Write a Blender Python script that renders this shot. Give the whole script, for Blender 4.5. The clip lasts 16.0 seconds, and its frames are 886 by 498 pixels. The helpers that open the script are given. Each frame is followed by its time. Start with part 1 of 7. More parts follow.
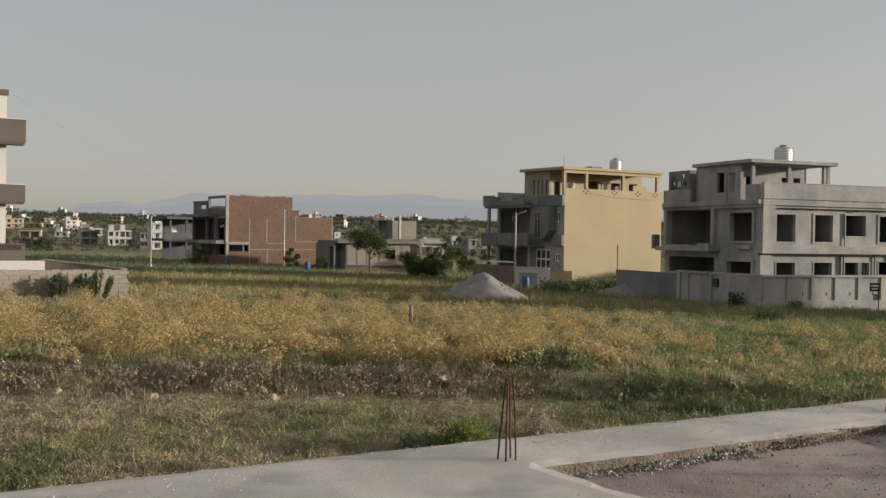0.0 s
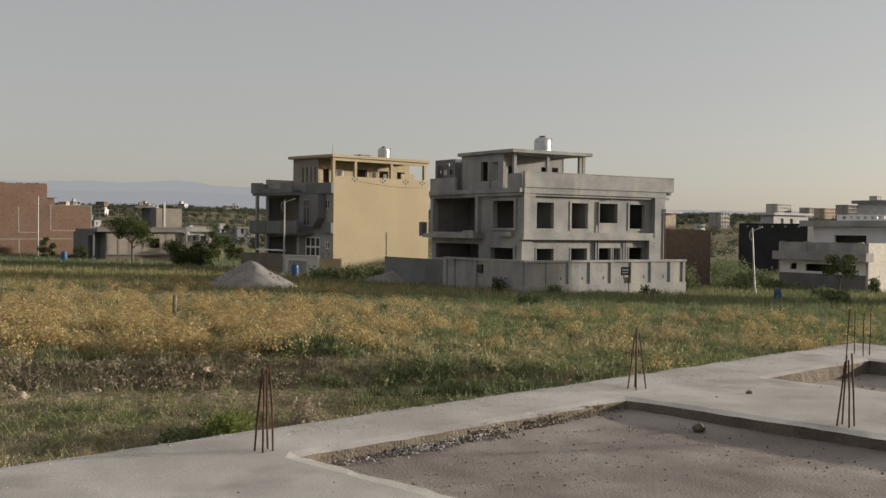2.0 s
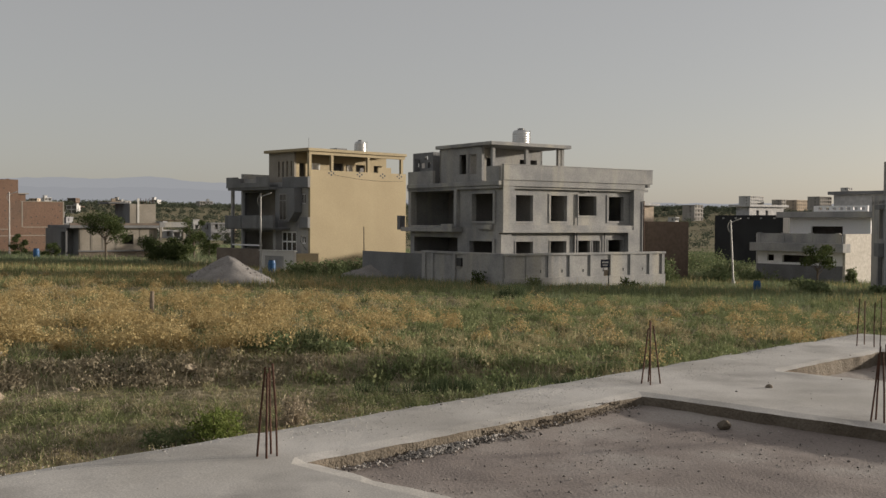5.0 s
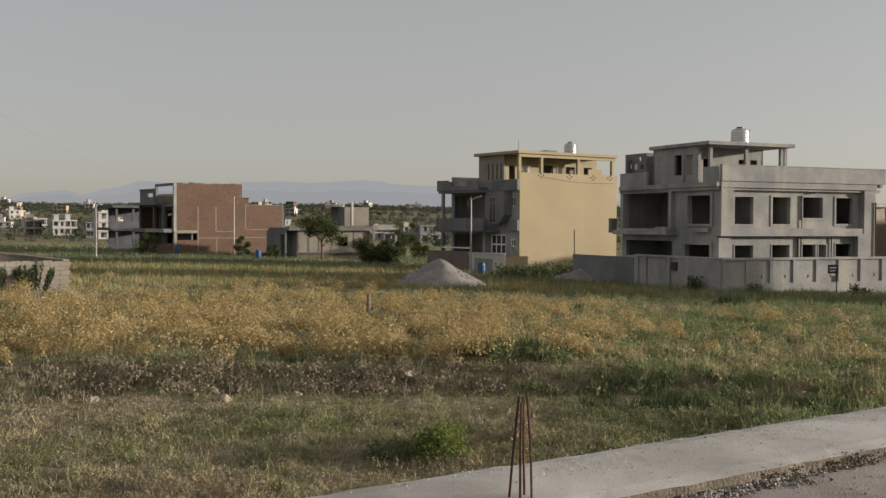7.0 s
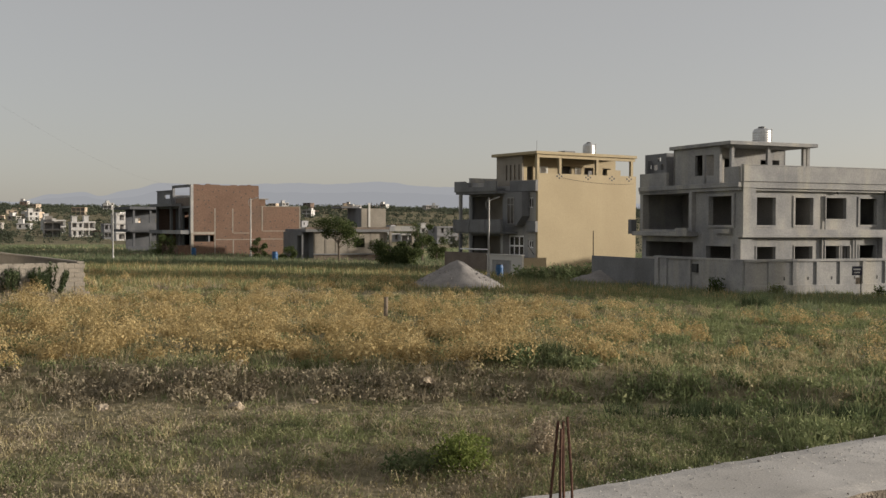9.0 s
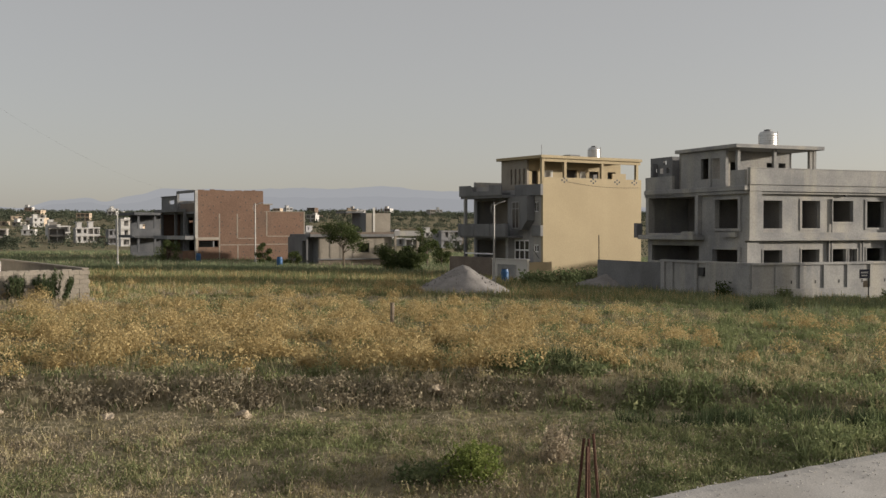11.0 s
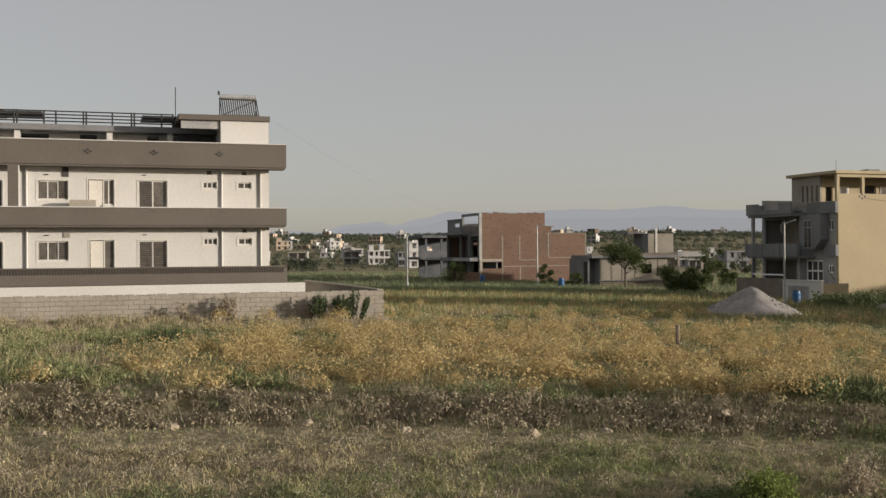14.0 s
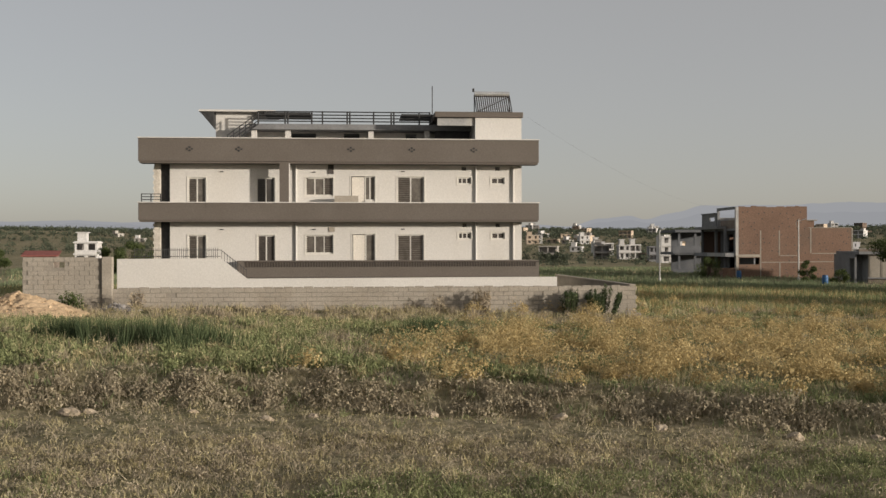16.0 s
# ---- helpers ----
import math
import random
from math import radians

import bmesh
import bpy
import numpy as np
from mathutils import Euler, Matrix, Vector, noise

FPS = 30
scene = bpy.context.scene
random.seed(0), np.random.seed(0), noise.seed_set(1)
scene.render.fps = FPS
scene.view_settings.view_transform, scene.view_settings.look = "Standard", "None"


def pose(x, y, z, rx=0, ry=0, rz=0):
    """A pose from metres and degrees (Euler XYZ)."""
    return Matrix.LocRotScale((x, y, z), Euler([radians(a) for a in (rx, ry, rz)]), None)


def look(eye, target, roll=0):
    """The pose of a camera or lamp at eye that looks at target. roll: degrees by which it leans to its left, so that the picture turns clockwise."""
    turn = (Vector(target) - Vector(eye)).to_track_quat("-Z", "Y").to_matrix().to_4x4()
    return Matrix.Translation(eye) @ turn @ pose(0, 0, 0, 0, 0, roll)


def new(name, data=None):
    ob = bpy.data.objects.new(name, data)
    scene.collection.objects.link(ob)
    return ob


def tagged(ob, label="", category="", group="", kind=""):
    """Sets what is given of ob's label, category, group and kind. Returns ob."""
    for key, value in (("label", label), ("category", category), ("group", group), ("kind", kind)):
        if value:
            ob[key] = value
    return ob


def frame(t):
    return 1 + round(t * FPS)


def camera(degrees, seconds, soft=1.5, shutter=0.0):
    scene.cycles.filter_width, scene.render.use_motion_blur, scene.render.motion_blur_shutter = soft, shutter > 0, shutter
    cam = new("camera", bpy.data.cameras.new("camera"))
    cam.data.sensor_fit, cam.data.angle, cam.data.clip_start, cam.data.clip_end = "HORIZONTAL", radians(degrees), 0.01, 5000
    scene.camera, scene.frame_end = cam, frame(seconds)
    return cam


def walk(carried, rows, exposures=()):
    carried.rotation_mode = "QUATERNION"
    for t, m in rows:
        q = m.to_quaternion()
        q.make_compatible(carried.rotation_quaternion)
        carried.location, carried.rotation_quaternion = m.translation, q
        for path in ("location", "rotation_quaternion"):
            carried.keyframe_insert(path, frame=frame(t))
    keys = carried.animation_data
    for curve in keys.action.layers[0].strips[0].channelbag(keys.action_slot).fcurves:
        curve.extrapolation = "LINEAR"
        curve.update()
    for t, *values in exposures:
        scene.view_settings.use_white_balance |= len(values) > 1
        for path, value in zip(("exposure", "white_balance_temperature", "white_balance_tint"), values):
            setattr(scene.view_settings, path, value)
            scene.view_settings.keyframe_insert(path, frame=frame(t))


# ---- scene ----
cam = camera(44.8, 16.0, soft=1.45)
PATH = [
    (0, (-0.126, -0.59, 1.565), (-0.112, 1.41, 1.544), 0.9),
    (0.5, (-0.115, -0.593, 1.567), (0.027, 1.401, 1.547), 1.0),
    (1, (-0.086, -0.583, 1.568), (0.148, 1.403, 1.543), 0.8),
    (1.5, (-0.066, -0.579, 1.571), (0.255, 1.394, 1.534), 0.8),
    (2, (-0.025, -0.576, 1.569), (0.411, 1.375, 1.531), 0.7),
    (2.5, (-0.002, -0.585, 1.567), (0.575, 1.33, 1.532), 0.6),
    (3, (0.023, -0.578, 1.567), (0.714, 1.299, 1.533), 0.5),
    (3.2, (0.026, -0.579, 1.563), (0.751, 1.285, 1.526), 0.6),
    (5.3, (-0.197, 0.159, 1.509), (0.243, 2.109, 1.457), 0.3),
    (5.5, (-0.211, 0.239, 1.518), (0.202, 2.195, 1.464), 0.3),
    (6, (-0.232, 0.441, 1.507), (0.013, 2.425, 1.461), 0.0),
    (6.5, (-0.23, 0.608, 1.514), (-0.124, 2.605, 1.463), -0.2),
    (7, (-0.365, 0.951, 1.552), (-0.26, 2.948, 1.506), 0.3),
    (7.5, (-0.431, 1.082, 1.535), (-0.318, 3.078, 1.482), 0.6),
    (8, (-0.387, 1.295, 1.568), (-0.285, 3.291, 1.518), 0.5),
    (8.5, (-0.386, 1.501, 1.556), (-0.307, 3.499, 1.51), 0.4),
    (11, (-0.461, 1.857, 1.585), (-0.395, 3.855, 1.549), -0.0),
    (11.5, (-0.471, 1.784, 1.597), (-0.432, 3.784, 1.568), -0.1),
    (12, (-0.467, 1.741, 1.592), (-0.464, 3.741, 1.571), -0.3),
    (12.5, (-0.488, 1.755, 1.603), (-0.517, 3.754, 1.588), -0.2),
    (13, (-0.497, 1.763, 1.598), (-0.579, 3.761, 1.587), -0.3),
    (13.5, (-0.545, 1.667, 1.623), (-0.805, 3.65, 1.619), -0.3),
    (14, (-0.537, 1.571, 1.609), (-0.986, 3.52, 1.614), -0.4),
    (14.5, (-0.55, 1.485, 1.635), (-1.146, 3.394, 1.645), -0.4),
    (15, (-0.574, 1.46, 1.626), (-1.279, 3.332, 1.631), -0.2),
    (15.5, (-0.596, 1.449, 1.631), (-1.413, 3.274, 1.631), -0.0),
    (16, (-0.594, 1.414, 1.631), (-1.478, 3.208, 1.627), -0.1),
]
walk(cam, [(t, look(eye, target, roll)) for t, eye, target, roll in PATH],
     exposures=[(0.0, 0.12), (1.5, 0.12), (2.5, 0.05), (3.0, -0.06), (5.5, 0.02), (8.0, 0.12), (12.5, 0.14), (14.5, 0.09), (16.0, 0.03)])

# ---- light ----
SUN_AZ, SUN_EL = 1.0, 8.0
world = bpy.data.worlds.new("hazy_sky")
scene.world = world
world.use_nodes = True
wn, wl = world.node_tree.nodes, world.node_tree.links
wn.clear()
sky = wn.new("ShaderNodeTexSky")
sky.sky_type, sky.sun_disc = "NISHITA", False
sky.sun_elevation, sky.sun_rotation = radians(SUN_EL), radians(90 - SUN_AZ)
sky.air_density, sky.dust_density, sky.ozone_density = 0.6, 1.7, 0.2
clear_air = wn.new("ShaderNodeBackground")
clear_air.inputs["Strength"].default_value = 0.062
haze_air = wn.new("ShaderNodeBackground")
haze_air.inputs["Color"].default_value = (0.436, 0.404, 0.37, 1)
haze_air.inputs["Strength"].default_value = 0.6
both = wn.new("ShaderNodeAddShader")
wout = wn.new("ShaderNodeOutputWorld")
milky = wn.new("ShaderNodeHueSaturation")
milky.inputs["Saturation"].default_value = 0.74
wl.new(sky.outputs[0], milky.inputs["Color"])
wl.new(milky.outputs[0], clear_air.inputs["Color"])
wl.new(clear_air.outputs[0], both.inputs[0])
wl.new(haze_air.outputs[0], both.inputs[1])
wl.new(both.outputs[0], wout.inputs["Surface"])
sun = new("sun", bpy.data.lights.new("sun", "SUN"))
sun.data.energy, sun.data.angle, sun.data.color = 5.2, radians(1.5), (1.0, 0.9, 0.775)
sun.matrix_world = pose(0, 0, 60, 90 - SUN_EL, 0, SUN_AZ + 90)


# ---- materials ----
def surf(name, c1, c2, scale=1.0, rough=0.9, bump=0.2, grain=40.0, stain=None, stain_scale=0.35, stain_amount=0.5, metal=0.0,
         island=0.0, streak=False, grain_dark=0.8):
    """A worn surface: two colours in large soft patches, fine grain, optional stains and colour per piece."""
    m = bpy.data.materials.new(name)
    m.use_nodes = True
    n, l = m.node_tree.nodes, m.node_tree.links
    bsdf = n["Principled BSDF"]
    bsdf.inputs["Roughness"].default_value = rough
    bsdf.inputs["Metallic"].default_value = metal
    bsdf.inputs["Specular IOR Level"].default_value = 0.3
    geo = n.new("ShaderNodeNewGeometry")
    vec = geo.outputs["Position"]
    if streak:
        mp = n.new("ShaderNodeMapping")
        mp.inputs["Scale"].default_value = (1, 1, 0.12)
        l.new(vec, mp.inputs["Vector"])
        svec = mp.outputs[0]
    else:
        svec = vec
    big = n.new("ShaderNodeTexNoise")
    big.inputs["Scale"].default_value, big.inputs["Detail"].default_value = scale, 5
    l.new(vec, big.inputs["Vector"])
    ramp = n.new("ShaderNodeValToRGB")
    ramp.color_ramp.elements[0].position, ramp.color_ramp.elements[1].position = 0.35, 0.65
    ramp.color_ramp.elements[0].color, ramp.color_ramp.elements[1].color = (*c1, 1), (*c2, 1)
    l.new(big.outputs[0], ramp.inputs[0])
    col = ramp.outputs[0]
    if stain:
        st = n.new("ShaderNodeTexNoise")
        st.inputs["Scale"].default_value, st.inputs["Detail"].default_value = stain_scale, 6
        l.new(svec, st.inputs["Vector"])
        sr = n.new("ShaderNodeMapRange")
        sr.inputs[1].default_value, sr.inputs[2].default_value, sr.inputs[4].default_value = 0.5, 0.68, stain_amount
        l.new(st.outputs[0], sr.inputs[0])
        mx = n.new("ShaderNodeMix")
        mx.data_type = "RGBA"
        l.new(sr.outputs[0], mx.inputs[0])
        l.new(col, mx.inputs[6])
        mx.inputs[7].default_value = (*stain, 1)
        col = mx.outputs[2]
    fine = n.new("ShaderNodeTexNoise")
    fine.inputs["Scale"].default_value, fine.inputs["Detail"].default_value = grain, 3
    l.new(vec, fine.inputs["Vector"])
    fr = n.new("ShaderNodeMapRange")
    fr.inputs[1].default_value, fr.inputs[2].default_value = 0.3, 0.7
    fr.inputs[3].default_value, fr.inputs[4].default_value = grain_dark, 1.12
    l.new(fine.outputs[0], fr.inputs[0])
    val = fr.outputs[0]
    if island:
        add = n.new("ShaderNodeMapRange")
        add.inputs[3].default_value, add.inputs[4].default_value = 1 - island, 1 + island
        l.new(geo.outputs["Random Per Island"], add.inputs[0])
        mul = n.new("ShaderNodeMath")
        mul.operation = "MULTIPLY"
        l.new(val, mul.inputs[0])
        l.new(add.outputs[0], mul.inputs[1])
        val = mul.outputs[0]
    sc = n.new("ShaderNodeVectorMath")
    sc.operation = "SCALE"
    l.new(col, sc.inputs[0])
    l.new(val, sc.inputs["Scale"])
    l.new(sc.outputs[0], bsdf.inputs["Base Color"])
    if bump:
        bp = n.new("ShaderNodeBump")
        bp.inputs["Strength"].default_value, bp.inputs["Distance"].default_value = bump, 0.02
        l.new(fine.outputs[0], bp.inputs["Height"])
        l.new(bp.outputs[0], bsdf.inputs["Normal"])
    return m


def leafy(name, c1, c2, c3, rough=0.85, through_light=0.25):
    """Blades and leaves: each one takes its own tone out of three colours."""
    m = bpy.data.materials.new(name)
    m.use_nodes = True
    n, l = m.node_tree.nodes, m.node_tree.links
    bsdf = n["Principled BSDF"]
    bsdf.inputs["Roughness"].default_value = rough
    bsdf.inputs["Specular IOR Level"].default_value = 0.15
    geo = n.new("ShaderNodeNewGeometry")
    big = n.new("ShaderNodeTexNoise")
    big.inputs["Scale"].default_value, big.inputs["Detail"].default_value = 1.5, 3
    l.new(geo.outputs["Position"], big.inputs["Vector"])
    add = n.new("ShaderNodeMath")
    add.operation = "MULTIPLY_ADD"
    add.inputs[1].default_value, add.inputs[2].default_value = 0.35, -0.27
    l.new(geo.outputs["Random Per Island"], add.inputs[0])
    add2 = n.new("ShaderNodeMath")
    add2.operation = "MULTIPLY_ADD"
    add2.inputs[1].default_value = 1.2
    l.new(big.outputs[0], add2.inputs[0])
    l.new(add.outputs[0], add2.inputs[2])
    ramp = n.new("ShaderNodeValToRGB")
    e = ramp.color_ramp.elements
    e[0].position, e[0].color = 0.2, (*c1, 1)
    e[1].position, e[1].color = 0.8, (*c3, 1)
    mid = e.new(0.5)
    mid.color = (*c2, 1)
    l.new(add2.outputs[0], ramp.inputs[0])
    l.new(ramp.outputs[0], bsdf.inputs["Base Color"])
    tr = n.new("ShaderNodeBsdfTranslucent")
    l.new(ramp.outputs[0], tr.inputs["Color"])
    mx = n.new("ShaderNodeMixShader")
    mx.inputs[0].default_value = through_light
    l.new(bsdf.outputs[0], mx.inputs[1])
    l.new(tr.outputs[0], mx.inputs[2])
    l.new(mx.outputs[0], n["Material Output"].inputs["Surface"])
    return m


CONC = surf("slab_concrete", (0.46, 0.438, 0.405), (0.64, 0.615, 0.58), 0.8, 0.85, 0.08, 90, stain=(0.33, 0.312, 0.29), stain_scale=1.3, stain_amount=0.7, grain_dark=0.7)
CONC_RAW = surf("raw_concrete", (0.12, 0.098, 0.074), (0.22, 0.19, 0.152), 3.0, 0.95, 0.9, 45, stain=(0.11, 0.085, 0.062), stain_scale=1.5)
PIT = surf("pit_earth", (0.235, 0.2, 0.182), (0.33, 0.288, 0.262), 0.9, 0.95, 0.3, 55, stain=(0.42, 0.39, 0.36), stain_scale=0.9, stain_amount=0.7)
GRAVEL = surf("gravel", (0.15, 0.135, 0.122), (0.38, 0.355, 0.33), 8, 0.9, 0.3, 60, island=0.4)
RIM = surf("concrete_crumb", (0.42, 0.4, 0.37), (0.62, 0.6, 0.57), 9, 0.9, 0.3, 60, island=0.35)
PILE = surf("crushed_stone", (0.2, 0.187, 0.177), (0.26, 0.245, 0.232), 1.2, 0.95, 0.7, 14, island=0.15)
SOIL = surf("dug_soil", (0.4, 0.29, 0.18), (0.5, 0.37, 0.24), 1.0, 0.95, 0.7, 9, island=0.2)
ROCK = surf("field_stone", (0.3, 0.245, 0.18), (0.4, 0.335, 0.255), 3.0, 0.9, 0.5, 20)
RUST = surf("rusty_steel", (0.07, 0.036, 0.026), (0.11, 0.06, 0.042), 15, 0.75, 0.3, 90, metal=0.5)
PLASTER = surf("cement_plaster", (0.235, 0.236, 0.239), (0.36, 0.354, 0.342), 0.55, 0.92, 0.03, 9, stain=(0.41, 0.385, 0.335), stain_scale=0.8, stain_amount=0.8, streak=True, grain_dark=0.9)
# darker copy of cement_plaster; holds the shade of faces turned from the sun
PLASTER_DK = surf("dark_shade_plaster", (0.16, 0.162, 0.167), (0.21, 0.212, 0.216), 0.5, 0.92, 0.04, 9, stain=(0.12, 0.118, 0.115), stain_scale=0.5, streak=True, grain_dark=0.88)
PALE_GREY = surf("pale_grey_plaster", (0.315, 0.322, 0.338), (0.38, 0.386, 0.4), 0.4, 0.92, 0.03, 7, stain=(0.275, 0.28, 0.292), stain_scale=0.4, stain_amount=0.7, streak=True, grain_dark=0.92)
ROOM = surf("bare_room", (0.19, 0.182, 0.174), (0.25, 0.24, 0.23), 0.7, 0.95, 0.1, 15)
YELLOW = surf("yellow_paint", (0.335, 0.275, 0.176), (0.375, 0.31, 0.2), 0.25, 0.85, 0.04, 12, stain=(0.31, 0.25, 0.16), stain_scale=0.3, stain_amount=0.5, streak=True, grain_dark=0.95)
WHITE = surf("white_paint", (0.5, 0.483, 0.458), (0.54, 0.523, 0.498), 0.3, 0.8, 0.012, 15, stain=(0.49, 0.46, 0.41), stain_scale=0.4, stain_amount=0.3, streak=True, grain_dark=0.96)
BROWN = surf("brown_paint", (0.112, 0.096, 0.083), (0.126, 0.109, 0.095), 0.4, 0.8, 0.05, 15, grain_dark=0.92)
BRICK = surf("brick_wall_face", (0.142, 0.09, 0.066), (0.188, 0.12, 0.086), 0.35, 0.95, 0.4, 8, stain=(0.115, 0.082, 0.064), stain_scale=0.35, stain_amount=0.7, grain_dark=0.76)
BLOCK = surf("cement_block", (0.275, 0.248, 0.21), (0.335, 0.302, 0.256), 0.8, 0.95, 0.4, 20, stain=(0.26, 0.225, 0.18), stain_scale=0.7, stain_amount=0.5)
# brighter copy of white_paint that lifts walls lying in shade
BRIGHT = surf("lifted_white_paint", (0.76, 0.755, 0.75), (0.82, 0.815, 0.81), 0.4, 0.75, 0.05, 15, stain=(0.66, 0.65, 0.63), stain_scale=0.5, stain_amount=0.4, streak=True, grain_dark=0.96)
LOW_BRICK = surf("dull_brick", (0.17, 0.138, 0.114), (0.22, 0.18, 0.148), 0.8, 0.95, 0.4, 9, stain=(0.17, 0.14, 0.12), stain_scale=0.6, stain_amount=0.6)
MORTAR = surf("block_mortar", (0.225, 0.203, 0.172), (0.275, 0.248, 0.212), 1.5, 0.95, 0.3, 30)
BLACK = surf("black_cladding", (0.018, 0.018, 0.02), (0.028, 0.028, 0.03), 0.4, 0.7, 0.05, 15)
BLUE = surf("blue_plastic", (0.03, 0.095, 0.22), (0.04, 0.12, 0.27), 2, 0.45, 0.0, 20)
STEEL = surf("tank_steel", (0.55, 0.55, 0.54), (0.66, 0.66, 0.65), 2, 0.35, 0.05, 20, metal=0.7)
POLE = surf("galvanised_pole", (0.32, 0.315, 0.3), (0.4, 0.395, 0.38), 3, 0.5, 0.0, 40, metal=0.2)
# metal, and the dark sheets that put shade into recesses and openings
DARK = surf("dark_metal_and_shade", (0.03, 0.03, 0.032), (0.05, 0.05, 0.05), 5, 0.5, 0.0, 40)
FRAME = surf("window_frame_paint", (0.56, 0.54, 0.5), (0.62, 0.6, 0.56), 3, 0.6, 0.0, 40)
GRILLE = surf("window_grille", (0.05, 0.042, 0.036), (0.075, 0.062, 0.052), 5, 0.5, 0.0, 40)
GLASS = surf("dark_glass", (0.05, 0.045, 0.042), (0.08, 0.07, 0.065), 1, 0.12, 0.0, 10)
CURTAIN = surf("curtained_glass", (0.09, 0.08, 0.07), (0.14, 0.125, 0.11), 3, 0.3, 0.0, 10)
DOORP = surf("door_panel", (0.6, 0.56, 0.5), (0.65, 0.61, 0.55), 1, 0.6, 0.0, 20)
SLATE = surf("slate_grey_cement", (0.085, 0.09, 0.1), (0.125, 0.13, 0.14), 0.5, 0.9, 0.1, 9, grain_dark=0.88)
BARK = surf("bark", (0.1, 0.08, 0.06), (0.16, 0.13, 0.1), 8, 0.95, 0.5, 30)
WOOD = surf("weathered_wood", (0.2, 0.16, 0.12), (0.3, 0.24, 0.18), 6, 0.9, 0.3, 40)
STONECLAD = surf("stone_cladding", (0.5, 0.46, 0.4), (0.62, 0.58, 0.52), 4, 0.9, 0.4, 25)
CLOTH_R = surf("red_cloth", (0.35, 0.06, 0.05), (0.42, 0.09, 0.08), 4, 0.9, 0.0, 40)
DULL_RED = surf("faded_red_sheet", (0.2, 0.06, 0.05), (0.26, 0.09, 0.075), 1.2, 0.8, 0.1, 12)
CLOTH_W = surf("pale_cloth", (0.6, 0.58, 0.56), (0.68, 0.66, 0.64), 4, 0.9, 0.0, 40)
CLOTH_D = surf("dark_cloth", (0.04, 0.04, 0.06), (0.06, 0.06, 0.08), 4, 0.9, 0.0, 40)
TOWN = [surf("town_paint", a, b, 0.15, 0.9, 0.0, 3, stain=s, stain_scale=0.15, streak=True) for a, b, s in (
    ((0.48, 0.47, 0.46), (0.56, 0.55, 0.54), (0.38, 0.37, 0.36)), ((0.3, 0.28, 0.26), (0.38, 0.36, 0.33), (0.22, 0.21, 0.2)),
    ((0.42, 0.34, 0.26), (0.5, 0.41, 0.32), (0.32, 0.26, 0.2)), ((0.13, 0.095, 0.075), (0.17, 0.125, 0.1), (0.1, 0.075, 0.06)),
    ((0.2, 0.2, 0.21), (0.26, 0.26, 0.27), (0.15, 0.15, 0.16)))]
GRASS = leafy("green_grass", (0.13, 0.156, 0.073), (0.205, 0.23, 0.108), (0.325, 0.328, 0.17))
STRAW = leafy("straw_grass", (0.255, 0.218, 0.118), (0.385, 0.335, 0.192), (0.51, 0.45, 0.278))
GOLD = leafy("golden_weed", (0.29, 0.217, 0.098), (0.435, 0.337, 0.164), (0.575, 0.46, 0.245), through_light=0.35)
DEAD = leafy("dead_stalk", (0.225, 0.188, 0.138), (0.335, 0.282, 0.207), (0.455, 0.392, 0.29))
FRESH = leafy("meadow_grass", (0.125, 0.16, 0.09), (0.175, 0.21, 0.12), (0.245, 0.275, 0.155), through_light=0.4)
RANK = leafy("rank_grass", (0.135, 0.172, 0.08), (0.212, 0.248, 0.115), (0.33, 0.345, 0.18))
UNDER = leafy("under_grass", (0.098, 0.13, 0.062), (0.152, 0.188, 0.09), (0.222, 0.24, 0.125))
BANKD = leafy("bank_stalk", (0.24, 0.207, 0.147), (0.335, 0.29, 0.207), (0.43, 0.378, 0.272))
LUSH = leafy("lush_leaf", (0.1, 0.13, 0.035), (0.16, 0.2, 0.055), (0.25, 0.28, 0.09))
# greyer copy of tree_leaf; distance haze is put into the colour
FAR_TREE = leafy("hazy_far_leaf", (0.05, 0.064, 0.045), (0.078, 0.092, 0.064), (0.115, 0.125, 0.085))
RUSH = leafy("rush_blade", (0.045, 0.065, 0.034), (0.072, 0.098, 0.048), (0.115, 0.14, 0.07))
PALE_STALK = leafy("pale_stalk", (0.24, 0.205, 0.14), (0.33, 0.285, 0.2), (0.45, 0.395, 0.29))
TREE = leafy("tree_leaf", (0.04, 0.056, 0.02), (0.068, 0.09, 0.033), (0.11, 0.132, 0.052))


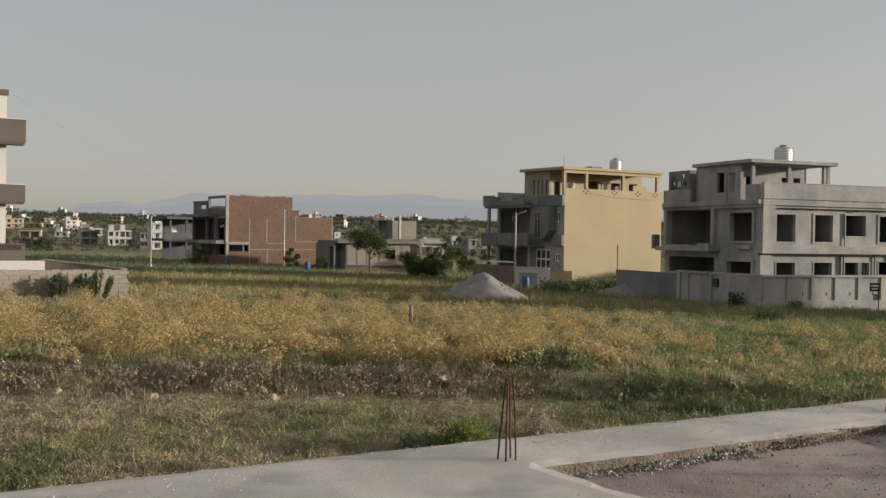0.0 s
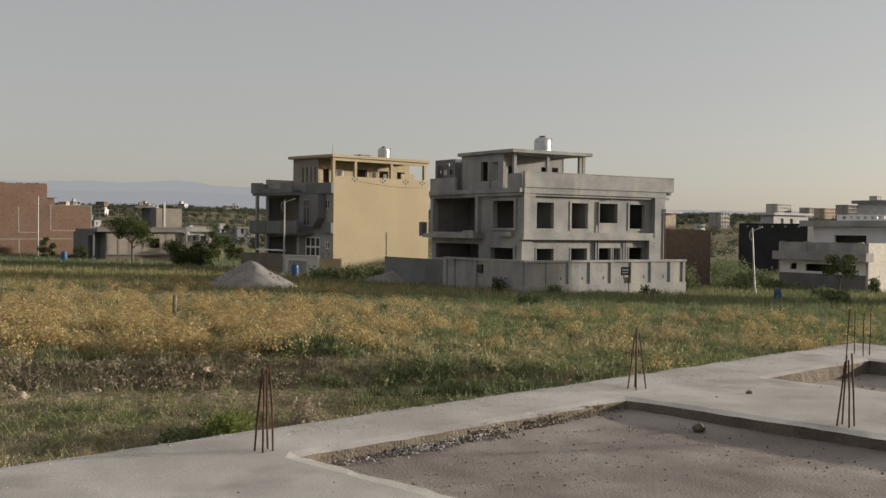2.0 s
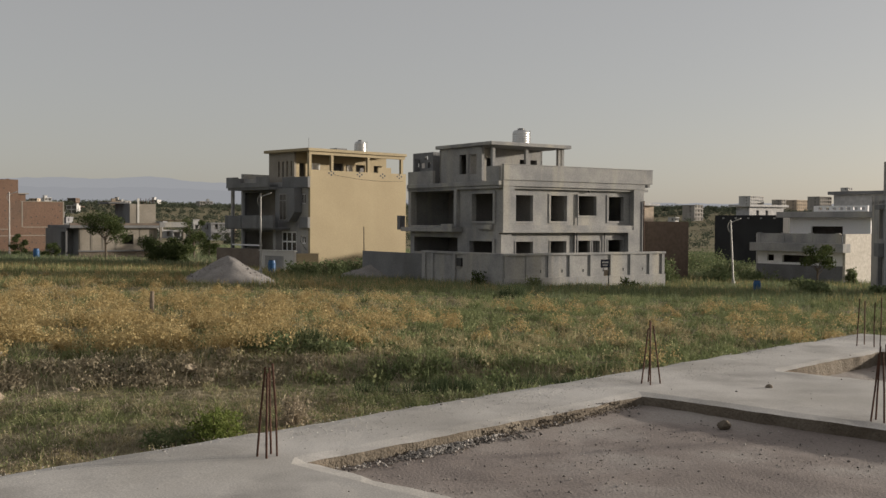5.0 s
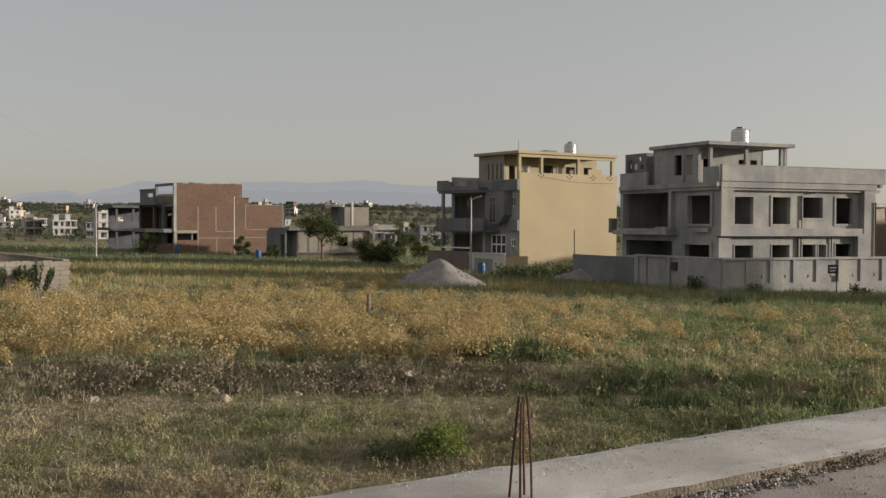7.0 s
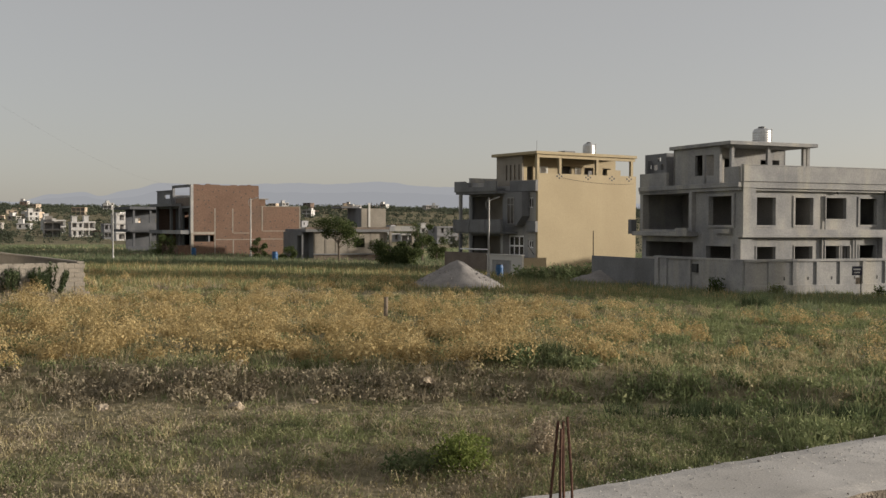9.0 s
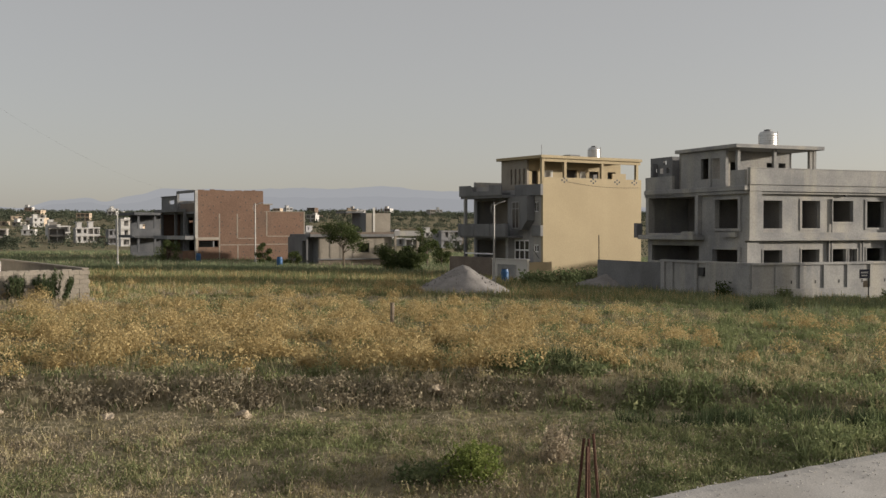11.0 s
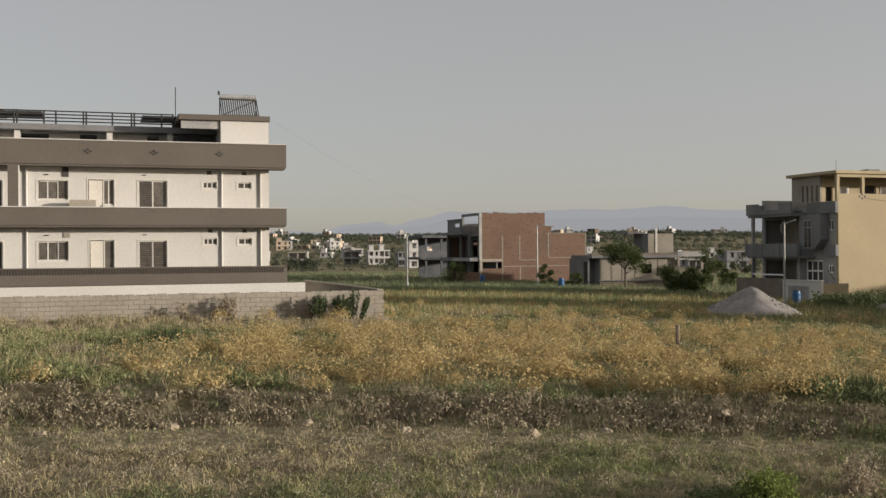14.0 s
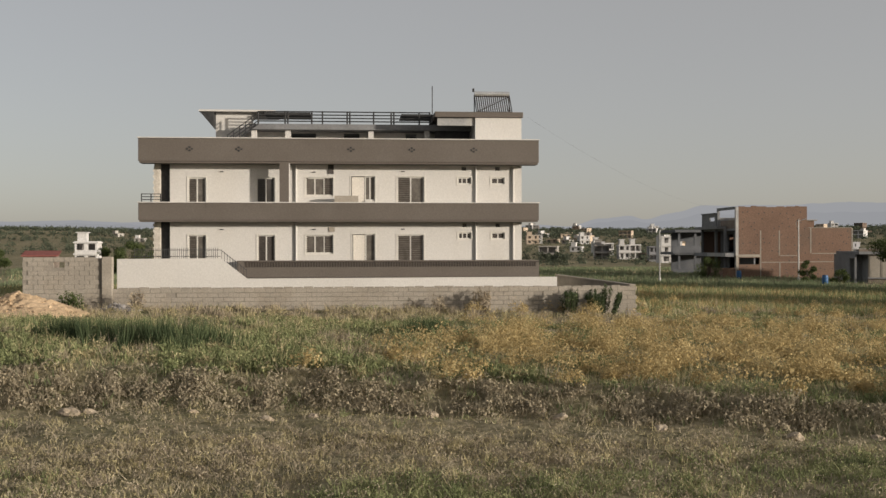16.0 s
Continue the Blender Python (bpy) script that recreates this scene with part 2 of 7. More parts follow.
def ground_material():
    m = bpy.data.materials.new("field_ground")
    m.use_nodes = True
    n, l = m.node_tree.nodes, m.node_tree.links
    bsdf = n["Principled BSDF"]
    bsdf.inputs["Roughness"].default_value = 0.97
    bsdf.inputs["Specular IOR Level"].default_value = 0.1
    geo = n.new("ShaderNodeNewGeometry")
    cols = []
    for scale, detail, stops in ((0.12, 6, ((0.35, (0.14, 0.14, 0.07)), (0.5, (0.2, 0.18, 0.105)), (0.65, (0.27, 0.235, 0.15)))),
                                 (4.5, 10, ((0.38, (0.085, 0.076, 0.045)), (0.5, (0.215, 0.186, 0.118)), (0.66, (0.36, 0.31, 0.215))))):
        t = n.new("ShaderNodeTexNoise")
        t.inputs["Scale"].default_value, t.inputs["Detail"].default_value = scale, detail
        l.new(geo.outputs["Position"], t.inputs["Vector"])
        r = n.new("ShaderNodeValToRGB")
        e = r.color_ramp.elements
        e[0].position, e[0].color = stops[0][0], (*stops[0][1], 1)
        e[1].position, e[1].color = stops[2][0], (*stops[2][1], 1)
        k = e.new(stops[1][0])
        k.color = (*stops[1][1], 1)
        l.new(t.outputs[0], r.inputs[0])
        cols.append(r.outputs[0])
    mx = n.new("ShaderNodeMix")
    mx.data_type = "RGBA"
    mx.inputs[0].default_value = 0.5
    l.new(cols[0], mx.inputs[6])
    l.new(cols[1], mx.inputs[7])
    l.new(mx.outputs[2], bsdf.inputs["Base Color"])
    f = n.new("ShaderNodeTexNoise")
    f.inputs["Scale"].default_value, f.inputs["Detail"].default_value = 7, 6
    l.new(geo.outputs["Position"], f.inputs["Vector"])
    bp = n.new("ShaderNodeBump")
    bp.inputs["Strength"].default_value, bp.inputs["Distance"].default_value = 0.8, 0.08
    l.new(f.outputs[0], bp.inputs["Height"])
    l.new(bp.outputs[0], bsdf.inputs["Normal"])
    return m


GROUND = ground_material()


# ---- mesh helpers ----
def mesh_of(name, bm, material):
    bmesh.ops.recalc_face_normals(bm, faces=bm.faces)
    me = bpy.data.meshes.new(name)
    bm.to_mesh(me)
    bm.free()
    me.materials.append(material)
    return me


def part(name, bm, material, parent=None, label=""):
    ob = new(name, mesh_of(name, bm, material))
    if parent:
        ob.parent = parent
    return tagged(ob, label)


def share(name, me, parent, m):
    ob = new(name, me)
    ob.parent = parent
    ob.matrix_basis = m
    return ob


def thing(name, x, y, z, rz, label, category, group="", kind=""):
    ob = new(name)
    ob.matrix_basis = pose(x, y, z, 0, 0, rz)
    return tagged(ob, label, category, group, kind)


def add_box(bm, x0, x1, y0, y1, z0, z1, bevel=0.0):
    v = [bm.verts.new((x, y, z)) for x in (x0, x1) for y in (y0, y1) for z in (z0, z1)]
    fs = [bm.faces.new([v[i] for i in q]) for q in ((0, 1, 3, 2), (4, 6, 7, 5), (0, 4, 5, 1), (2, 3, 7, 6), (0, 2, 6, 4), (1, 5, 7, 3))]
    if bevel:
        bmesh.ops.bevel(bm, geom=list({e for f in fs for e in f.edges}), offset=bevel, segments=1, affect="EDGES")
    return bm


def box(x0, x1, y0, y1, z0, z1, bevel=0.0):
    return add_box(bmesh.new(), x0, x1, y0, y1, z0, z1, bevel)


def add_rod(bm, a, b, r, r2=None, sides=8):
    a, b = Vector(a), Vector(b)
    q = (b - a).to_track_quat("Z", "Y")
    rings = []
    for p, rr in ((a, r), (b, r if r2 is None else r2)):
        rings.append([bm.verts.new(p + q @ Vector((rr * math.cos(2 * math.pi * i / sides), rr * math.sin(2 * math.pi * i / sides), 0))) for i in range(sides)])
    for i in range(sides):
        j = (i + 1) % sides
        bm.faces.new((rings[0][i], rings[0][j], rings[1][j], rings[1][i]))
    bm.faces.new(rings[0][::-1])
    bm.faces.new(rings[1])
    return bm


def rod(a, b, r, r2=None, sides=8):
    return add_rod(bmesh.new(), a, b, r, r2, sides)


def lathe(profile, sides=24):
    """profile: (radius, z) from bottom to top."""
    bm = bmesh.new()
    rings = [[bm.verts.new((r * math.cos(2 * math.pi * i / sides), r * math.sin(2 * math.pi * i / sides), z)) for i in range(sides)] for r, z in profile]
    for a, b in zip(rings, rings[1:]):
        for i in range(sides):
            j = (i + 1) % sides
            bm.faces.new((a[i], a[j], b[j], b[i]))
    bm.faces.new(rings[0][::-1])
    bm.faces.new(rings[-1])
    return bm


def panel(x0, x1, z0, z1, y0, y1, holes=(), side=False, at=0.0):
    """A wall along x, y0 to y1 thick, with rectangular holes (xa, xb, za, zb) through it. side: it runs along y at x = at instead."""
    xs = sorted({x0, x1, *(h[0] for h in holes), *(h[1] for h in holes)})
    zs = sorted({z0, z1, *(h[2] for h in holes), *(h[3] for h in holes)})
    xs, zs = [x for x in xs if x0 <= x <= x1], [z for z in zs if z0 <= z <= z1]
    bm = bmesh.new()
    made = {}

    def vert(i, k, y):
        if (i, k, y) not in made:
            p = (xs[i], y, zs[k])
            made[i, k, y] = bm.verts.new((at + p[1], p[0], p[2]) if side else p)
        return made[i, k, y]

    def solid(i, k):
        if not (0 <= i < len(xs) - 1 and 0 <= k < len(zs) - 1):
            return False
        cx, cz = (xs[i] + xs[i + 1]) / 2, (zs[k] + zs[k + 1]) / 2
        return not any(h[0] < cx < h[1] and h[2] < cz < h[3] for h in holes)

    for i in range(len(xs) - 1):
        for k in range(len(zs) - 1):
            if not solid(i, k):
                continue
            for y in (y0, y1):
                bm.faces.new([vert(i, k, y), vert(i + 1, k, y), vert(i + 1, k + 1, y), vert(i, k + 1, y)])
            for di, dk, a, b in ((-1, 0, (i, k), (i, k + 1)), (1, 0, (i + 1, k), (i + 1, k + 1)), (0, -1, (i, k), (i + 1, k)), (0, 1, (i, k + 1), (i + 1, k + 1))):
                if not solid(i + di, k + dk):
                    bm.faces.new([vert(*a, y0), vert(*b, y0), vert(*b, y1), vert(*a, y1)])
    return bm


def ring_frame(x0, x1, z0, z1, w, y0, y1):
    """A rectangular frame of bar width w."""
    return panel(x0, x1, z0, z1, y0, y1, [(x0 + w, x1 - w, z0 + w, z1 - w)])


# ---- ground ----
def bank_line(x):
    return 22.3 + 0.03 * x - 0.0125 * x * x if x < 3 else 22.3 - 0.14 * (x - 3) ** 1.25


def smooth(a, b, v):
    k = min(1.0, max(0.0, (v - a) / (b - a)))
    return k * k * (3 - 2 * k)


def ground_z(x, y):
    r = math.hypot(x, y)
    low = -1.72 - 0.012 * max(-15, min(15, x)) * 0.6
    d = max(0.0, y - 22)
    field = -1.27 - 1.5 * (1 - math.exp(-d / 42)) - 0.02 * max(-22, min(22, x)) - 0.024 * max(0, min(30, x - 22))
    yb = bank_line(max(-24, min(14, x)))
    k = smooth(-0.7, 0.5, y - yb + 0.25 * noise.noise((x * 0.9, y * 0.9, 3)))
    fade = 1 - smooth(5, 13, x)
    z = low * (1 - k) + field * k
    side = -1.75 - 0.35 * smooth(10, 40, y) - 0.03 * (x - 8) * smooth(8, 30, x) * 0.6
    z = z * fade + (field * smooth(14, 34, y) + (1 - smooth(14, 34, y)) * max(-2.6, side)) * (1 - fade)
    z += 0.32 * math.exp(-((x - 2.6) / 1.5) ** 2 - ((y - 24.2) / 0.8) ** 2)
    if r < 120:
        z += 0.09 * noise.noise((x * 0.45, y * 0.45, 0)) + 0.06 * noise.noise((x * 1.5, y * 1.5, 5)) + 0.03 * noise.noise((x * 4, y * 4, 6))
    wx, wy = x + 22.0, y - 56.8
    wu, wv = wx * 0.855 + wy * 0.518, -wx * 0.518 + wy * 0.855
    if -26 < wu < 4:
        z += 0.2 * smooth(-15.5, -11.0, wv) * (1 - smooth(-8, -4, wv)) * smooth(-26, -23, wu) * (1 - smooth(1.5, 4, wu))
    z += 28 * smooth(430, 1500, r) - 2.2 * smooth(180, 430, r) + 1.2 * smooth(170, 330, r) * noise.noise((x * 0.012, y * 0.012, 2))
    z += 3.0 * smooth(500, 1000, r) * noise.noise((x * 0.004, y * 0.004, 9))
    return z


def build_ground():
    radii = [0.0]
    step = 0.3
    while radii[-1] < 4800:
        if radii[-1] > 34:
            step *= 1.045
        radii.append(radii[-1] + step)
    angles = [40 + i * 0.5 for i in range(201)] + [140 + i * 5 for i in range(1, 52)]
    bm = bmesh.new()
    cx, cy = 0.0, 0.0
    rows = []
    for r in radii[1:]:
        rows.append([bm.verts.new((cx + r * math.cos(radians(a)), cy + r * math.sin(radians(a)), ground_z(cx + r * math.cos(radians(a)), cy + r * math.sin(radians(a))))) for a in angles])
    c = bm.verts.new((0, 0, ground_z(0, 0)))
    n = len(angles)
    for i in range(n):
        bm.faces.new((c, rows[0][i], rows[0][(i + 1) % n]))
    for a, b in zip(rows, rows[1:]):
        for i in range(n):
            j = (i + 1) % n
            bm.faces.new((a[i], b[i], b[j], a[j]))
    for f in bm.faces:
        f.smooth = True
    ob = part("ground", bm, GROUND)
    return tagged(ob, "uneven dry field with low bank and patchy grass", "ground", kind="structure")


build_ground()


# ---- concrete slab in the foreground ----
SLAB = (0.42, 7.86, 31.8)
PITS = ((-0.35, 3.4, -5.4, -1.0), (5.85, 8.35, -3.2, -1.1))


def to_slab(x, y):
    """World place of slab coordinates."""
    a = radians(SLAB[2])
    return SLAB[0] + x * math.cos(a) - y * math.sin(a), SLAB[1] + x * math.sin(a) + y * math.cos(a)


def on_slab(wx, wy):
    a = radians(SLAB[2])
    dx, dy = wx - SLAB[0], wy - SLAB[1]
    return dx * math.cos(a) + dy * math.sin(a), -dx * math.sin(a) + dy * math.cos(a)


def spaced(lo, hi, marks, step):
    out = []
    stops = sorted({lo, hi, *[m for m in marks if lo < m < hi]})
    for a, b in zip(stops, stops[1:]):
        k = max(1, round((b - a) / step))
        out += [a + (b - a) * i / k for i in range(k)]
    return out + [hi]


def build_slab():
    base = thing("foundation_slab", SLAB[0], SLAB[1], 0, SLAB[2], "rough grey concrete foundation slab with sunken earth bays", "slab", kind="structure")
    xs = spaced(-9.0, 10.3, [v for p in PITS for v in p[:2]], 0.14)
    ys = spaced(-11.0, 0.0, [v for p in PITS for v in p[2:]], 0.14)

    def solid(i, k):
        if not (0 <= i < len(xs) - 1 and 0 <= k < len(ys) - 1):
            return False
        cx, cy = (xs[i] + xs[i + 1]) / 2, (ys[k] + ys[k + 1]) / 2
        return not any(p[0] < cx < p[1] and p[2] < cy < p[3] for p in PITS)

    bm = bmesh.new()
    made = {}

    def vert(i, k, low):
        if (i, k, low) not in made:
            x, y = xs[i], ys[k]
            rim = not (solid(i, k) and solid(i - 1, k) and solid(i, k - 1) and solid(i - 1, k - 1))
            z = 0.008 * noise.noise((x * 0.7, y * 0.7, 1)) + 0.004 * noise.noise((x * 4, y * 4, 2))
            if rim:
                x += 0.035 * noise.noise((x * 2.2, y * 2.2, 4 + low)) + 0.03 * noise.noise((x * 8, y * 8, 4 + low))
                y += 0.035 * noise.noise((x * 2.2, y * 2.2, 8 + low)) + 0.03 * noise.noise((x * 8, y * 8, 8 + low))
                z -= 0.012 + 0.012 * abs(noise.noise((x * 5, y * 5, 3)))
            made[i, k, low] = bm.verts.new((x, y, -0.26 if low else z))
        return made[i, k, low]

    for i in range(len(xs) - 1):
        for k in range(len(ys) - 1):
            if not solid(i, k):
                continue
            f = bm.faces.new((vert(i, k, 0), vert(i + 1, k, 0), vert(i + 1, k + 1, 0), vert(i, k + 1, 0)))
            for di, dk, a, b in ((-1, 0, (i, k), (i, k + 1)), (1, 0, (i + 1, k), (i + 1, k + 1)), (0, -1, (i, k), (i + 1, k)), (0, 1, (i, k + 1), (i + 1, k + 1))):
                if not solid(i + di, k + dk):
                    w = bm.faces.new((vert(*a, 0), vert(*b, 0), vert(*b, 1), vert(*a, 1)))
                    # side faces take the second, much darker concrete colour
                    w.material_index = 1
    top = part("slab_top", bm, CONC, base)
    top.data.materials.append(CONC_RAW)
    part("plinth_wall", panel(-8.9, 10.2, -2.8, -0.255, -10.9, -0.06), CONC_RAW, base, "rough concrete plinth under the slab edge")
    for p in PITS:
        bm = bmesh.new()
        nx, ny = int((p[1] - p[0] + 0.2) / 0.1), int((p[3] - p[2] + 0.2) / 0.1)
        bmesh.ops.create_grid(bm, x_segments=nx, y_segments=ny, size=0.5)
        for v in bm.verts:
            v.co.x = p[0] - 0.1 + (v.co.x + 0.5) * (p[1] - p[0] + 0.2)
            v.co.y = p[2] - 0.1 + (v.co.y + 0.5) * (p[3] - p[2] + 0.2)
            x, y = v.co.x, v.co.y
            edge = max(0, 1 - min(x - p[0], p[1] - x, y - p[2], p[3] - y) / 0.35)
            v.co.z = (-0.115 if p[0] < 5 else -0.19) + 0.02 * noise.noise((x * 0.8, y * 0.8, 11)) + 0.012 * noise.noise((x * 5, y * 5, 12)) + 0.02 * edge
        for f in bm.faces:
            f.smooth = True
        part("earth_bay", bm, PIT, base, "compacted pinkish earth fill with scattered grit")
    return base


build_slab()


def pebble(size, seed, squash=0.6, rough=0.3, levels=2):
    bm = bmesh.new()
    bmesh.ops.create_icosphere(bm, subdivisions=levels, radius=1)
    for v in bm.verts:
        k = 1 + rough * noise.noise(v.co * 1.3 + Vector((seed * 7.1, seed, 0))) + 0.4 * rough * noise.noise(v.co * 3.1 + Vector((seed, 0, seed * 3)))
        v.co = Vector((v.co.x * k * size, v.co.y * k * size * 0.8, v.co.z * k * size * squash))
    return bm


def scatter_stones(name, spots, material, label, parent=None, category="stones"):
    """Many small angular stones in one mesh: spots of (x, y, z, size)."""
    verts, faces = [], []
    base = [(1, 0, 0), (-1, 0, 0), (0, 1, 0), (0, -1, 0), (0, 0, 1), (0, 0, -1)]
    tri = [(0, 2, 4), (2, 1, 4), (1, 3, 4), (3, 0, 4), (2, 0, 5), (1, 2, 5), (3, 1, 5), (0, 3, 5)]
    for x, y, z, s in spots:
        a = random.uniform(0, 6.3)
        k = len(verts)
        sc = [s * random.uniform(0.6, 1.3), s * random.uniform(0.6, 1.1), s * random.uniform(0.4, 0.9)]
        for p in base:
            q = [p[i] * sc[i] * random.uniform(0.8, 1.2) for i in range(3)]
            verts.append((x + q[0] * math.cos(a) - q[1] * math.sin(a), y + q[0] * math.sin(a) + q[1] * math.cos(a), z + q[2]))
        faces += [(k + t[0], k + t[1], k + t[2]) for t in tri]
    me = bpy.data.meshes.new(name)
    me.from_pydata(verts, [], faces)
    me.materials.append(material)
    return tagged(new(name, me), label, category, kind="stuff")


def build_grit():
    rnd = random.Random(5)
    spots = []
    for i in range(1500):
        u = rnd.uniform(-0.3, 3.3) if i % 6 == 0 else rnd.gauss(0.85, 0.35)
        if not -0.3 < u < 3.3:
            continue
        v = -1.04 - abs(rnd.gauss(0, 0.03 + 0.09 * max(0.0, noise.noise((u * 2.2, 4, 9)) + 0.3)))
        if rnd.random() < 0.3 + 0.5 * noise.noise((u * 3, 0, 1)):
            continue
        x, y = to_slab(u, v)
        spots.append((x, y, -0.105 + rnd.uniform(0, 0.04) * max(0, 1 + (v + 1.05) * 4), rnd.uniform(0.005, 0.019)))
    scatter_stones("spilled_gravel", spots, GRAVEL, "dark grey spilled gravel along the slab edge", category="gravel")
    spots = []
    for i in range(2600):
        u, v = rnd.uniform(-0.2, 3.3), rnd.uniform(-5.2, -1.1)
        x, y = to_slab(u, v)
        spots.append((x, y, -0.112, rnd.choice((0.003, 0.003, 0.004, 0.004, 0.005, 0.006, 0.008, 0.013))))
    for i in range(160):
        u, v = rnd.uniform(6, 8.3), rnd.uniform(-3.1, -1.2)
        x, y = to_slab(u, v)
        spots.append((x, y, -0.185, rnd.choice((0.008, 0.012, 0.02))))
    for i in range(150):
        u, v = rnd.uniform(-4, 9), rnd.uniform(-6, -0.1)
        if any(p[0] < u < p[1] and p[2] < v < p[3] for p in PITS):
            continue
        x, y = to_slab(u, v)
        spots.append((x, y, 0.004, rnd.choice((0.005, 0.006, 0.008, 0.012))))
    lumps = []
    for i in range(1100):
        u = rnd.uniform(1.3, 3.2)
        if noise.noise((u * 2.5, 3, 1)) < rnd.uniform(-0.5, 0.4):
            continue
        k = rnd.random()
        x, y = to_slab(u, -0.97 - 0.1 * k + rnd.uniform(-0.02, 0.02))
        lumps.append((x, y, -0.012 - 0.085 * k, rnd.choice((0.006, 0.008, 0.01, 0.014))))
    scatter_stones("broken_edge", lumps, CONC_RAW, "broken concrete aggregate along the bay edge", category="rubble")
    crumbs = []
    for i in range(3600):
        u, v = rnd.uniform(-3.5, 9.8), -abs(rnd.gauss(0, 0.45))
        if v < -0.95 or noise.noise((u * 1.2, v * 2, 31)) < rnd.uniform(-0.5, 0.25):
            continue
        x, y = to_slab(u, v)
        crumbs.append((x, y, 0.0, rnd.choice((0.004, 0.005, 0.006, 0.008))))
    scatter_stones("concrete_crumbs", crumbs, RIM, "pale and dark concrete crumbs along the slab rim", category="crumbs")
    scatter_stones("loose_grit", spots, GRAVEL, "loose grit and crumbs on concrete and earth", category="grit")
    for x, y, z, s, sq in ((4.06, 7.75, -0.085, 0.06, 0.7), (5.18, 8.96, 0.01, 0.035, 0.6), (5.35, 6.1, -0.085, 0.045, 0.7), (6.95, 8.3, -0.085, 0.035, 0.7)):
        tagged(part("stone", pebble(s, x, sq), CONC_RAW), "small dark brown stone lying on the building plot", "stone", "stones on the slab").location = (x, y, z)


build_grit()


def starter_bars(x, y, height, foot, top, seed, lean=(0, 0)):
    rnd = random.Random(seed)
    t = thing("rebar_starter", x, y, 0, SLAB[2], "rusty steel column starter bars standing out of the concrete", "rebar", "rebar starters")
    for i, (sx, sy) in enumerate(((-1, -1), (1, -1), (1, 1), (-1, 1))):
        h = height * rnd.uniform(0.9, 1.05)
        a = Vector((sx * foot * rnd.uniform(0.7, 1.1), sy * foot * rnd.uniform(0.7, 1.1), -0.05))
        b = Vector((sx * top + lean[0] + rnd.uniform(-0.012, 0.012), sy * top + lean[1] + rnd.uniform(-0.012, 0.012), h))
        bm = bmesh.new()
        mid = (a + b) / 2 + Vector((rnd.uniform(-0.008, 0.008), rnd.uniform(-0.008, 0.008), 0))
        add_rod(bm, a, mid, 0.0075, sides=6)
        add_rod(bm, mid, b, 0.0075, sides=6)
        part("bar", bm, RUST, t)
    return t


starter_bars(0.41, 7.0, 0.59, 0.055, 0.012, 1)
starter_bars(4.2, 9.42, 0.58, 0.075, 0.01, 2)
starter_bars(5.1, 7.22, 0.58, 0.06, 0.02, 3)
starter_bars(8.24, 11.75, 0.6, 0.11, 0.1, 4)
starter_bars(9.46, 9.92, 0.62, 0.11, 0.1, 5)
starter_bars(2.95, 2.68, 0.58, 0.1, 0.08, 6)


# ---- houses ----
def window(parent, x0, x1, z0, z1, y, glass=GLASS, frame_mat=FRAME, w=0.05, mullions=1, bars=0, name="window", side=False, at=0.0):
    """A window with its pane and frame, set into an opening of the wall at depth y."""
    def put(bm):
        if side:
            for v in bm.verts:
                v.co = Vector((at + v.co.y, v.co.x, v.co.z))
        return bm
    fr = ring_frame(x0, x1, z0, z1, w, y, y + 0.06)
    for i in range(mullions):
        c = x0 + (x1 - x0) * (i + 1) / (mullions + 1)
        add_box(fr, c - w / 2, c + w / 2, y + 0.004, y + 0.056, z0 + w, z1 - w)
    f = part(name, put(fr), frame_mat, parent)
    part("pane", put(box(x0 + w * 0.5, x1 - w * 0.5, y + 0.025, y + 0.035, z0 + w * 0.5, z1 - w * 0.5)), glass, f)
    if bars:
        for i in range(bars):
            z = z0 + (z1 - z0) * (i + 0.5) / bars
            part("grille_bar", put(box(x0 + w, x1 - w, y - 0.03, y - 0.015, z - 0.014, z + 0.014)), GRILLE, f)
    return f


def water_tank(x, y, z, r, h, label="shiny steel rooftop water tank"):
    t = thing("water_tank", x, y, z, 0, label, "water tank")
    prof = [(r * 0.9, 0.0), (r, 0.05)]
    for i in range(6):
        prof += [(r, 0.05 + (h - 0.35) * (i + 0.2) / 6), (r * 1.025, 0.05 + (h - 0.35) * (i + 0.5) / 6), (r, 0.05 + (h - 0.35) * (i + 0.8) / 6)]
    prof += [(r, h - 0.28), (r * 0.82, h - 0.12), (r * 0.4, h - 0.04), (r * 0.38, h)]
    part("tank_body", lathe(prof), STEEL, t)
    part("lid", lathe([(r * 0.42, h - 0.02), (r * 0.42, h + 0.03), (r * 0.2, h + 0.06)]), DARK, t)
    part("pipe", rod((r + 0.08, 0, 0), (r + 0.08, 0, h * 0.95), 0.03), POLE, t)
    return t


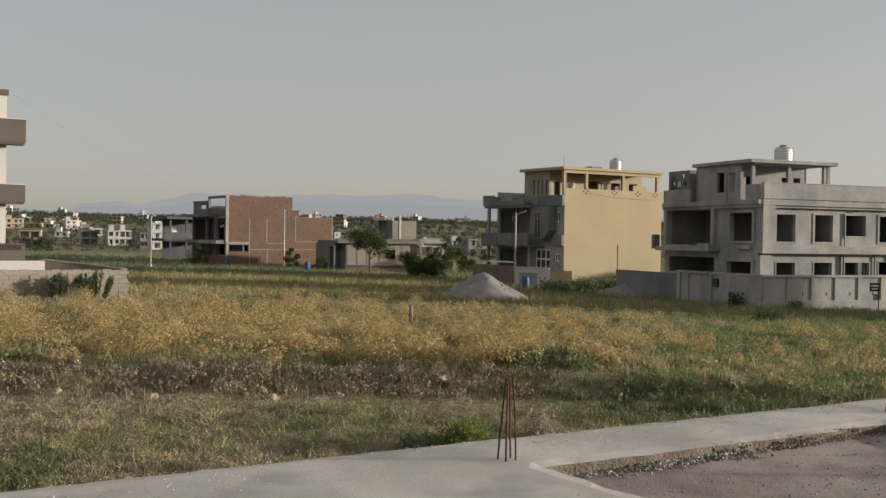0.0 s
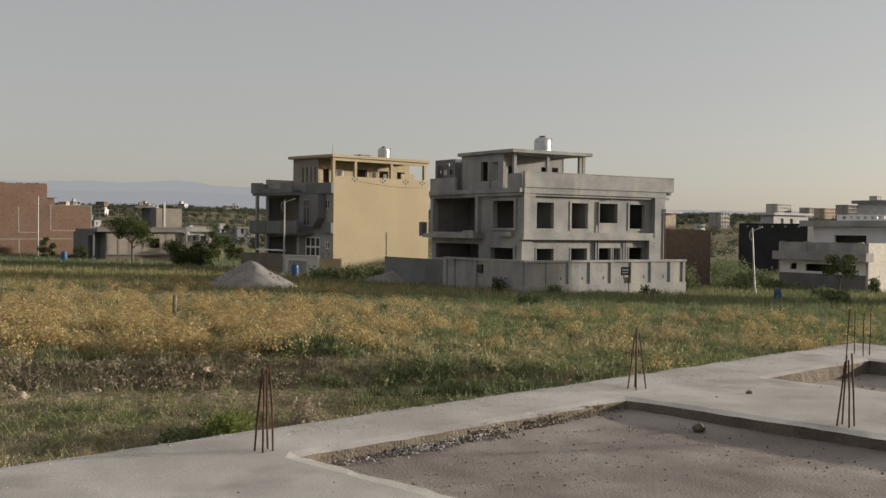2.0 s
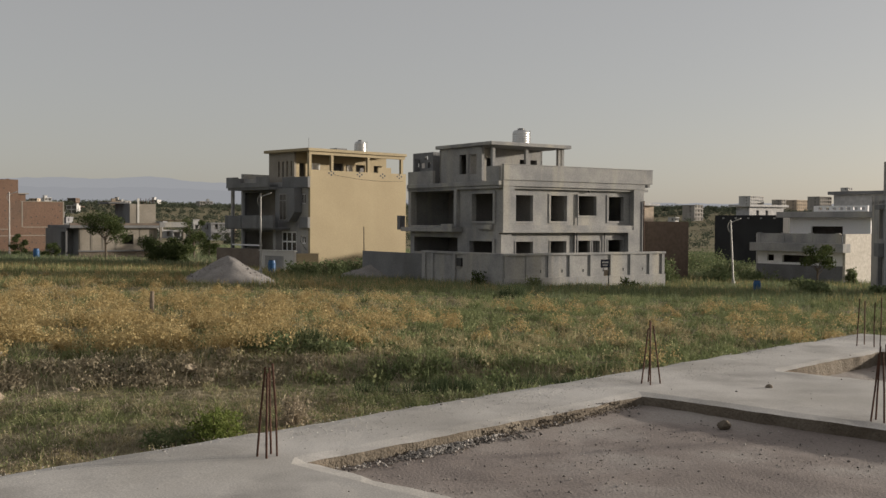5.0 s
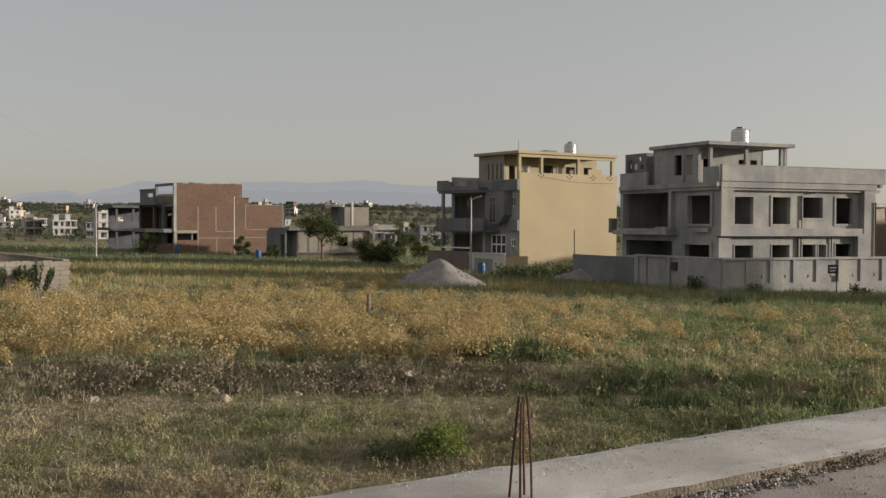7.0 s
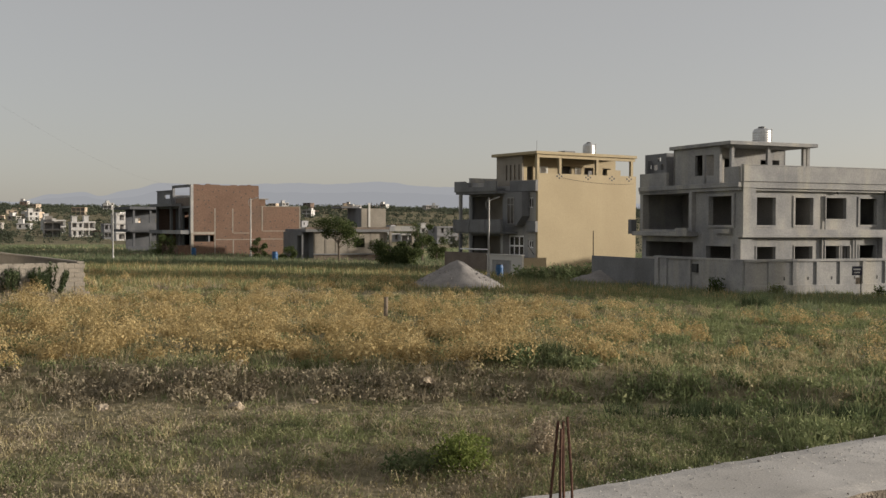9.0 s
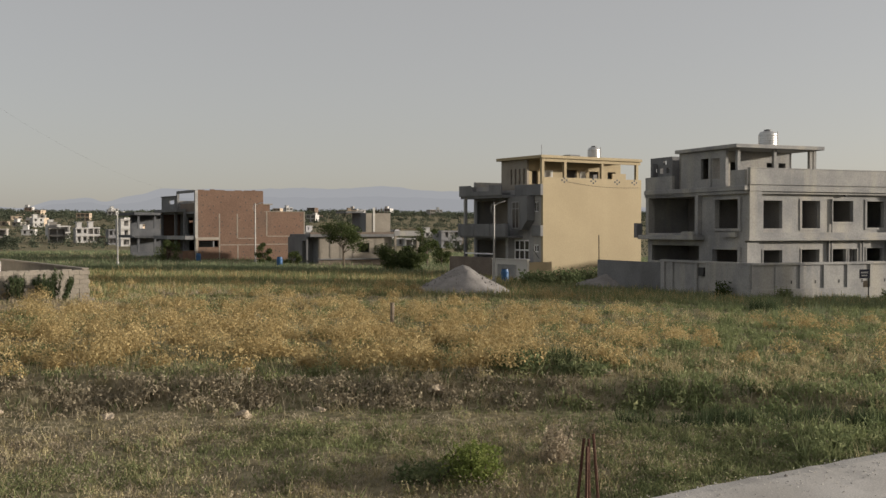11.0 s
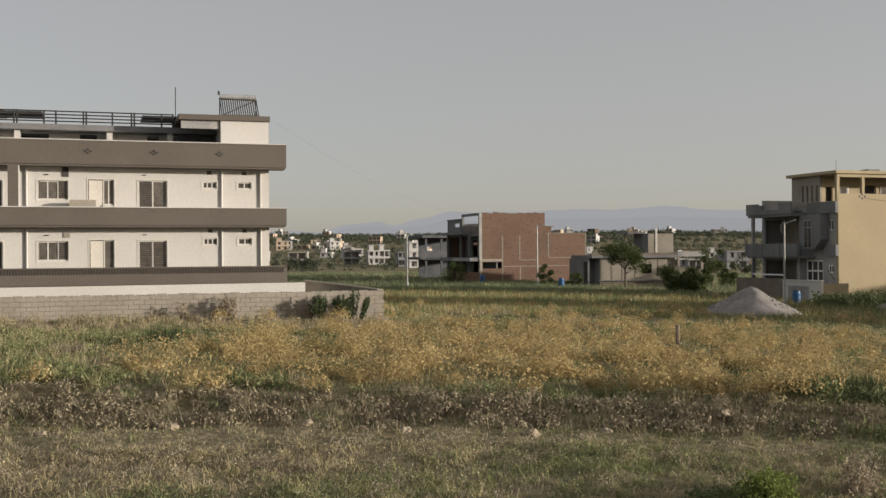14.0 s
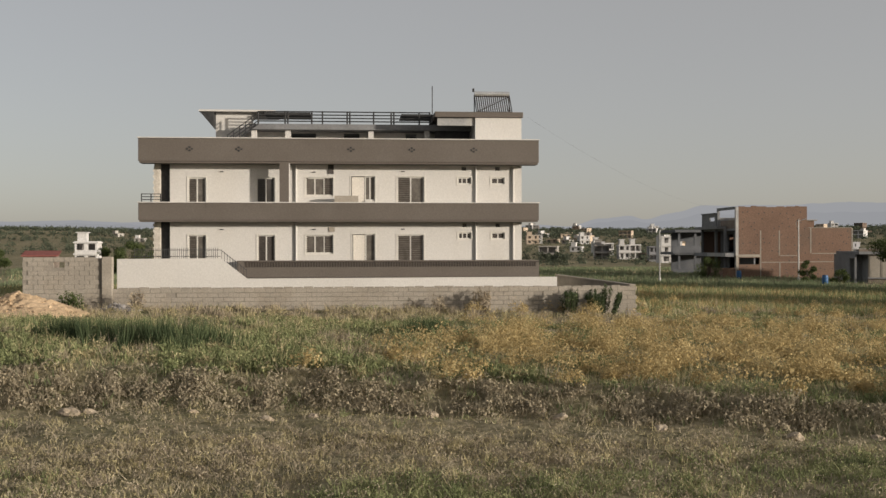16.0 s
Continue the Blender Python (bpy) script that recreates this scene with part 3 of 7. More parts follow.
def grey_house():
    """The unfinished plastered house with a boundary wall."""
    h = thing("grey_house", 20.94, 68.5, 0, 20.8, "unfinished grey cement-plastered house with empty window openings", "house")
    L, D, T = 13.05, 11.3, 0.25
    up = [(1.38, 2.88, 1.66, 3.44), (4.47, 5.95, 1.68, 3.46), (7.03, 8.73, 2.1, 3.48), (9.92, 11.4, 1.72, 3.47)]
    lo = [(1.42, 2.91, -0.58, 0.28), (4.47, 5.93, -0.57, 0.3), (7.03, 8.17, -0.55, 0.32), (8.43, 9.1, -0.53, 0.31), (9.92, 11.35, -0.5, 0.36)]
    part("front_wall", panel(0.25, L, -2.8, 4.03, 0.42, 0.42 + T, up + lo), PLASTER, h)
    for x0, x1, z0, z1 in up:
        part("window_surround", panel(x0 - 0.16, x1 + 0.16, z0 - 0.14, z1 + 0.1, 0.37, 0.417, [(x0, x1, z0, z1)]), PLASTER, h)
    for x0, x1, z0, z1 in lo:
        part("window_surround", panel(x0 - 0.08, x1 + 0.08, z0 - 0.08, z1 + 0.06, 0.385, 0.417, [(x0, x1, z0, z1)]), PLASTER, h)
    part("corner_pier", box(0.0, 0.95, -0.02, 0.416, 1.063, 4.0), PLASTER, h)
    part("corner_pier", box(12.05, L, -0.02, 0.416, 1.063, 4.0), PLASTER, h)
    part("lower_pier", box(11.52, L - 0.004, -0.016, 0.413, -2.8, 1.06), PLASTER, h)
    part("upper_ledge", box(-0.04, L + 0.1, -0.06, 0.4, 4.003, 4.42, 0.02), PLASTER, h)
    part("floor_band", box(-0.1, 11.516, -0.1, 0.415, 0.88, 1.06, 0.015), PLASTER, h)
    part("sill_band", box(0.953, 12.047, 0.02, 0.414, 1.063, 1.4), PLASTER, h)
    part("rain_pipe", rod((13.0, -0.09, -2.2), (13.0, -0.09, 3.2), 0.045), RUST, h)
    part("rain_pipe", rod((6.9, 0.33, 1.41), (6.9, 0.33, 3.6), 0.035), PLASTER_DK, h)
    part("wall_lamp", lathe([(0.04, 0.0), (0.12, 0.05), (0.13, 0.2), (0.05, 0.28)], 10), DARK, h).location = (7.9, 0.25, 3.72)
    for x, z1, y in ((6.62, 0.86, 0.33), (6.86, 0.86, 0.33), (9.5, 0.86, 0.33)):
        part("rain_pipe", rod((x, y, -1.6), (x, y, z1), 0.05), PLASTER_DK, h)
    part("parapet", panel(-0.06, 13.8, 4.42, 5.42, -0.15, 0.1), PLASTER, h)
    part("parapet_coping", box(-0.09, 13.83, -0.18, 0.13, 5.423, 5.48, 0.01), PLASTER, h)
    bm = box(13.55, 13.8, 0.1, 2.2, 4.2, 5.42)
    part("parapet", bm, PLASTER, h)
    # side towards the street
    big = [(5.28, 10.8, 1.3, 3.86), (5.2, 10.8, -0.6, 0.5)]
    win = [(0.97, 3.35, 1.66, 3.53), (1.0, 3.6, -0.55, 0.3)]
    part("side_wall", panel(0.42, D, -2.8, 4.03, 0, T, big + win, side=True, at=0.0), PLASTER, h)
    for y0, y1, z0, z1 in win:
        part("window_surround", panel(y0 - 0.22, y1 + 0.22, z0 - 0.16, z1 + 0.16, -0.14, -0.004, [(y0, y1, z0, z1)], side=True), PLASTER, h)
    part("porch_frame", panel(4.95, 11.15, 1.21, 4.0, -0.3, -0.004, [(5.28, 10.8, 1.34, 3.82)], side=True), PLASTER, h)
    part("balcony_slab", box(-0.95, -0.004, 4.6, 11.2, 0.9, 1.2, 0.02), PLASTER, h)
    bm = box(-0.95, -0.8, 4.6, 5.9, 1.2, 1.46)
    part("balcony_kerb", bm, PLASTER, h)
    part("sill_block", box(-0.3, -0.145, 1.0, 2.6, 1.12, 1.42), PLASTER, h)
    part("side_ledge", box(-0.4, -0.004, 0.0, 11.25, 4.06, 4.36, 0.02), PLASTER, h)
    part("side_parapet", panel(7.9, 11.2, 4.36, 5.3, -0.3, -0.1, (), side=True), PLASTER, h)
    part("side_parapet", panel(0.1, 1.5, 4.36, 5.35, -0.3, -0.1, (), side=True), PLASTER, h)
    part("water_spout_box", box(-0.75, -0.3, 11.6, 12.0, 1.0, 2.05), PLASTER_DK, h)
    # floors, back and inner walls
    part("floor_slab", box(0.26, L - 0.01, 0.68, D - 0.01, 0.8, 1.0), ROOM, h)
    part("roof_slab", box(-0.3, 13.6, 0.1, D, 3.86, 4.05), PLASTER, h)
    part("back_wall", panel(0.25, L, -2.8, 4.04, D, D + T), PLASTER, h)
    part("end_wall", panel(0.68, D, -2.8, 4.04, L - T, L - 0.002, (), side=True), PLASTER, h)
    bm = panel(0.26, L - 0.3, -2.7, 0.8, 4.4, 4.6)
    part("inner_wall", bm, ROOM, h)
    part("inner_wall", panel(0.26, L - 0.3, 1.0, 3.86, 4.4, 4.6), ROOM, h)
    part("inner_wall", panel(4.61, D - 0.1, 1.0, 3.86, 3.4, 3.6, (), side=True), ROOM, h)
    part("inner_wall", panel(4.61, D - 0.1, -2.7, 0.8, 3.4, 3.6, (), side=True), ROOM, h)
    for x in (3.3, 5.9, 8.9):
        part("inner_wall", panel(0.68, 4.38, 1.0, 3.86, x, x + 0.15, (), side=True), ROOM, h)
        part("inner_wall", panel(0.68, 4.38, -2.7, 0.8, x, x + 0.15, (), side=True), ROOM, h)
    # roof room
    part("roof_room_side", panel(2.6, 7.7, 4.06, 6.8, 0, 0.2, [(4.41, 5.25, 4.95, 6.32), (3.21, 4.06, 4.92, 6.28)], side=True, at=0.15), PLASTER, h)
    part("roof_room_front", panel(0.15, 6.7, 4.06, 6.8, 4.0, 4.2, [(1.6, 2.2, 4.06, 6.1), (4.6, 5.2, 5.5, 6.1), (5.6, 6.2, 5.5, 6.1)]), PLASTER, h)
    part("roof_room_back", panel(0.15, 6.7, 4.06, 6.8, 7.5, 7.7), PLASTER, h)
    part("roof_room_end", panel(4.0, 7.7, 4.06, 6.8, 0, 0.2, (), side=True, at=6.5), PLASTER, h)
    part("roof_room_slab", box(-0.1, 7.05, 1.2, 7.9, 6.82, 7.06, 0.02), PLASTER, h)
    for x in (0.4, 3.3, 6.25):
        part("roof_post", box(x, x + 0.22, 1.7, 1.92, 4.06, 6.82), PLASTER, h)
    part("roof_post", box(6.62, 6.84, 1.75, 2.0, 4.06, 6.82), PLASTER, h)
    part("lower_corner", box(0.0, 0.9, 0.2, 0.416, -2.8, 0.776), PLASTER, h)
    part("stair_tower", panel(9.2, 11.9, 4.06, 6.75, 0, 0.2, [(9.5, 9.9, 5.6, 6.0), (10.3, 10.7, 5.6, 6.0), (11.1, 11.5, 5.6, 6.0), (9.9, 10.3, 6.2, 6.5)], side=True, at=0.6), PLASTER_DK, h)
    part("stair_tower", panel(0.81, 4.0, 4.06, 6.75, 9.2, 9.4), PLASTER_DK, h)
    part("rear_parapet", panel(0.2, 4.0, 4.06, 6.3, 11.0, 11.2, [(0.5 + i * 0.8, 0.85 + i * 0.8, 5.7, 6.0) for i in range(4)]), PLASTER_DK, h)
    # boundary wall
    bw = thing("boundary_wall", 20.94, 68.5, 0, 20.8, "grey plastered boundary wall with recessed panels", "wall")
    xs = [0.35 + i * 1.88 for i in range(7)]
    part("wall_core", panel(-1.43, 13.2, -3.1, -0.6, -1.95, -1.78), PLASTER, bw)
    part("coping", box(-1.55, 13.28, -2.08, -1.74, -0.6, -0.44, 0.015), PLASTER, bw)
    part("base_course", box(-1.5, 13.24, -2.05, -1.953, -3.1, -2.05, 0.01), PLASTER, bw)
    for x in (-1.43, *xs, 12.9):
        part("pilaster", box(x, x + 0.27, -2.03, -1.952, -2.05, -0.6), PLASTER, bw)
    for x in xs[:-1]:
        # dark plug in place of a cut slot; its inner shade is the colour
        part("vent_slot", box(x + 1.25, x + 1.33, -1.97, -1.953, -1.75, -1.55), DARK, bw)
    part("side_core", panel(-1.76, 7.4, -3.1, -0.6, 0, 0.17, (), side=True, at=-1.43), PLASTER, bw)
    part("side_coping", box(-1.56, -1.2, -1.74, 7.5, -0.6, -0.44, 0.015), PLASTER, bw)
    for y0, y1 in ((-1.95, 2.4), (7.0, 7.4), (6.0, 6.3), (3.3, 3.6)):
        part("pilaster", box(-1.56, -1.434, y0, y1, -3.1, -0.6), PLASTER, bw)
    part("meter_box", box(-1.6, -1.44, 2.55, 3.1, -1.4, -0.85), DARK, bw)
    gate = thing("gate_wall", 20.94, 68.5, 0, 20.8, "dark unpainted cement wall closing the driveway", "wall")
    part("wall_core", panel(7.52, 16.0, -3.1, -0.68, 0, 0.2, (), side=True, at=-1.4), PLASTER_DK, gate)
    part("pole", rod((-1.3, 15.9, -3.0), (-1.35, 15.9, 1.2), 0.04), WOOD, gate)
    wt = h.matrix_basis @ Vector((5.5, 5.0, 7.06))
    water_tank(wt.x, wt.y, wt.z, 0.62, 1.35)


grey_house()


def diamond_vents(parent, spots, y, s, mat=DARK):
    for x, z in spots:
        bm = bmesh.new()
        for dx, dz in ((-1, 0), (1, 0), (0, 0.62), (0, -0.62)):
            add_box(bm, x + dx * s - s * 0.3, x + dx * s + s * 0.3, y - 0.015, y + 0.03, z + dz * s - s * 0.3, z + dz * s + s * 0.3)
        part("vent_pattern", bm, mat, parent)


def yellow_house():
    h = thing("yellow_house", 11.14, 93.6, 0, 31, "three-storey house with yellow side wall and shade-darkened cement front", "house")
    T = 0.25
    part("side_wall", panel(0, 11.36, -3.2, 6.1, 0, T), YELLOW, h)
    part("front_wall", panel(T + 0.002, 4.698, -3.2, 4.9, 0, T, [(0.66, 1.32, 3.12, 4.02), (0.62, 1.32, -0.36, 0.3), (1.95, 4.15, -1.1, 0.7)], side=True), PLASTER, h)
    # this front faces away from the sun; its shade is in the colour
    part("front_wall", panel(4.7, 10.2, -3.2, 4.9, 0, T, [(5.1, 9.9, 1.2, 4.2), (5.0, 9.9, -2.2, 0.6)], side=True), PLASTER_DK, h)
    part("inner_wall", panel(T, 10.2, -3.2, 4.9, 2.0, 2.2, (), side=True), BLOCK, h)
    part("back_wall", panel(0, 11.36, -3.2, 6.0, 10.2, 10.45), PLASTER, h)
    part("end_wall", panel(T, 10.2, -3.2, 6.0, 11.1, 11.35, (), side=True), YELLOW, h)
    part("roof_slab", box(0.02, 11.1, T + 0.01, 10.19, 4.9, 5.1), PLASTER, h)
    part("floor_slab", box(T, 11.1, T + 0.01, 10.19, 0.9, 1.1), ROOM, h)
    # bands and balconies; the front's shade is put into their dark plaster
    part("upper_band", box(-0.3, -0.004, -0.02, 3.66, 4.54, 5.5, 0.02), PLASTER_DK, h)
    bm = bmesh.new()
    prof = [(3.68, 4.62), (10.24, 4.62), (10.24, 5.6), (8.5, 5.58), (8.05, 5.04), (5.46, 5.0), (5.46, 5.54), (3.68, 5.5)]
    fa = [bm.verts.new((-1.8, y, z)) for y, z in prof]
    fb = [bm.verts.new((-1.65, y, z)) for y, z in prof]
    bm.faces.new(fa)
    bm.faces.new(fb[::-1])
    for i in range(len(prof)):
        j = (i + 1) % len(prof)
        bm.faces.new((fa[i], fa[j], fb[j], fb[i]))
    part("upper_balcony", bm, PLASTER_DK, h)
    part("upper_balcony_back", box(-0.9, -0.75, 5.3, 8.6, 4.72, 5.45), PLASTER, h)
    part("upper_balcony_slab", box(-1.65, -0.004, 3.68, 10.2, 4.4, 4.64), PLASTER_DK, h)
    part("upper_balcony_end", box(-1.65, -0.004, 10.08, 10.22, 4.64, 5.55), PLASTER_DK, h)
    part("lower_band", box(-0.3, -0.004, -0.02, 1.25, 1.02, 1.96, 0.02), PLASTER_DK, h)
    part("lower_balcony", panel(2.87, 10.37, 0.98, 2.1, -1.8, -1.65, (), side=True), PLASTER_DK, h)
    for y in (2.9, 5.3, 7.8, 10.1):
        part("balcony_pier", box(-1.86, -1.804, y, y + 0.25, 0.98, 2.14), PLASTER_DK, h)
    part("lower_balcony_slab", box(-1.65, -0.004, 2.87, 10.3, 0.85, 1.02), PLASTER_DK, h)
    part("lower_balcony_end", box(-1.65, -0.004, 10.2, 10.35, 1.02, 2.08), PLASTER_DK, h)
    # tapering bay with its tall window
    bm = bmesh.new()
    prof = [(1.15, 4.5), (3.95, 4.5), (3.95, 2.3), (3.4, 1.57), (1.95, 1.57), (1.15, 2.4)]
    fa = [bm.verts.new((-0.85, y, z)) for y, z in prof]
    fb = [bm.verts.new((-0.004, y, z)) for y, z in prof]
    bm.faces.new(fa)
    bm.faces.new(fb[::-1])
    for i in range(len(prof)):
        j = (i + 1) % len(prof)
        bm.faces.new((fa[i], fa[j], fb[j], fb[i]))
    bay = part("bay", bm, PLASTER_DK, h)
    part("bay_window", box(-0.87, -0.853, 2.3, 3.2, 1.75, 3.95), GLASS, bay, "tall dark window")
    part("bay_frame", panel(2.22, 3.28, 1.68, 4.03, -0.9, -0.872, [(2.3, 3.2, 1.75, 3.95)], side=True), PLASTER, bay)
    part("bay_mullion", box(-0.895, -0.873, 2.72, 2.78, 1.76, 3.94), PLASTER, bay)
    part("bay_transom", box(-0.894, -0.8735, 2.31, 3.19, 3.38, 3.44), PLASTER, bay)
    part("porch_column", box(-1.75, -1.5, 9.3, 9.55, -3.0, 0.85), PLASTER_DK, h)
    part("porch_column", box(-1.75, -1.5, 9.3, 9.55, 2.1, 4.4), PLASTER, h)
    part("porch_column", box(-0.6, -0.004, 4.2, 4.6, -3.0, 0.846), PLASTER, h)
    window(h, 0.66, 1.32, 3.12, 4.02, 0.08, GLASS, BRIGHT, 0.09, 1, side=True)
    window(h, 0.62, 1.32, -0.36, 0.3, 0.08, GLASS, BRIGHT, 0.09, 1, side=True)
    window(h, 1.95, 4.15, -1.1, 0.7, 0.06, GLASS, BRIGHT, 0.13, 2, side=True)
    part("transom", box(0.02, 0.058, 2.1, 4.0, -0.28, -0.14), BRIGHT, h)
    part("porch_rail", box(-1.78, -1.7, 4.7, 9.3, -0.62, -0.5), BRIGHT, h)
    part("stay_rod", rod((-0.1, 0.4, -0.9), (-1.5, -0.6, -0.1), 0.03), DARK, h)
    # roof storey
    part("roof_room", panel(2.4, 6.2, 5.1, 7.72, 0, 0.2, [(2.72 + i * 0.62, 2.95 + i * 0.62, 5.6, 6.95) for i in range(4)], side=True, at=0.1), BLOCK, h)
    part("roof_room", panel(0.35, 11.2, 5.1, 7.72, 2.6, 2.8, [(0.8, 1.5, 5.6, 6.8), (4.6, 5.9, 6.1, 6.95), (7.4, 8.5, 6.1, 6.9), (9.6, 10.6, 6.1, 6.9)]), YELLOW, h)
    for x0, x1 in ((2.2, 3.1), (6.3, 6.9)):
        part("window_panel", box(x0, x1, 2.55, 2.597, 6.1, 6.85), FRAME, h)
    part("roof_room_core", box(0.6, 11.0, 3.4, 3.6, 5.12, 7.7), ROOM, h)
    part("roof_room", panel(2.81, 6.2, 5.1, 7.72, 0, 0.2, (), side=True, at=11.0), YELLOW, h)
    part("roof_room", panel(0.35, 11.2, 5.1, 7.72, 6.0, 6.2), YELLOW, h)
    part("roof_beam", box(-0.1, 11.25, 0.0, 0.3, 7.45, 7.72), YELLOW, h)
    for x in (-0.1, 2.35, 6.6, 10.75):
        part("roof_post", box(x, x + 0.26, 0.02, 0.28, 5.52 if x < 0 else 6.104, 7.45), YELLOW, h)
    part("parapet_step", box(7.9, 9.5, 0.04, 0.22, 6.104, 6.6), YELLOW, h)
    part("roof_room_slab", box(-0.35, 11.3, -0.2, 6.4, 7.725, 7.98, 0.02), YELLOW, h)
    part("roof_hatch", box(4.6, 5.8, 2.0, 3.0, 7.98, 8.3), PLASTER_DK, h)
    part("lightning_rod", rod((0.3, 0.6, 7.9), (0.3, 0.6, 8.9), 0.02, sides=5), DARK, h)
    diamond_vents(h, ((2.34, 5.88), (5.62, 5.86), (8.42, 5.84), (10.5, 5.84)), 0.0, 0.26)
    for i in range(12):
        k0, k1 = i / 12, (i + 1) / 12
        sag = lambda k: (2.6 + 8.4 * k, -0.02, 5.75 - 0.35 * k - 0.8 * k * (1 - k))
        part("wall_cable", rod(sag(k0), sag(k1), 0.011, sides=4), DARK, h)
    bw = thing("boundary_wall", 11.14, 93.6, 0, 31, "brown brick front boundary wall with a pale gate bay", "wall")
    part("wall_core", panel(3.9, 10.6, -3.2, -0.85, 0, 0.2, (), side=True, at=-2.6), LOW_BRICK, bw)
    part("gate_wall", panel(-1.2, 3.82, -3.2, -1.0, 0, 0.2, [(0.3, 3.1, -2.9, -1.4)], side=True, at=-2.6), WHITE, bw)
    part("gate_leaf", panel(0.3, 3.1, -2.9, -1.4, 0.06, 0.12, (), side=True, at=-2.6), PLASTER, bw)
    part("gate_cap", box(-2.68, -2.32, -1.25, 3.86, -0.998, -0.9, 0.01), WHITE, bw)
    part("return_wall", panel(-2.38, -0.004, -3.2, -1.15, -1.2, -1.0), YELLOW, bw)
    wt = h.matrix_basis @ Vector((7.4, 2.0, 7.98))
    water_tank(wt.x, wt.y, wt.z, 0.55, 1.15)


yellow_house()


def brick_house():
    h = thing("brick_house", -26.85, 136.5, 0, 31, "unfinished red brick house with open concrete frame front", "house")
    T = 0.25
    part("side_wall", panel(0.36, 9.1, -3.4, 6.5, 0, T, [(0.47, 3.02, -0.6, 0.22)]), BRICK, h)
    part("corner_column", box(0.0, 0.357, -0.02, 0.34, -3.4, 6.5), PLASTER, h, "bare cement corner column")
    part("low_wall", panel(9.1, 15.0, -3.4, 3.9, 0, T), BRICK, h)
    part("yard_wall", panel(15.0, 16.5, -3.4, -1.6, 0, T), BRICK, h)
    part("back_wall", panel(0, 15.0, -3.4, 3.9, 12.4, 12.65), BRICK, h)
    part("end_wall", panel(T, 12.4, -3.4, 3.9, 14.7, 14.95, (), side=True), BRICK, h)
    part("mid_wall", panel(T, 12.4, 3.9, 6.5, 8.8, 9.05, (), side=True), BRICK, h)
    for x, z0, z1 in ((3.17, -2.4, 3.6), (5.55, 0.5, 3.6), (9.58, 0.75, 3.9), (14.9, -2.6, 3.9), (5.62, -2.6, -0.4), (13.4, -1.6, 0.7)):
        part("column_face", box(x - 0.075, x + 0.075, -0.02, 0.0, z0, z1), MORTAR, h)
    part("beam_face", box(0.36, 3.06, -0.03, -0.001, 0.3, 0.62), BLOCK, h)
    part("column_stub", box(0.05, 0.33, -0.05, -0.021, -2.6, 0.5), BLOCK, h)
    for x0, x1, z in ((5.66, 7.85, 0.48), (3.28, 9.4, -0.34), (9.4, 14.8, -0.3), (9.7, 14.8, 0.74)):
        part("beam_face", box(x0, x1, -0.018, -0.0005, z - 0.05, z + 0.05), MORTAR, h)
    rnd = random.Random(8)
    # dark plug, not a cut hole: the shade inside is put into colour
    hole = mesh_of("putlog_hole", box(-0.075, 0.075, -0.006, 0.03, -0.06, 0.06), DARK)
    for row in range(9):
        for i in range(15):
            x, z = 0.7 + i * 0.98 + rnd.uniform(-0.35, 0.35), -1.9 + row * 0.95 + rnd.uniform(-0.3, 0.3)
            if rnd.random() < 0.2 or (x > 8.9 and z > 3.6) or z > 6.2 or (x < 3.3 and -0.8 < z < 0.8):
                continue
            share("putlog_hole", hole, h, pose(x, 0, z))
    x = 0.4
    while x < 9.0:
        w = rnd.uniform(0.22, 0.9)
        if rnd.random() < 0.6:
            part("top_course", box(x, min(9.1, x + w), 0.0, T, 6.503, 6.503 + rnd.choice((0.07, 0.07, 0.14))), BRICK, h)
        x += w
    part("coping", box(9.3, 14.9, -0.03, 0.3, 3.903, 3.97), MORTAR, h)
    # frame and soffits: the open front's shade is in the darker plaster
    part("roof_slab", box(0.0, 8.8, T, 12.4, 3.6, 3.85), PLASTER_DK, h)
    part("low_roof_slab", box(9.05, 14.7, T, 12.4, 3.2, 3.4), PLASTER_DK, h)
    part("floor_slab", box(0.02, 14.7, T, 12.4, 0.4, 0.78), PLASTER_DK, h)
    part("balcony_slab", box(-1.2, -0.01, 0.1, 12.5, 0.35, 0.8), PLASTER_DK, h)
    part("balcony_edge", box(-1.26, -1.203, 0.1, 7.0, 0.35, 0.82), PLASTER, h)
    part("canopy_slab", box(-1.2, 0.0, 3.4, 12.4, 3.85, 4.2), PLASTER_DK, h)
    part("front_wall", panel(T, 12.4, -3.4, 3.6, 2.4, 2.6, [(2.0, 3.4, 0.9, 3.0), (7.4, 9.4, 0.9, 3.2), (6.0, 9, -2.6, 0.2)], side=True), PLASTER_DK, h)
    for y in (3.2, 6.6, 12.1):
        part("porch_column", box(-0.3, 0.0, y, y + 0.3, -3.4, 3.85), PLASTER_DK, h)
    part("parapet", panel(6.65, 12.3, 4.2, 5.85, -0.2, -0.05, [(7.2, 9.2, 4.9, 5.4)], side=True), PLASTER_DK, h)
    part("parapet_rail", box(-0.3, 0.05, 6.65, 12.35, 5.85, 5.98), PLASTER_DK, h)
    part("roof_frame", box(-0.1, 0.2, 0.34, 6.65, 6.22, 6.55), PLASTER_DK, h)
    part("roof_post", box(-0.1, 0.2, 6.35, 6.65, 4.2, 6.22), PLASTER_DK, h)
    part("roof_wall", panel(0.34, 6.3, 3.86, 4.9, 0.3, 0.5, (), side=True), LOW_BRICK, h)
    part("stair_room", panel(0.5, 6.0, 3.86, 5.4, 9.0, 9.2), PLASTER, h)
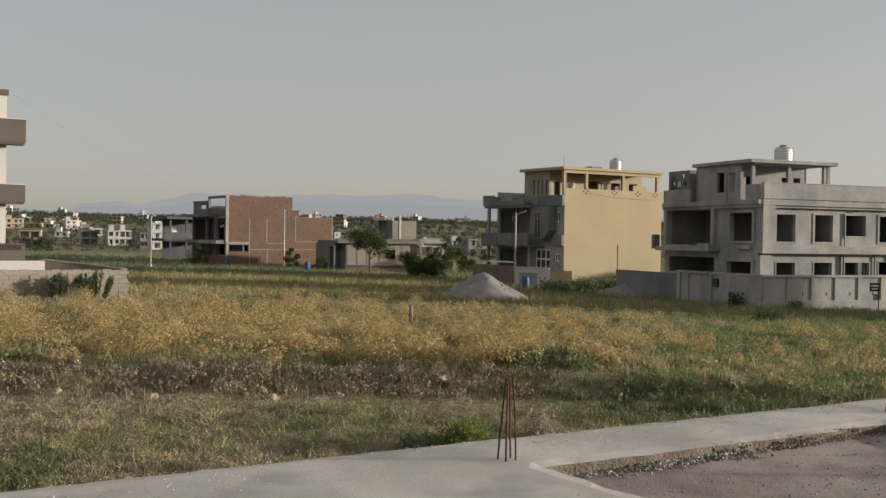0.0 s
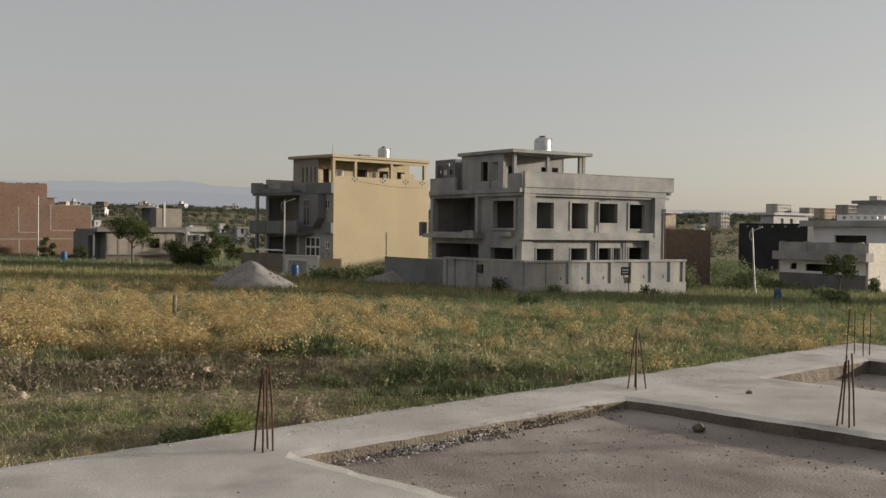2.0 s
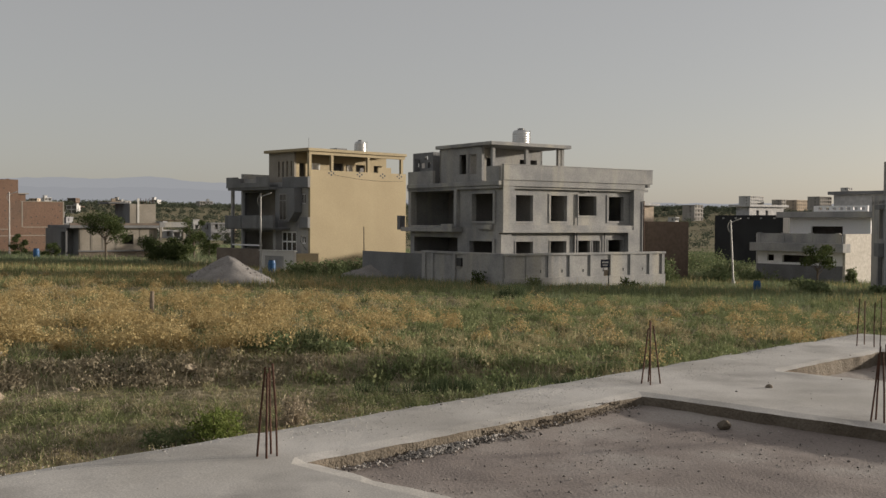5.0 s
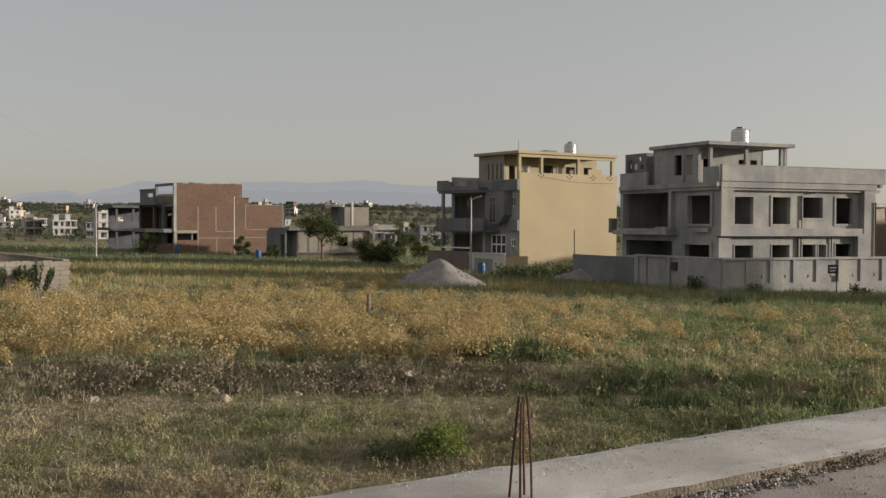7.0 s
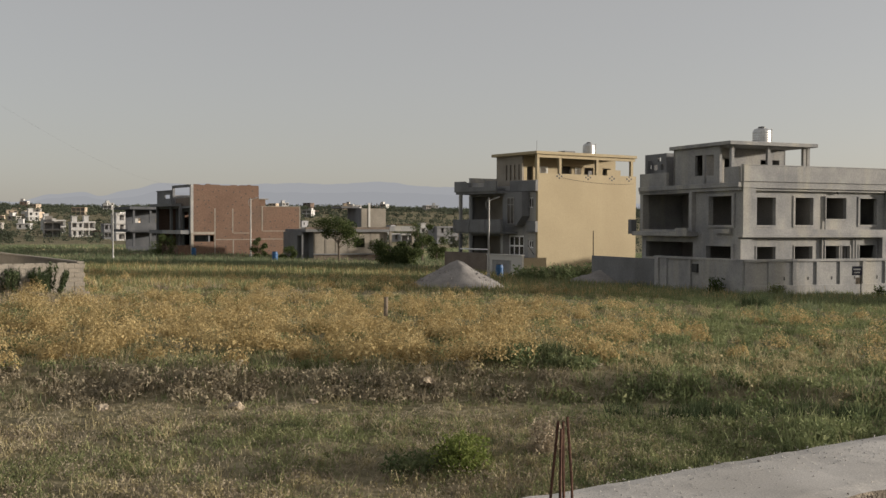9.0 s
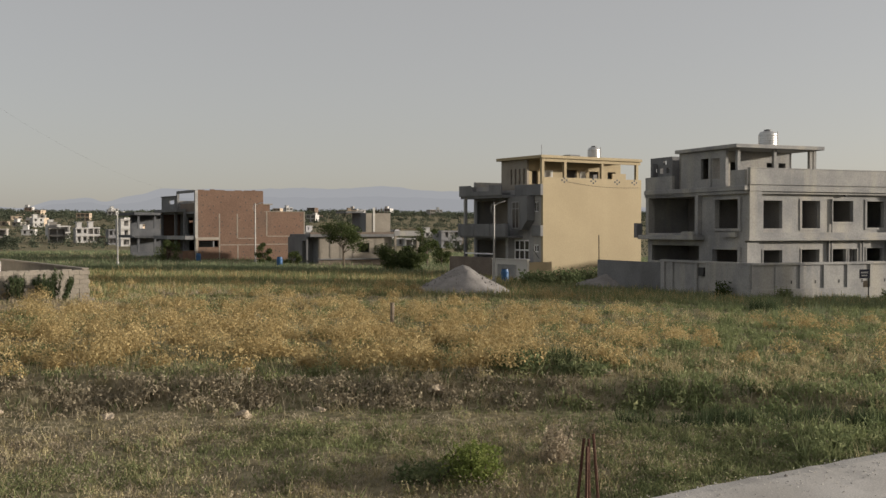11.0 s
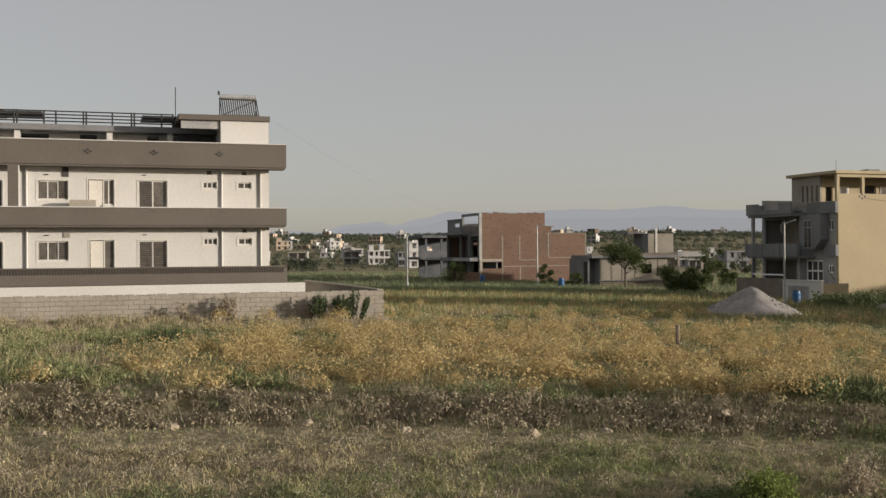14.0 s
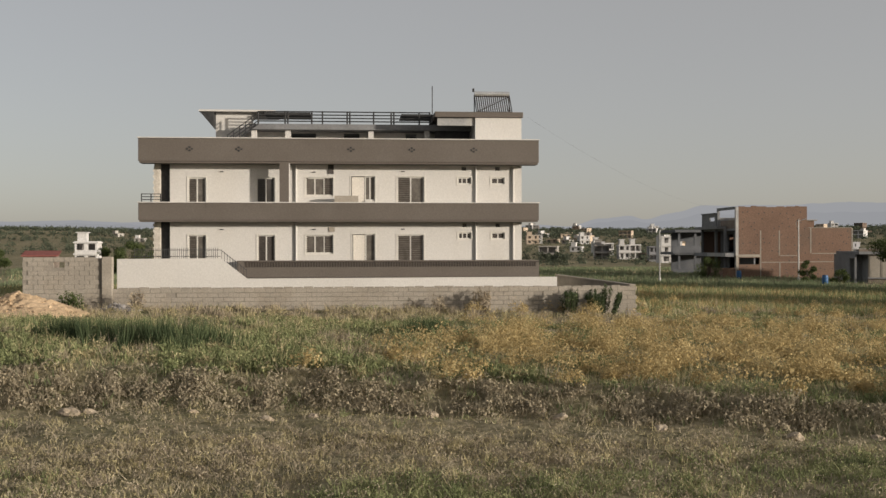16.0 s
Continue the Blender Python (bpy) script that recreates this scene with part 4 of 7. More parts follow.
    part("low_front_wall", panel(0.0, 4.6, -3.4, -1.05, 0, 0.22, (), side=True, at=-1.6), BRICK, h)
    part("low_front_return", panel(-1.38, -0.01, -3.4, -1.05, 0.0, 0.22), BRICK, h)
    part("roof_stub", box(9.3, 10.9, 2.0, 5.0, 3.4, 4.85), BRICK, h)
    part("roof_stub_slab", box(9.0, 11.2, 1.7, 5.3, 4.85, 4.97), MORTAR, h)


brick_house()


def low_house():
    """The low unfinished house between brick and yellow houses."""
    h = thing("low_house", -9.2, 128.0, 0, 20, "low unfinished cement house with a roof room", "house")
    part("front_wall", panel(-1.7, 7.3, -1.8, 0.72, 0, 0.25, [(3.19, 4.49, -1.1, -0.02)]), BLOCK, h)
    part("plinth", panel(-1.75, 7.35, -3.4, -1.95, -0.1, 0.25), LOW_BRICK, h)
    part("plinth_ledge", box(-1.9, 7.4, -0.35, 0.25, -1.947, -1.8, 0.01), PLASTER_DK, h)
    for x in (-1.6, -0.4, 0.9, 2.4, 5.2, 6.9):
        part("column_face", box(x, x + 0.22, -0.03, -0.001, -1.79, 0.7), MORTAR, h)
    part("lintel", box(2.9, 4.8, -0.04, -0.0015, 0.02, 0.2), MORTAR, h)
    part("garage_wall", panel(-3.0, -1.72, -3.4, 0.7, 2.6, 2.8), PLASTER_DK, h)
    part("side_wall", panel(0.26, 9, -3.4, 0.72, -1.72, -1.47, (), side=True), PLASTER_DK, h)
    part("garage_side", panel(0.26, 9, -3.4, 0.72, -3.1, -2.9, [(0.5, 2.4, -3.0, 0.3)], side=True), PLASTER_DK, h)
    part("end_wall", panel(0.26, 9, -3.4, 0.72, 7.05, 7.3, (), side=True), BLOCK, h)
    part("back_wall", panel(-3.1, 7.3, -3.4, 0.72, 9.0, 9.25), BLOCK, h)
    part("inner_wall", panel(-1.4, 7.0, -3.4, 0.72, 3.0, 3.2), ROOM, h)
    part("roof_slab", box(-2.85, 7.4, -0.5, 9.3, 0.73, 1.05, 0.02), PLASTER_DK, h)
    part("roof_kerb", box(-2.85, 7.4, -0.5, -0.3, 1.053, 1.32), LOW_BRICK, h)
    part("porch_slab", box(7.42, 10.85, -0.5, 5.0, 0.84, 1.44, 0.02), PLASTER, h)
    part("porch_rail", box(7.5, 10.8, -0.45, -0.4, 1.62, 1.68), RUST, h)
    for x in (7.5, 10.35):
        part("porch_column", box(x, x + 0.26, -0.4, -0.14, -3.2, 0.84), BLOCK, h)
    part("roof_room", panel(4.25, 7.3, 1.055, 3.55, 0.5, 0.75), BLOCK, h)
    part("roof_room_pier", box(5.1, 5.34, 0.45, 0.497, 1.33, 4.2), FRAME, h)
    # shade of the room's left side put in with the darker plaster
    part("roof_room", panel(0.76, 6.2, 1.055, 3.6, 4.25, 4.5, (), side=True), PLASTER_DK, h)
    part("roof_room", panel(0.76, 6.2, 1.055, 3.5, 7.05, 7.3, (), side=True), BLOCK, h)
    part("roof_room_slab", box(2.4, 4.6, 2.6, 7.0, 3.6, 3.8), PLASTER_DK, h)
    rnd = random.Random(6)
    for i in range(5):
        part("starter_bar", rod((5.5 + i * 0.38, 0.62, 3.5), (5.5 + i * 0.38 + rnd.uniform(-0.1, 0.1), 0.62, 3.95 + rnd.random() * 0.4), 0.03, sides=5), RUST, h)
    part("yard_wall", panel(-3.0, 5.0, -3.6, -2.3, -2.6, -2.4), LOW_BRICK, h)


low_house()


def white_house():
    h = thing("white_house", -22.0, 56.8, 0, 31.2, "large white two-storey house with dark brown bands and roof terrace", "house")
    T = 0.25
    win_up = [(-19.13, -18.17, 3.3, 5.43), (-15.45, -14.45, 3.3, 5.44), (-12.78, -11.27, 4.45, 5.45), (-10.28, -8.97, 3.3, 5.53), (-7.75, -6.25, 3.3, 5.51), (-4.39, -3.63, 5.12, 5.49), (-2.52, -1.76, 5.12, 5.49), (-4.2, -3.88, 5.84, 6.1), (-2.32, -2.0, 5.84, 6.1)]
    win_lo = [(-19.13, -18.17, 0.2, 2.29), (-15.4, -14.45, 0.2, 2.28), (-12.78, -11.27, 1.27, 2.29), (-10.22, -8.98, 0.2, 2.34), (-7.75, -6.28, 0.2, 2.3), (-4.36, -3.63, 2.06, 2.43), (-2.5, -1.75, 2.06, 2.43), (-4.16, -3.86, 2.7, 2.95), (-2.3, -2.0, 2.7, 2.95)]
    part("front_wall", panel(-20.1, -0.8, -2.2, 6.2, 1.0, 1.0 + T, win_up + win_lo), WHITE, h)
    part("end_wall", panel(1.26, 13.0, -2.2, 6.2, -1.05, -0.8, (), side=True), WHITE, h)
    part("back_wall", panel(-20.6, -0.8, -2.2, 6.2, 13.0, 13.25), WHITE, h)
    part("end_wall", panel(2.6, 13.0, -2.2, 6.2, -20.6, -20.35, (), side=True), WHITE, h)
    # dark panel: shade of the porch recess put into colour
    part("porch_shade_panel", panel(-20.62, -20.103, -2.2, 6.2, 1.3, 1.5), DARK, h)
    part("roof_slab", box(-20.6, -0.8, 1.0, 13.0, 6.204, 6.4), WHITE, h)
    # rooms behind the panes are darkened by this wall's colour
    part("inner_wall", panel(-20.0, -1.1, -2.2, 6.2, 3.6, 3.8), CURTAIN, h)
    for z0, z1 in ((-2.2, 3.0), (3.0, 6.1)):
        rnd = random.Random(3)
        bm = bmesh.new()
        z = z0
        col = part("stone_column", box(-20.95, -20.62, 1.1, 1.45, z0, z1 + 0.1), STONECLAD, h, "column clad in rough pale stone")
        row = 0
        while z < z1 - 0.1:
            hgt = 0.16
            for k in range(2):
                x = -20.97 + k * 0.18 - (0.05 if row % 2 else 0)
                add_box(bm, x + 0.01, x + 0.18, 1.1 - rnd.uniform(0.02, 0.06), 1.1, z + 0.01, z + hgt)
            z += hgt
            row += 1
        part("stone_course", bm, STONECLAD, col)
    # brown bands
    for z0, z1, lip in ((6.24, 7.47, 1), (3.09, 4.01, 1), (-0.02, 0.9, 0)):
        part("brown_band", box(-21.6 if lip else -16.4, 0.0, 0.0, 0.98, z0, z1, 0.01), BROWN, h)
        if lip:
            part("band_coping", box(-21.65, 0.05, -0.06, 0.98, z1 + 0.003, z1 + 0.055, 0.01), WHITE, h)
            part("band_soffit", box(-21.55, -0.05, 0.06, 0.98, z0 - 0.09, z0 - 0.003), BROWN, h)
    part("recess_trim", box(-13.637, -13.59, 0.03, 0.3, 4.068, 6.146), WHITE, h)
    part("frame_column", box(-14.14, -13.64, 0.02, 0.24, 4.068, 6.146), BROWN, h)
    for x, z in ((-18.9, 6.9), (-16.3, 6.9), (-10.3, 6.92), (-7.0, 6.92), (-3.6, 6.92), (-18.0, 3.8), (-14.9, 3.76), (-10.9, 3.8), (-7.0, 3.8), (-3.5, 3.8)):
        bm = bmesh.new()
        for dx, dz in ((-0.14, 0), (0.14, 0), (0, 0.09), (0, -0.09)):
            add_box(bm, x + dx - 0.055, x + dx + 0.055, -0.02, 0.02, z + dz - 0.045, z + dz + 0.045)
        part("vent_pattern", bm, DARK if z > 5 else BROWN, h)
    for x in (-3.38, -1.28):
        for z0, z1 in ((0.75, 3.02), (4.0, 6.12)):
            part("rain_pipe", rod((x, 0.93, z0), (x, 0.93, z1), 0.055), WHITE, h)
    for z0, z1 in ((0.75, 3.02), (4.0, 6.12)):
        part("rain_pipe", rod((-13.3, 0.93, z0), (-13.3, 0.93, z1), 0.055), WHITE, h)
    # windows
    for wins in (win_up, win_lo):
        for i, (x0, x1, z0, z1) in enumerate(wins):
            if i in (0, 1):
                wnd = window(h, x0, x1, z0, z1, 1.08, CURTAIN if i == 0 else GLASS, FRAME, 0.07, 1, 0)
                half = (x0 + x1) / 2
                k = 0
                z = z0 + 0.08
                while z < z1 - 0.05:
                    part("grille_bar", box(x0 + 0.05, half - 0.03, 1.04, 1.06, z, z + 0.035), GRILLE, wnd)
                    if k % 2:
                        for x in (0.3, 0.7):
                            part("grille_strut", box(x0 + x * (half - x0) - 0.012, x0 + x * (half - x0) + 0.012, 1.045, 1.058, z, z + 0.12), GRILLE, wnd)
                    z += 0.12
                    k += 1
            elif i in (2, 4):
                wnd = window(h, x0, x1, z0, z1, 1.08, CURTAIN, FRAME, 0.07, 2 if i == 2 else 1, 0)
                z = z0 + 0.08
                bays = ((x0 + 0.68 * (x1 - x0), x1 - 0.04), (x0 + 0.04, x0 + 0.1 * (x1 - x0))) if i == 2 else ((x0 + 0.05, x0 + 0.46 * (x1 - x0)),)
                if i == 4 and wins is win_lo:
                    bays = ((x0 + 0.05, x0 + 0.46 * (x1 - x0)), (x0 + 0.54 * (x1 - x0), x1 - 0.05))
                while z < z1 - 0.05:
                    for a, b in bays:
                        part("grille_bar", box(a, b, 1.04, 1.06, z, z + 0.04), GRILLE, wnd)
                    z += 0.12
            elif i == 3:
                d = x0 + 0.55 * (x1 - x0)
                part("door", box(x0 + 0.04, d, 1.1, 1.16, z0, z1 - 0.04), DOORP, h, "plain pale balcony door")
                window(h, d + 0.02, x1, z0 + 0.9 if wins is win_up else z0, z1, 1.08, CURTAIN, FRAME, 0.06, 1 if wins is win_up else 0)
                part("wall_infill", box(d + 0.02, x1, 1.02, 1.2, z0, z0 + 0.9 if wins is win_up else z0 + 0.02), WHITE, h)
            elif i in (5, 6):
                window(h, x0, x1, z0, z1, 1.06, GLASS, FRAME, 0.06, 2 if i == 5 else 1)
            else:
                window(h, x0, x1, z0, z1, 1.02, GLASS, FRAME, 0.03, 0)
            if i < 7:
                part("window_trim", panel(x0 - 0.07, x1 + 0.07, z0 - 0.07, z1 + 0.07, 0.983, 0.998, [(x0, x1, z0, z1)]), FRAME, h)
    for x, z in ((-17.3, 5.75), (-12.3, 5.75), (-7.4, 5.8), (-17.3, 2.6), (-12.3, 2.6), (-7.4, 2.62)):
        part("wall_light", box(x - 0.13, x + 0.07, 0.94, 0.998, z - 0.025, z + 0.025, 0.01), DARK, h)
    for x, z, m in ((-11.4, 5.78, GLASS), (-11.4, 6.05, DARK), (-11.35, 2.6, BLOCK)):
        part("exhaust_opening", box(x - 0.16, x + 0.16, 0.96, 0.997, z - 0.13, z + 0.13), m, h)
    part("air_unit_screen", box(-11.2, -9.9, 0.2, 0.5, 4.0, 4.42), BLOCK, h)
    # porch railing over the lowest band and terrace fence
    rail = bmesh.new()
    for i in range(110):
        x = -15.9 + i * (15.7 / 109)
        add_box(rail, x - 0.03, x + 0.03, -0.03, -0.004, 0.56, 0.8)
    add_box(rail, -16.0, 0.0, -0.035, -0.002, 0.8, 0.85)
    part("terrace_fence", rail, GRILLE, h)
    # roof storey
    Y = 4.0
    part("roof_room_wall", panel(-17.6, -1.0, 6.4, 8.26, Y, Y + T, [(-13.7, -12.3, 7.2, 8.2), (-10.7, -9.8, 7.2, 8.2), (-7.12, -6.47, 7.2, 8.2)]), WHITE, h)
    # dark core: the unlit room behind the openings, put into colour
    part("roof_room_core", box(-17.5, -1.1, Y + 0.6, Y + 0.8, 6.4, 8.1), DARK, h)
    part("roof_room_slab", box(-16.0, -0.9, Y - 1.2, Y + 6, 8.27, 8.6, 0.02), PLASTER_DK, h)
    for x in (-15.9, -14.0, -9.3, -6.1):
        part("roof_post", box(x, x + 0.3, Y - 1.0, Y - 0.7, 6.4, 8.26), WHITE, h)
    part("stair_wall", panel(-18.0, -15.9, 6.4, 9.35, Y, Y + T), WHITE, h)
    part("stair_canopy", box(-18.9, -14.6, Y - 0.5, Y + 3.5, 9.36, 9.46), WHITE, h)
    bm = bmesh.new()
    a = [bm.verts.new(p) for p in ((-18.85, Y - 0.4, 9.35), (-18.05, Y - 0.4, 9.35), (-18.05, Y - 0.4, 8.4), (-18.85, Y + 3, 9.35), (-18.05, Y + 3, 9.35), (-18.05, Y + 3, 8.4))]
    for q in ((0, 1, 2), (3, 5, 4), (0, 3, 4, 1), (1, 4, 5, 2), (0, 2, 5, 3)):
        bm.faces.new([a[i] for i in q])
    part("canopy_bracket", bm, DARK, h)
    rails = bmesh.new()
    for z in (8.76, 8.94, 9.12, 9.3):
        add_rod(rails, (-15.5, Y - 1.1, z), (-5.8, Y - 1.1, z), 0.038, sides=6)
    for x in (-15.5, -14.0, -13.85, -12.5, -11.9, -10.5, -10.35, -9.0, -8.0, -7.85, -6.4, -5.8):
        add_rod(rails, (x, Y - 1.1, 8.58), (x, Y - 1.1, 9.34), 0.045, sides=6)
    part("roof_railing", rails, DARK, h, "dark steel roof railing with horizontal bars")
    st = bmesh.new()
    for dz in (0.0, 0.2, 0.4, 0.62):
        add_rod(st, (-17.2, Y - 1.3, 7.3 + dz), (-15.5, Y - 1.3, 8.55 + dz), 0.03, sides=6)
    for i in range(6):
        x = -17.2 + i * 0.34
        add_rod(st, (x, Y - 1.3, 7.25 + i * 0.25), (x, Y - 1.3, 7.95 + i * 0.25), 0.03, sides=6)
    part("stair_railing", st, DARK, h)
    part("stair_flight", panel(-17.3, -15.6, 6.4, 7.2, Y - 1.2, Y - 0.1), WHITE, h)
    part("roof_sheet", box(-15.2, -12.6, Y - 0.6, Y + 2, 9.22, 9.32), DARK, h)
    part("roof_sheet", box(-7.4, -5.6, Y - 0.6, Y + 2, 9.18, 9.28), DARK, h)
    part("tank_room", panel(-3.4, -0.8, 6.4, 8.82, 1.0, 1.25), WHITE, h)
    part("tank_room_side", panel(1.26, 4.0, 6.4, 8.82, -3.4, -3.16, (), side=True), WHITE, h)
    part("tank_room_slab", box(-5.66, -0.72, 0.88, 5.0, 8.83, 9.13, 0.02), BROWN, h)
    part("porch_beam", box(-5.5, -3.46, 1.1, 1.3, 8.38, 8.826), PLASTER, h)
    # dark back: shade inside the open porch, put into colour
    part("porch_shade_back", box(-5.5, -3.46, 3.2, 3.4, 6.4, 8.7), DARK, h)
    part("antenna", rod((-5.72, 2.0, 8.5), (-5.72, 2.0, 10.7), 0.025, sides=6), DARK, h)
    # solar heater on the roof
    s = h.matrix_basis @ Vector((-2.3, 1.8, 9.13))
    sol = thing("solar_water_heater", s.x, s.y, s.z, 31.2, "rooftop solar water heater with tilted dark tubes", "solar heater")
    part("tank", rod((-1.0, 0.5, 1.18), (1.0, 0.5, 1.18), 0.16, sides=12), STEEL, sol)
    for i in range(16):
        x = -0.9 + i * 0.12
        part("tube", rod((x, 0.42, 1.1), (x, -0.55, 0.1), 0.035, sides=6), GLASS, sol)
    fr = bmesh.new()
    for x in (-1.0, 1.0):
        add_rod(fr, (x, 0.5, 0), (x, 0.5, 1.15), 0.03, sides=6)
        add_rod(fr, (x, -0.6, 0.04), (x, 0.45, 1.1), 0.03, sides=6)
        add_rod(fr, (x, -0.6, 0.04), (x, 0.5, 0.04), 0.03, sides=6)
    add_rod(fr, (-1.0, -0.6, 0.04), (1.0, -0.6, 0.04), 0.03, sides=6)
    add_rod(fr, (-1.0, 0.55, 0.1), (1.0, 0.55, 1.05), 0.025, sides=6)
    add_rod(fr, (-1.05, 0.5, 1.3), (-1.05, 0.5, 1.5), 0.06, sides=6)
    part("stand", fr, DARK, sol)
    # porch balcony rail
    rb = bmesh.new()
    for z in (4.2, 4.35, 4.5):
        add_rod(rb, (-21.5, 0.4, z), (-20.5, 0.4, z), 0.025, sides=6)
    for x in (-21.5, -21.0, -20.5):
        add_rod(rb, (x, 0.4, 4.0), (x, 0.4, 4.52), 0.03, sides=6)
    part("balcony_railing", rb, DARK, h)
    # white boundary wall in front
    bw = thing("boundary_wall", -22.0, 56.8, 0, 31.2, "white painted boundary wall with a sloping step", "wall")
    bm = bmesh.new()
    prof = [(-21.4, -2.2), (-21.4, 1.08), (-16.55, 1.1), (-15.3, 0.12), (-0.2, 0.15), (-0.2, -2.2)]
    fa = [bm.verts.new((x, -6.2, z)) for x, z in prof]
    fb = [bm.verts.new((x, -6.0, z)) for x, z in prof]
    bm.faces.new(fa)
    bm.faces.new(fb[::-1])
    for i in range(len(prof)):
        j = (i + 1) % len(prof)
        bm.faces.new((fa[i], fa[j], fb[j], fb[i]))
    part("wall_core", bm, WHITE, bw)
    bm = bmesh.new()
    for i in range(40):
        x = -20.6 + i * 0.1
        add_rod(bm, (x, -6.1, 1.08), (x, -6.1, 1.6), 0.012, sides=5)
    for z in (1.2, 1.5):
        add_rod(bm, (-20.7, -6.1, z), (-16.55, -6.1, z), 0.015, sides=5)
    for i in range(10):
        x = -16.5 + i * 0.13
        z = 1.06 - i * 0.1
        add_rod(bm, (x, -6.1, z), (x, -6.1, z + 0.45), 0.012, sides=5)
    add_rod(bm, (-16.55, -6.1, 1.5), (-15.3, -6.1, 0.5), 0.015, sides=5)
    part("iron_railing", bm, DARK, bw)


white_house()


def block_wall():
    w = thing("block_wall", -22.0, 56.8, 0, 31.2, "low unplastered concrete block wall round the plot", "wall", kind="structure")
    part("mortar_core", panel(-24.6, 2.66, -2.4, -0.2, -10.18, -10.02), MORTAR, w)
    part("high_core", panel(-24.6, -21.2, -0.2, 1.16, -10.18, -10.02, [(-23.3, -22.8, 0.75, 1.0)]), MORTAR, w)
    part("corner_pier", box(-21.2, -20.75, -10.3, -9.95, -2.2, 1.22, 0.02), BLOCK, w, "pale rendered corner pier")
    part("return_core", panel(-10.02, 8.0, -3.0, -0.17, 2.5, 2.66, (), side=True), MORTAR, w)
    part("return_coping", box(2.44, 2.72, -10.0, 8.0, -0.17, -0.1), BLOCK, w)
    part("left_return", panel(-10.02, -6.2, -2.4, 1.1, -24.6, -24.4, (), side=True), BLOCK, w)
    me = mesh_of("block", box(-0.222, 0.222, -0.022, 0.022, -0.093, 0.093, 0.008), BLOCK)
    rnd = random.Random(21)
    for row in range(5):
        z = -0.29 - row * 0.2
        for i in range(60):
            x = -24.36 + i * 0.455 + (0.22 if row % 2 else 0)
            if x > 2.5 or rnd.random() < 0.012:
                continue
            share("block", me, w, pose(x, -10.185 - rnd.uniform(0, 0.012), z + rnd.uniform(-0.006, 0.006), 0, rnd.uniform(-0.5, 0.5), 0))
    bm = bmesh.new()
    for row in range(7):
        z = -0.09 + row * 0.2
        for i in range(8):
            x = -24.36 + i * 0.44 + (0.2 if row % 2 else 0)
            if x > -21.3 or (-23.5 < x < -22.6 and 0.7 < z < 1.05):
                continue
            add_box(bm, x - 0.21, x + 0.21, -10.2 - rnd.uniform(0, 0.015), -10.17, z - 0.092, z + 0.092)
    for row in range(2):
        z = -1.29 - row * 0.2
        for i in range(60):
            x = -24.36 + i * 0.455 + (0.22 if row % 2 else 0)
            add_box(bm, x - 0.21, x + 0.21, -10.2 - rnd.uniform(0, 0.015), -10.17, z - 0.092, z + 0.092)
    tagged(part("block_course", bm, BLOCK, w), kind="stuff")
    bm = bmesh.new()
    for i in range(61):
        x = -24.36 + i * 0.45
        if x < -20.6 or x > 2.6:
            continue
        add_box(bm, x - 0.2, x + 0.2, -10.22, -10.0, -0.195, -0.15 + rnd.uniform(-0.02, 0.02))
    tagged(part("coping_mortar", bm, BLOCK, w), kind="stuff")


block_wall()


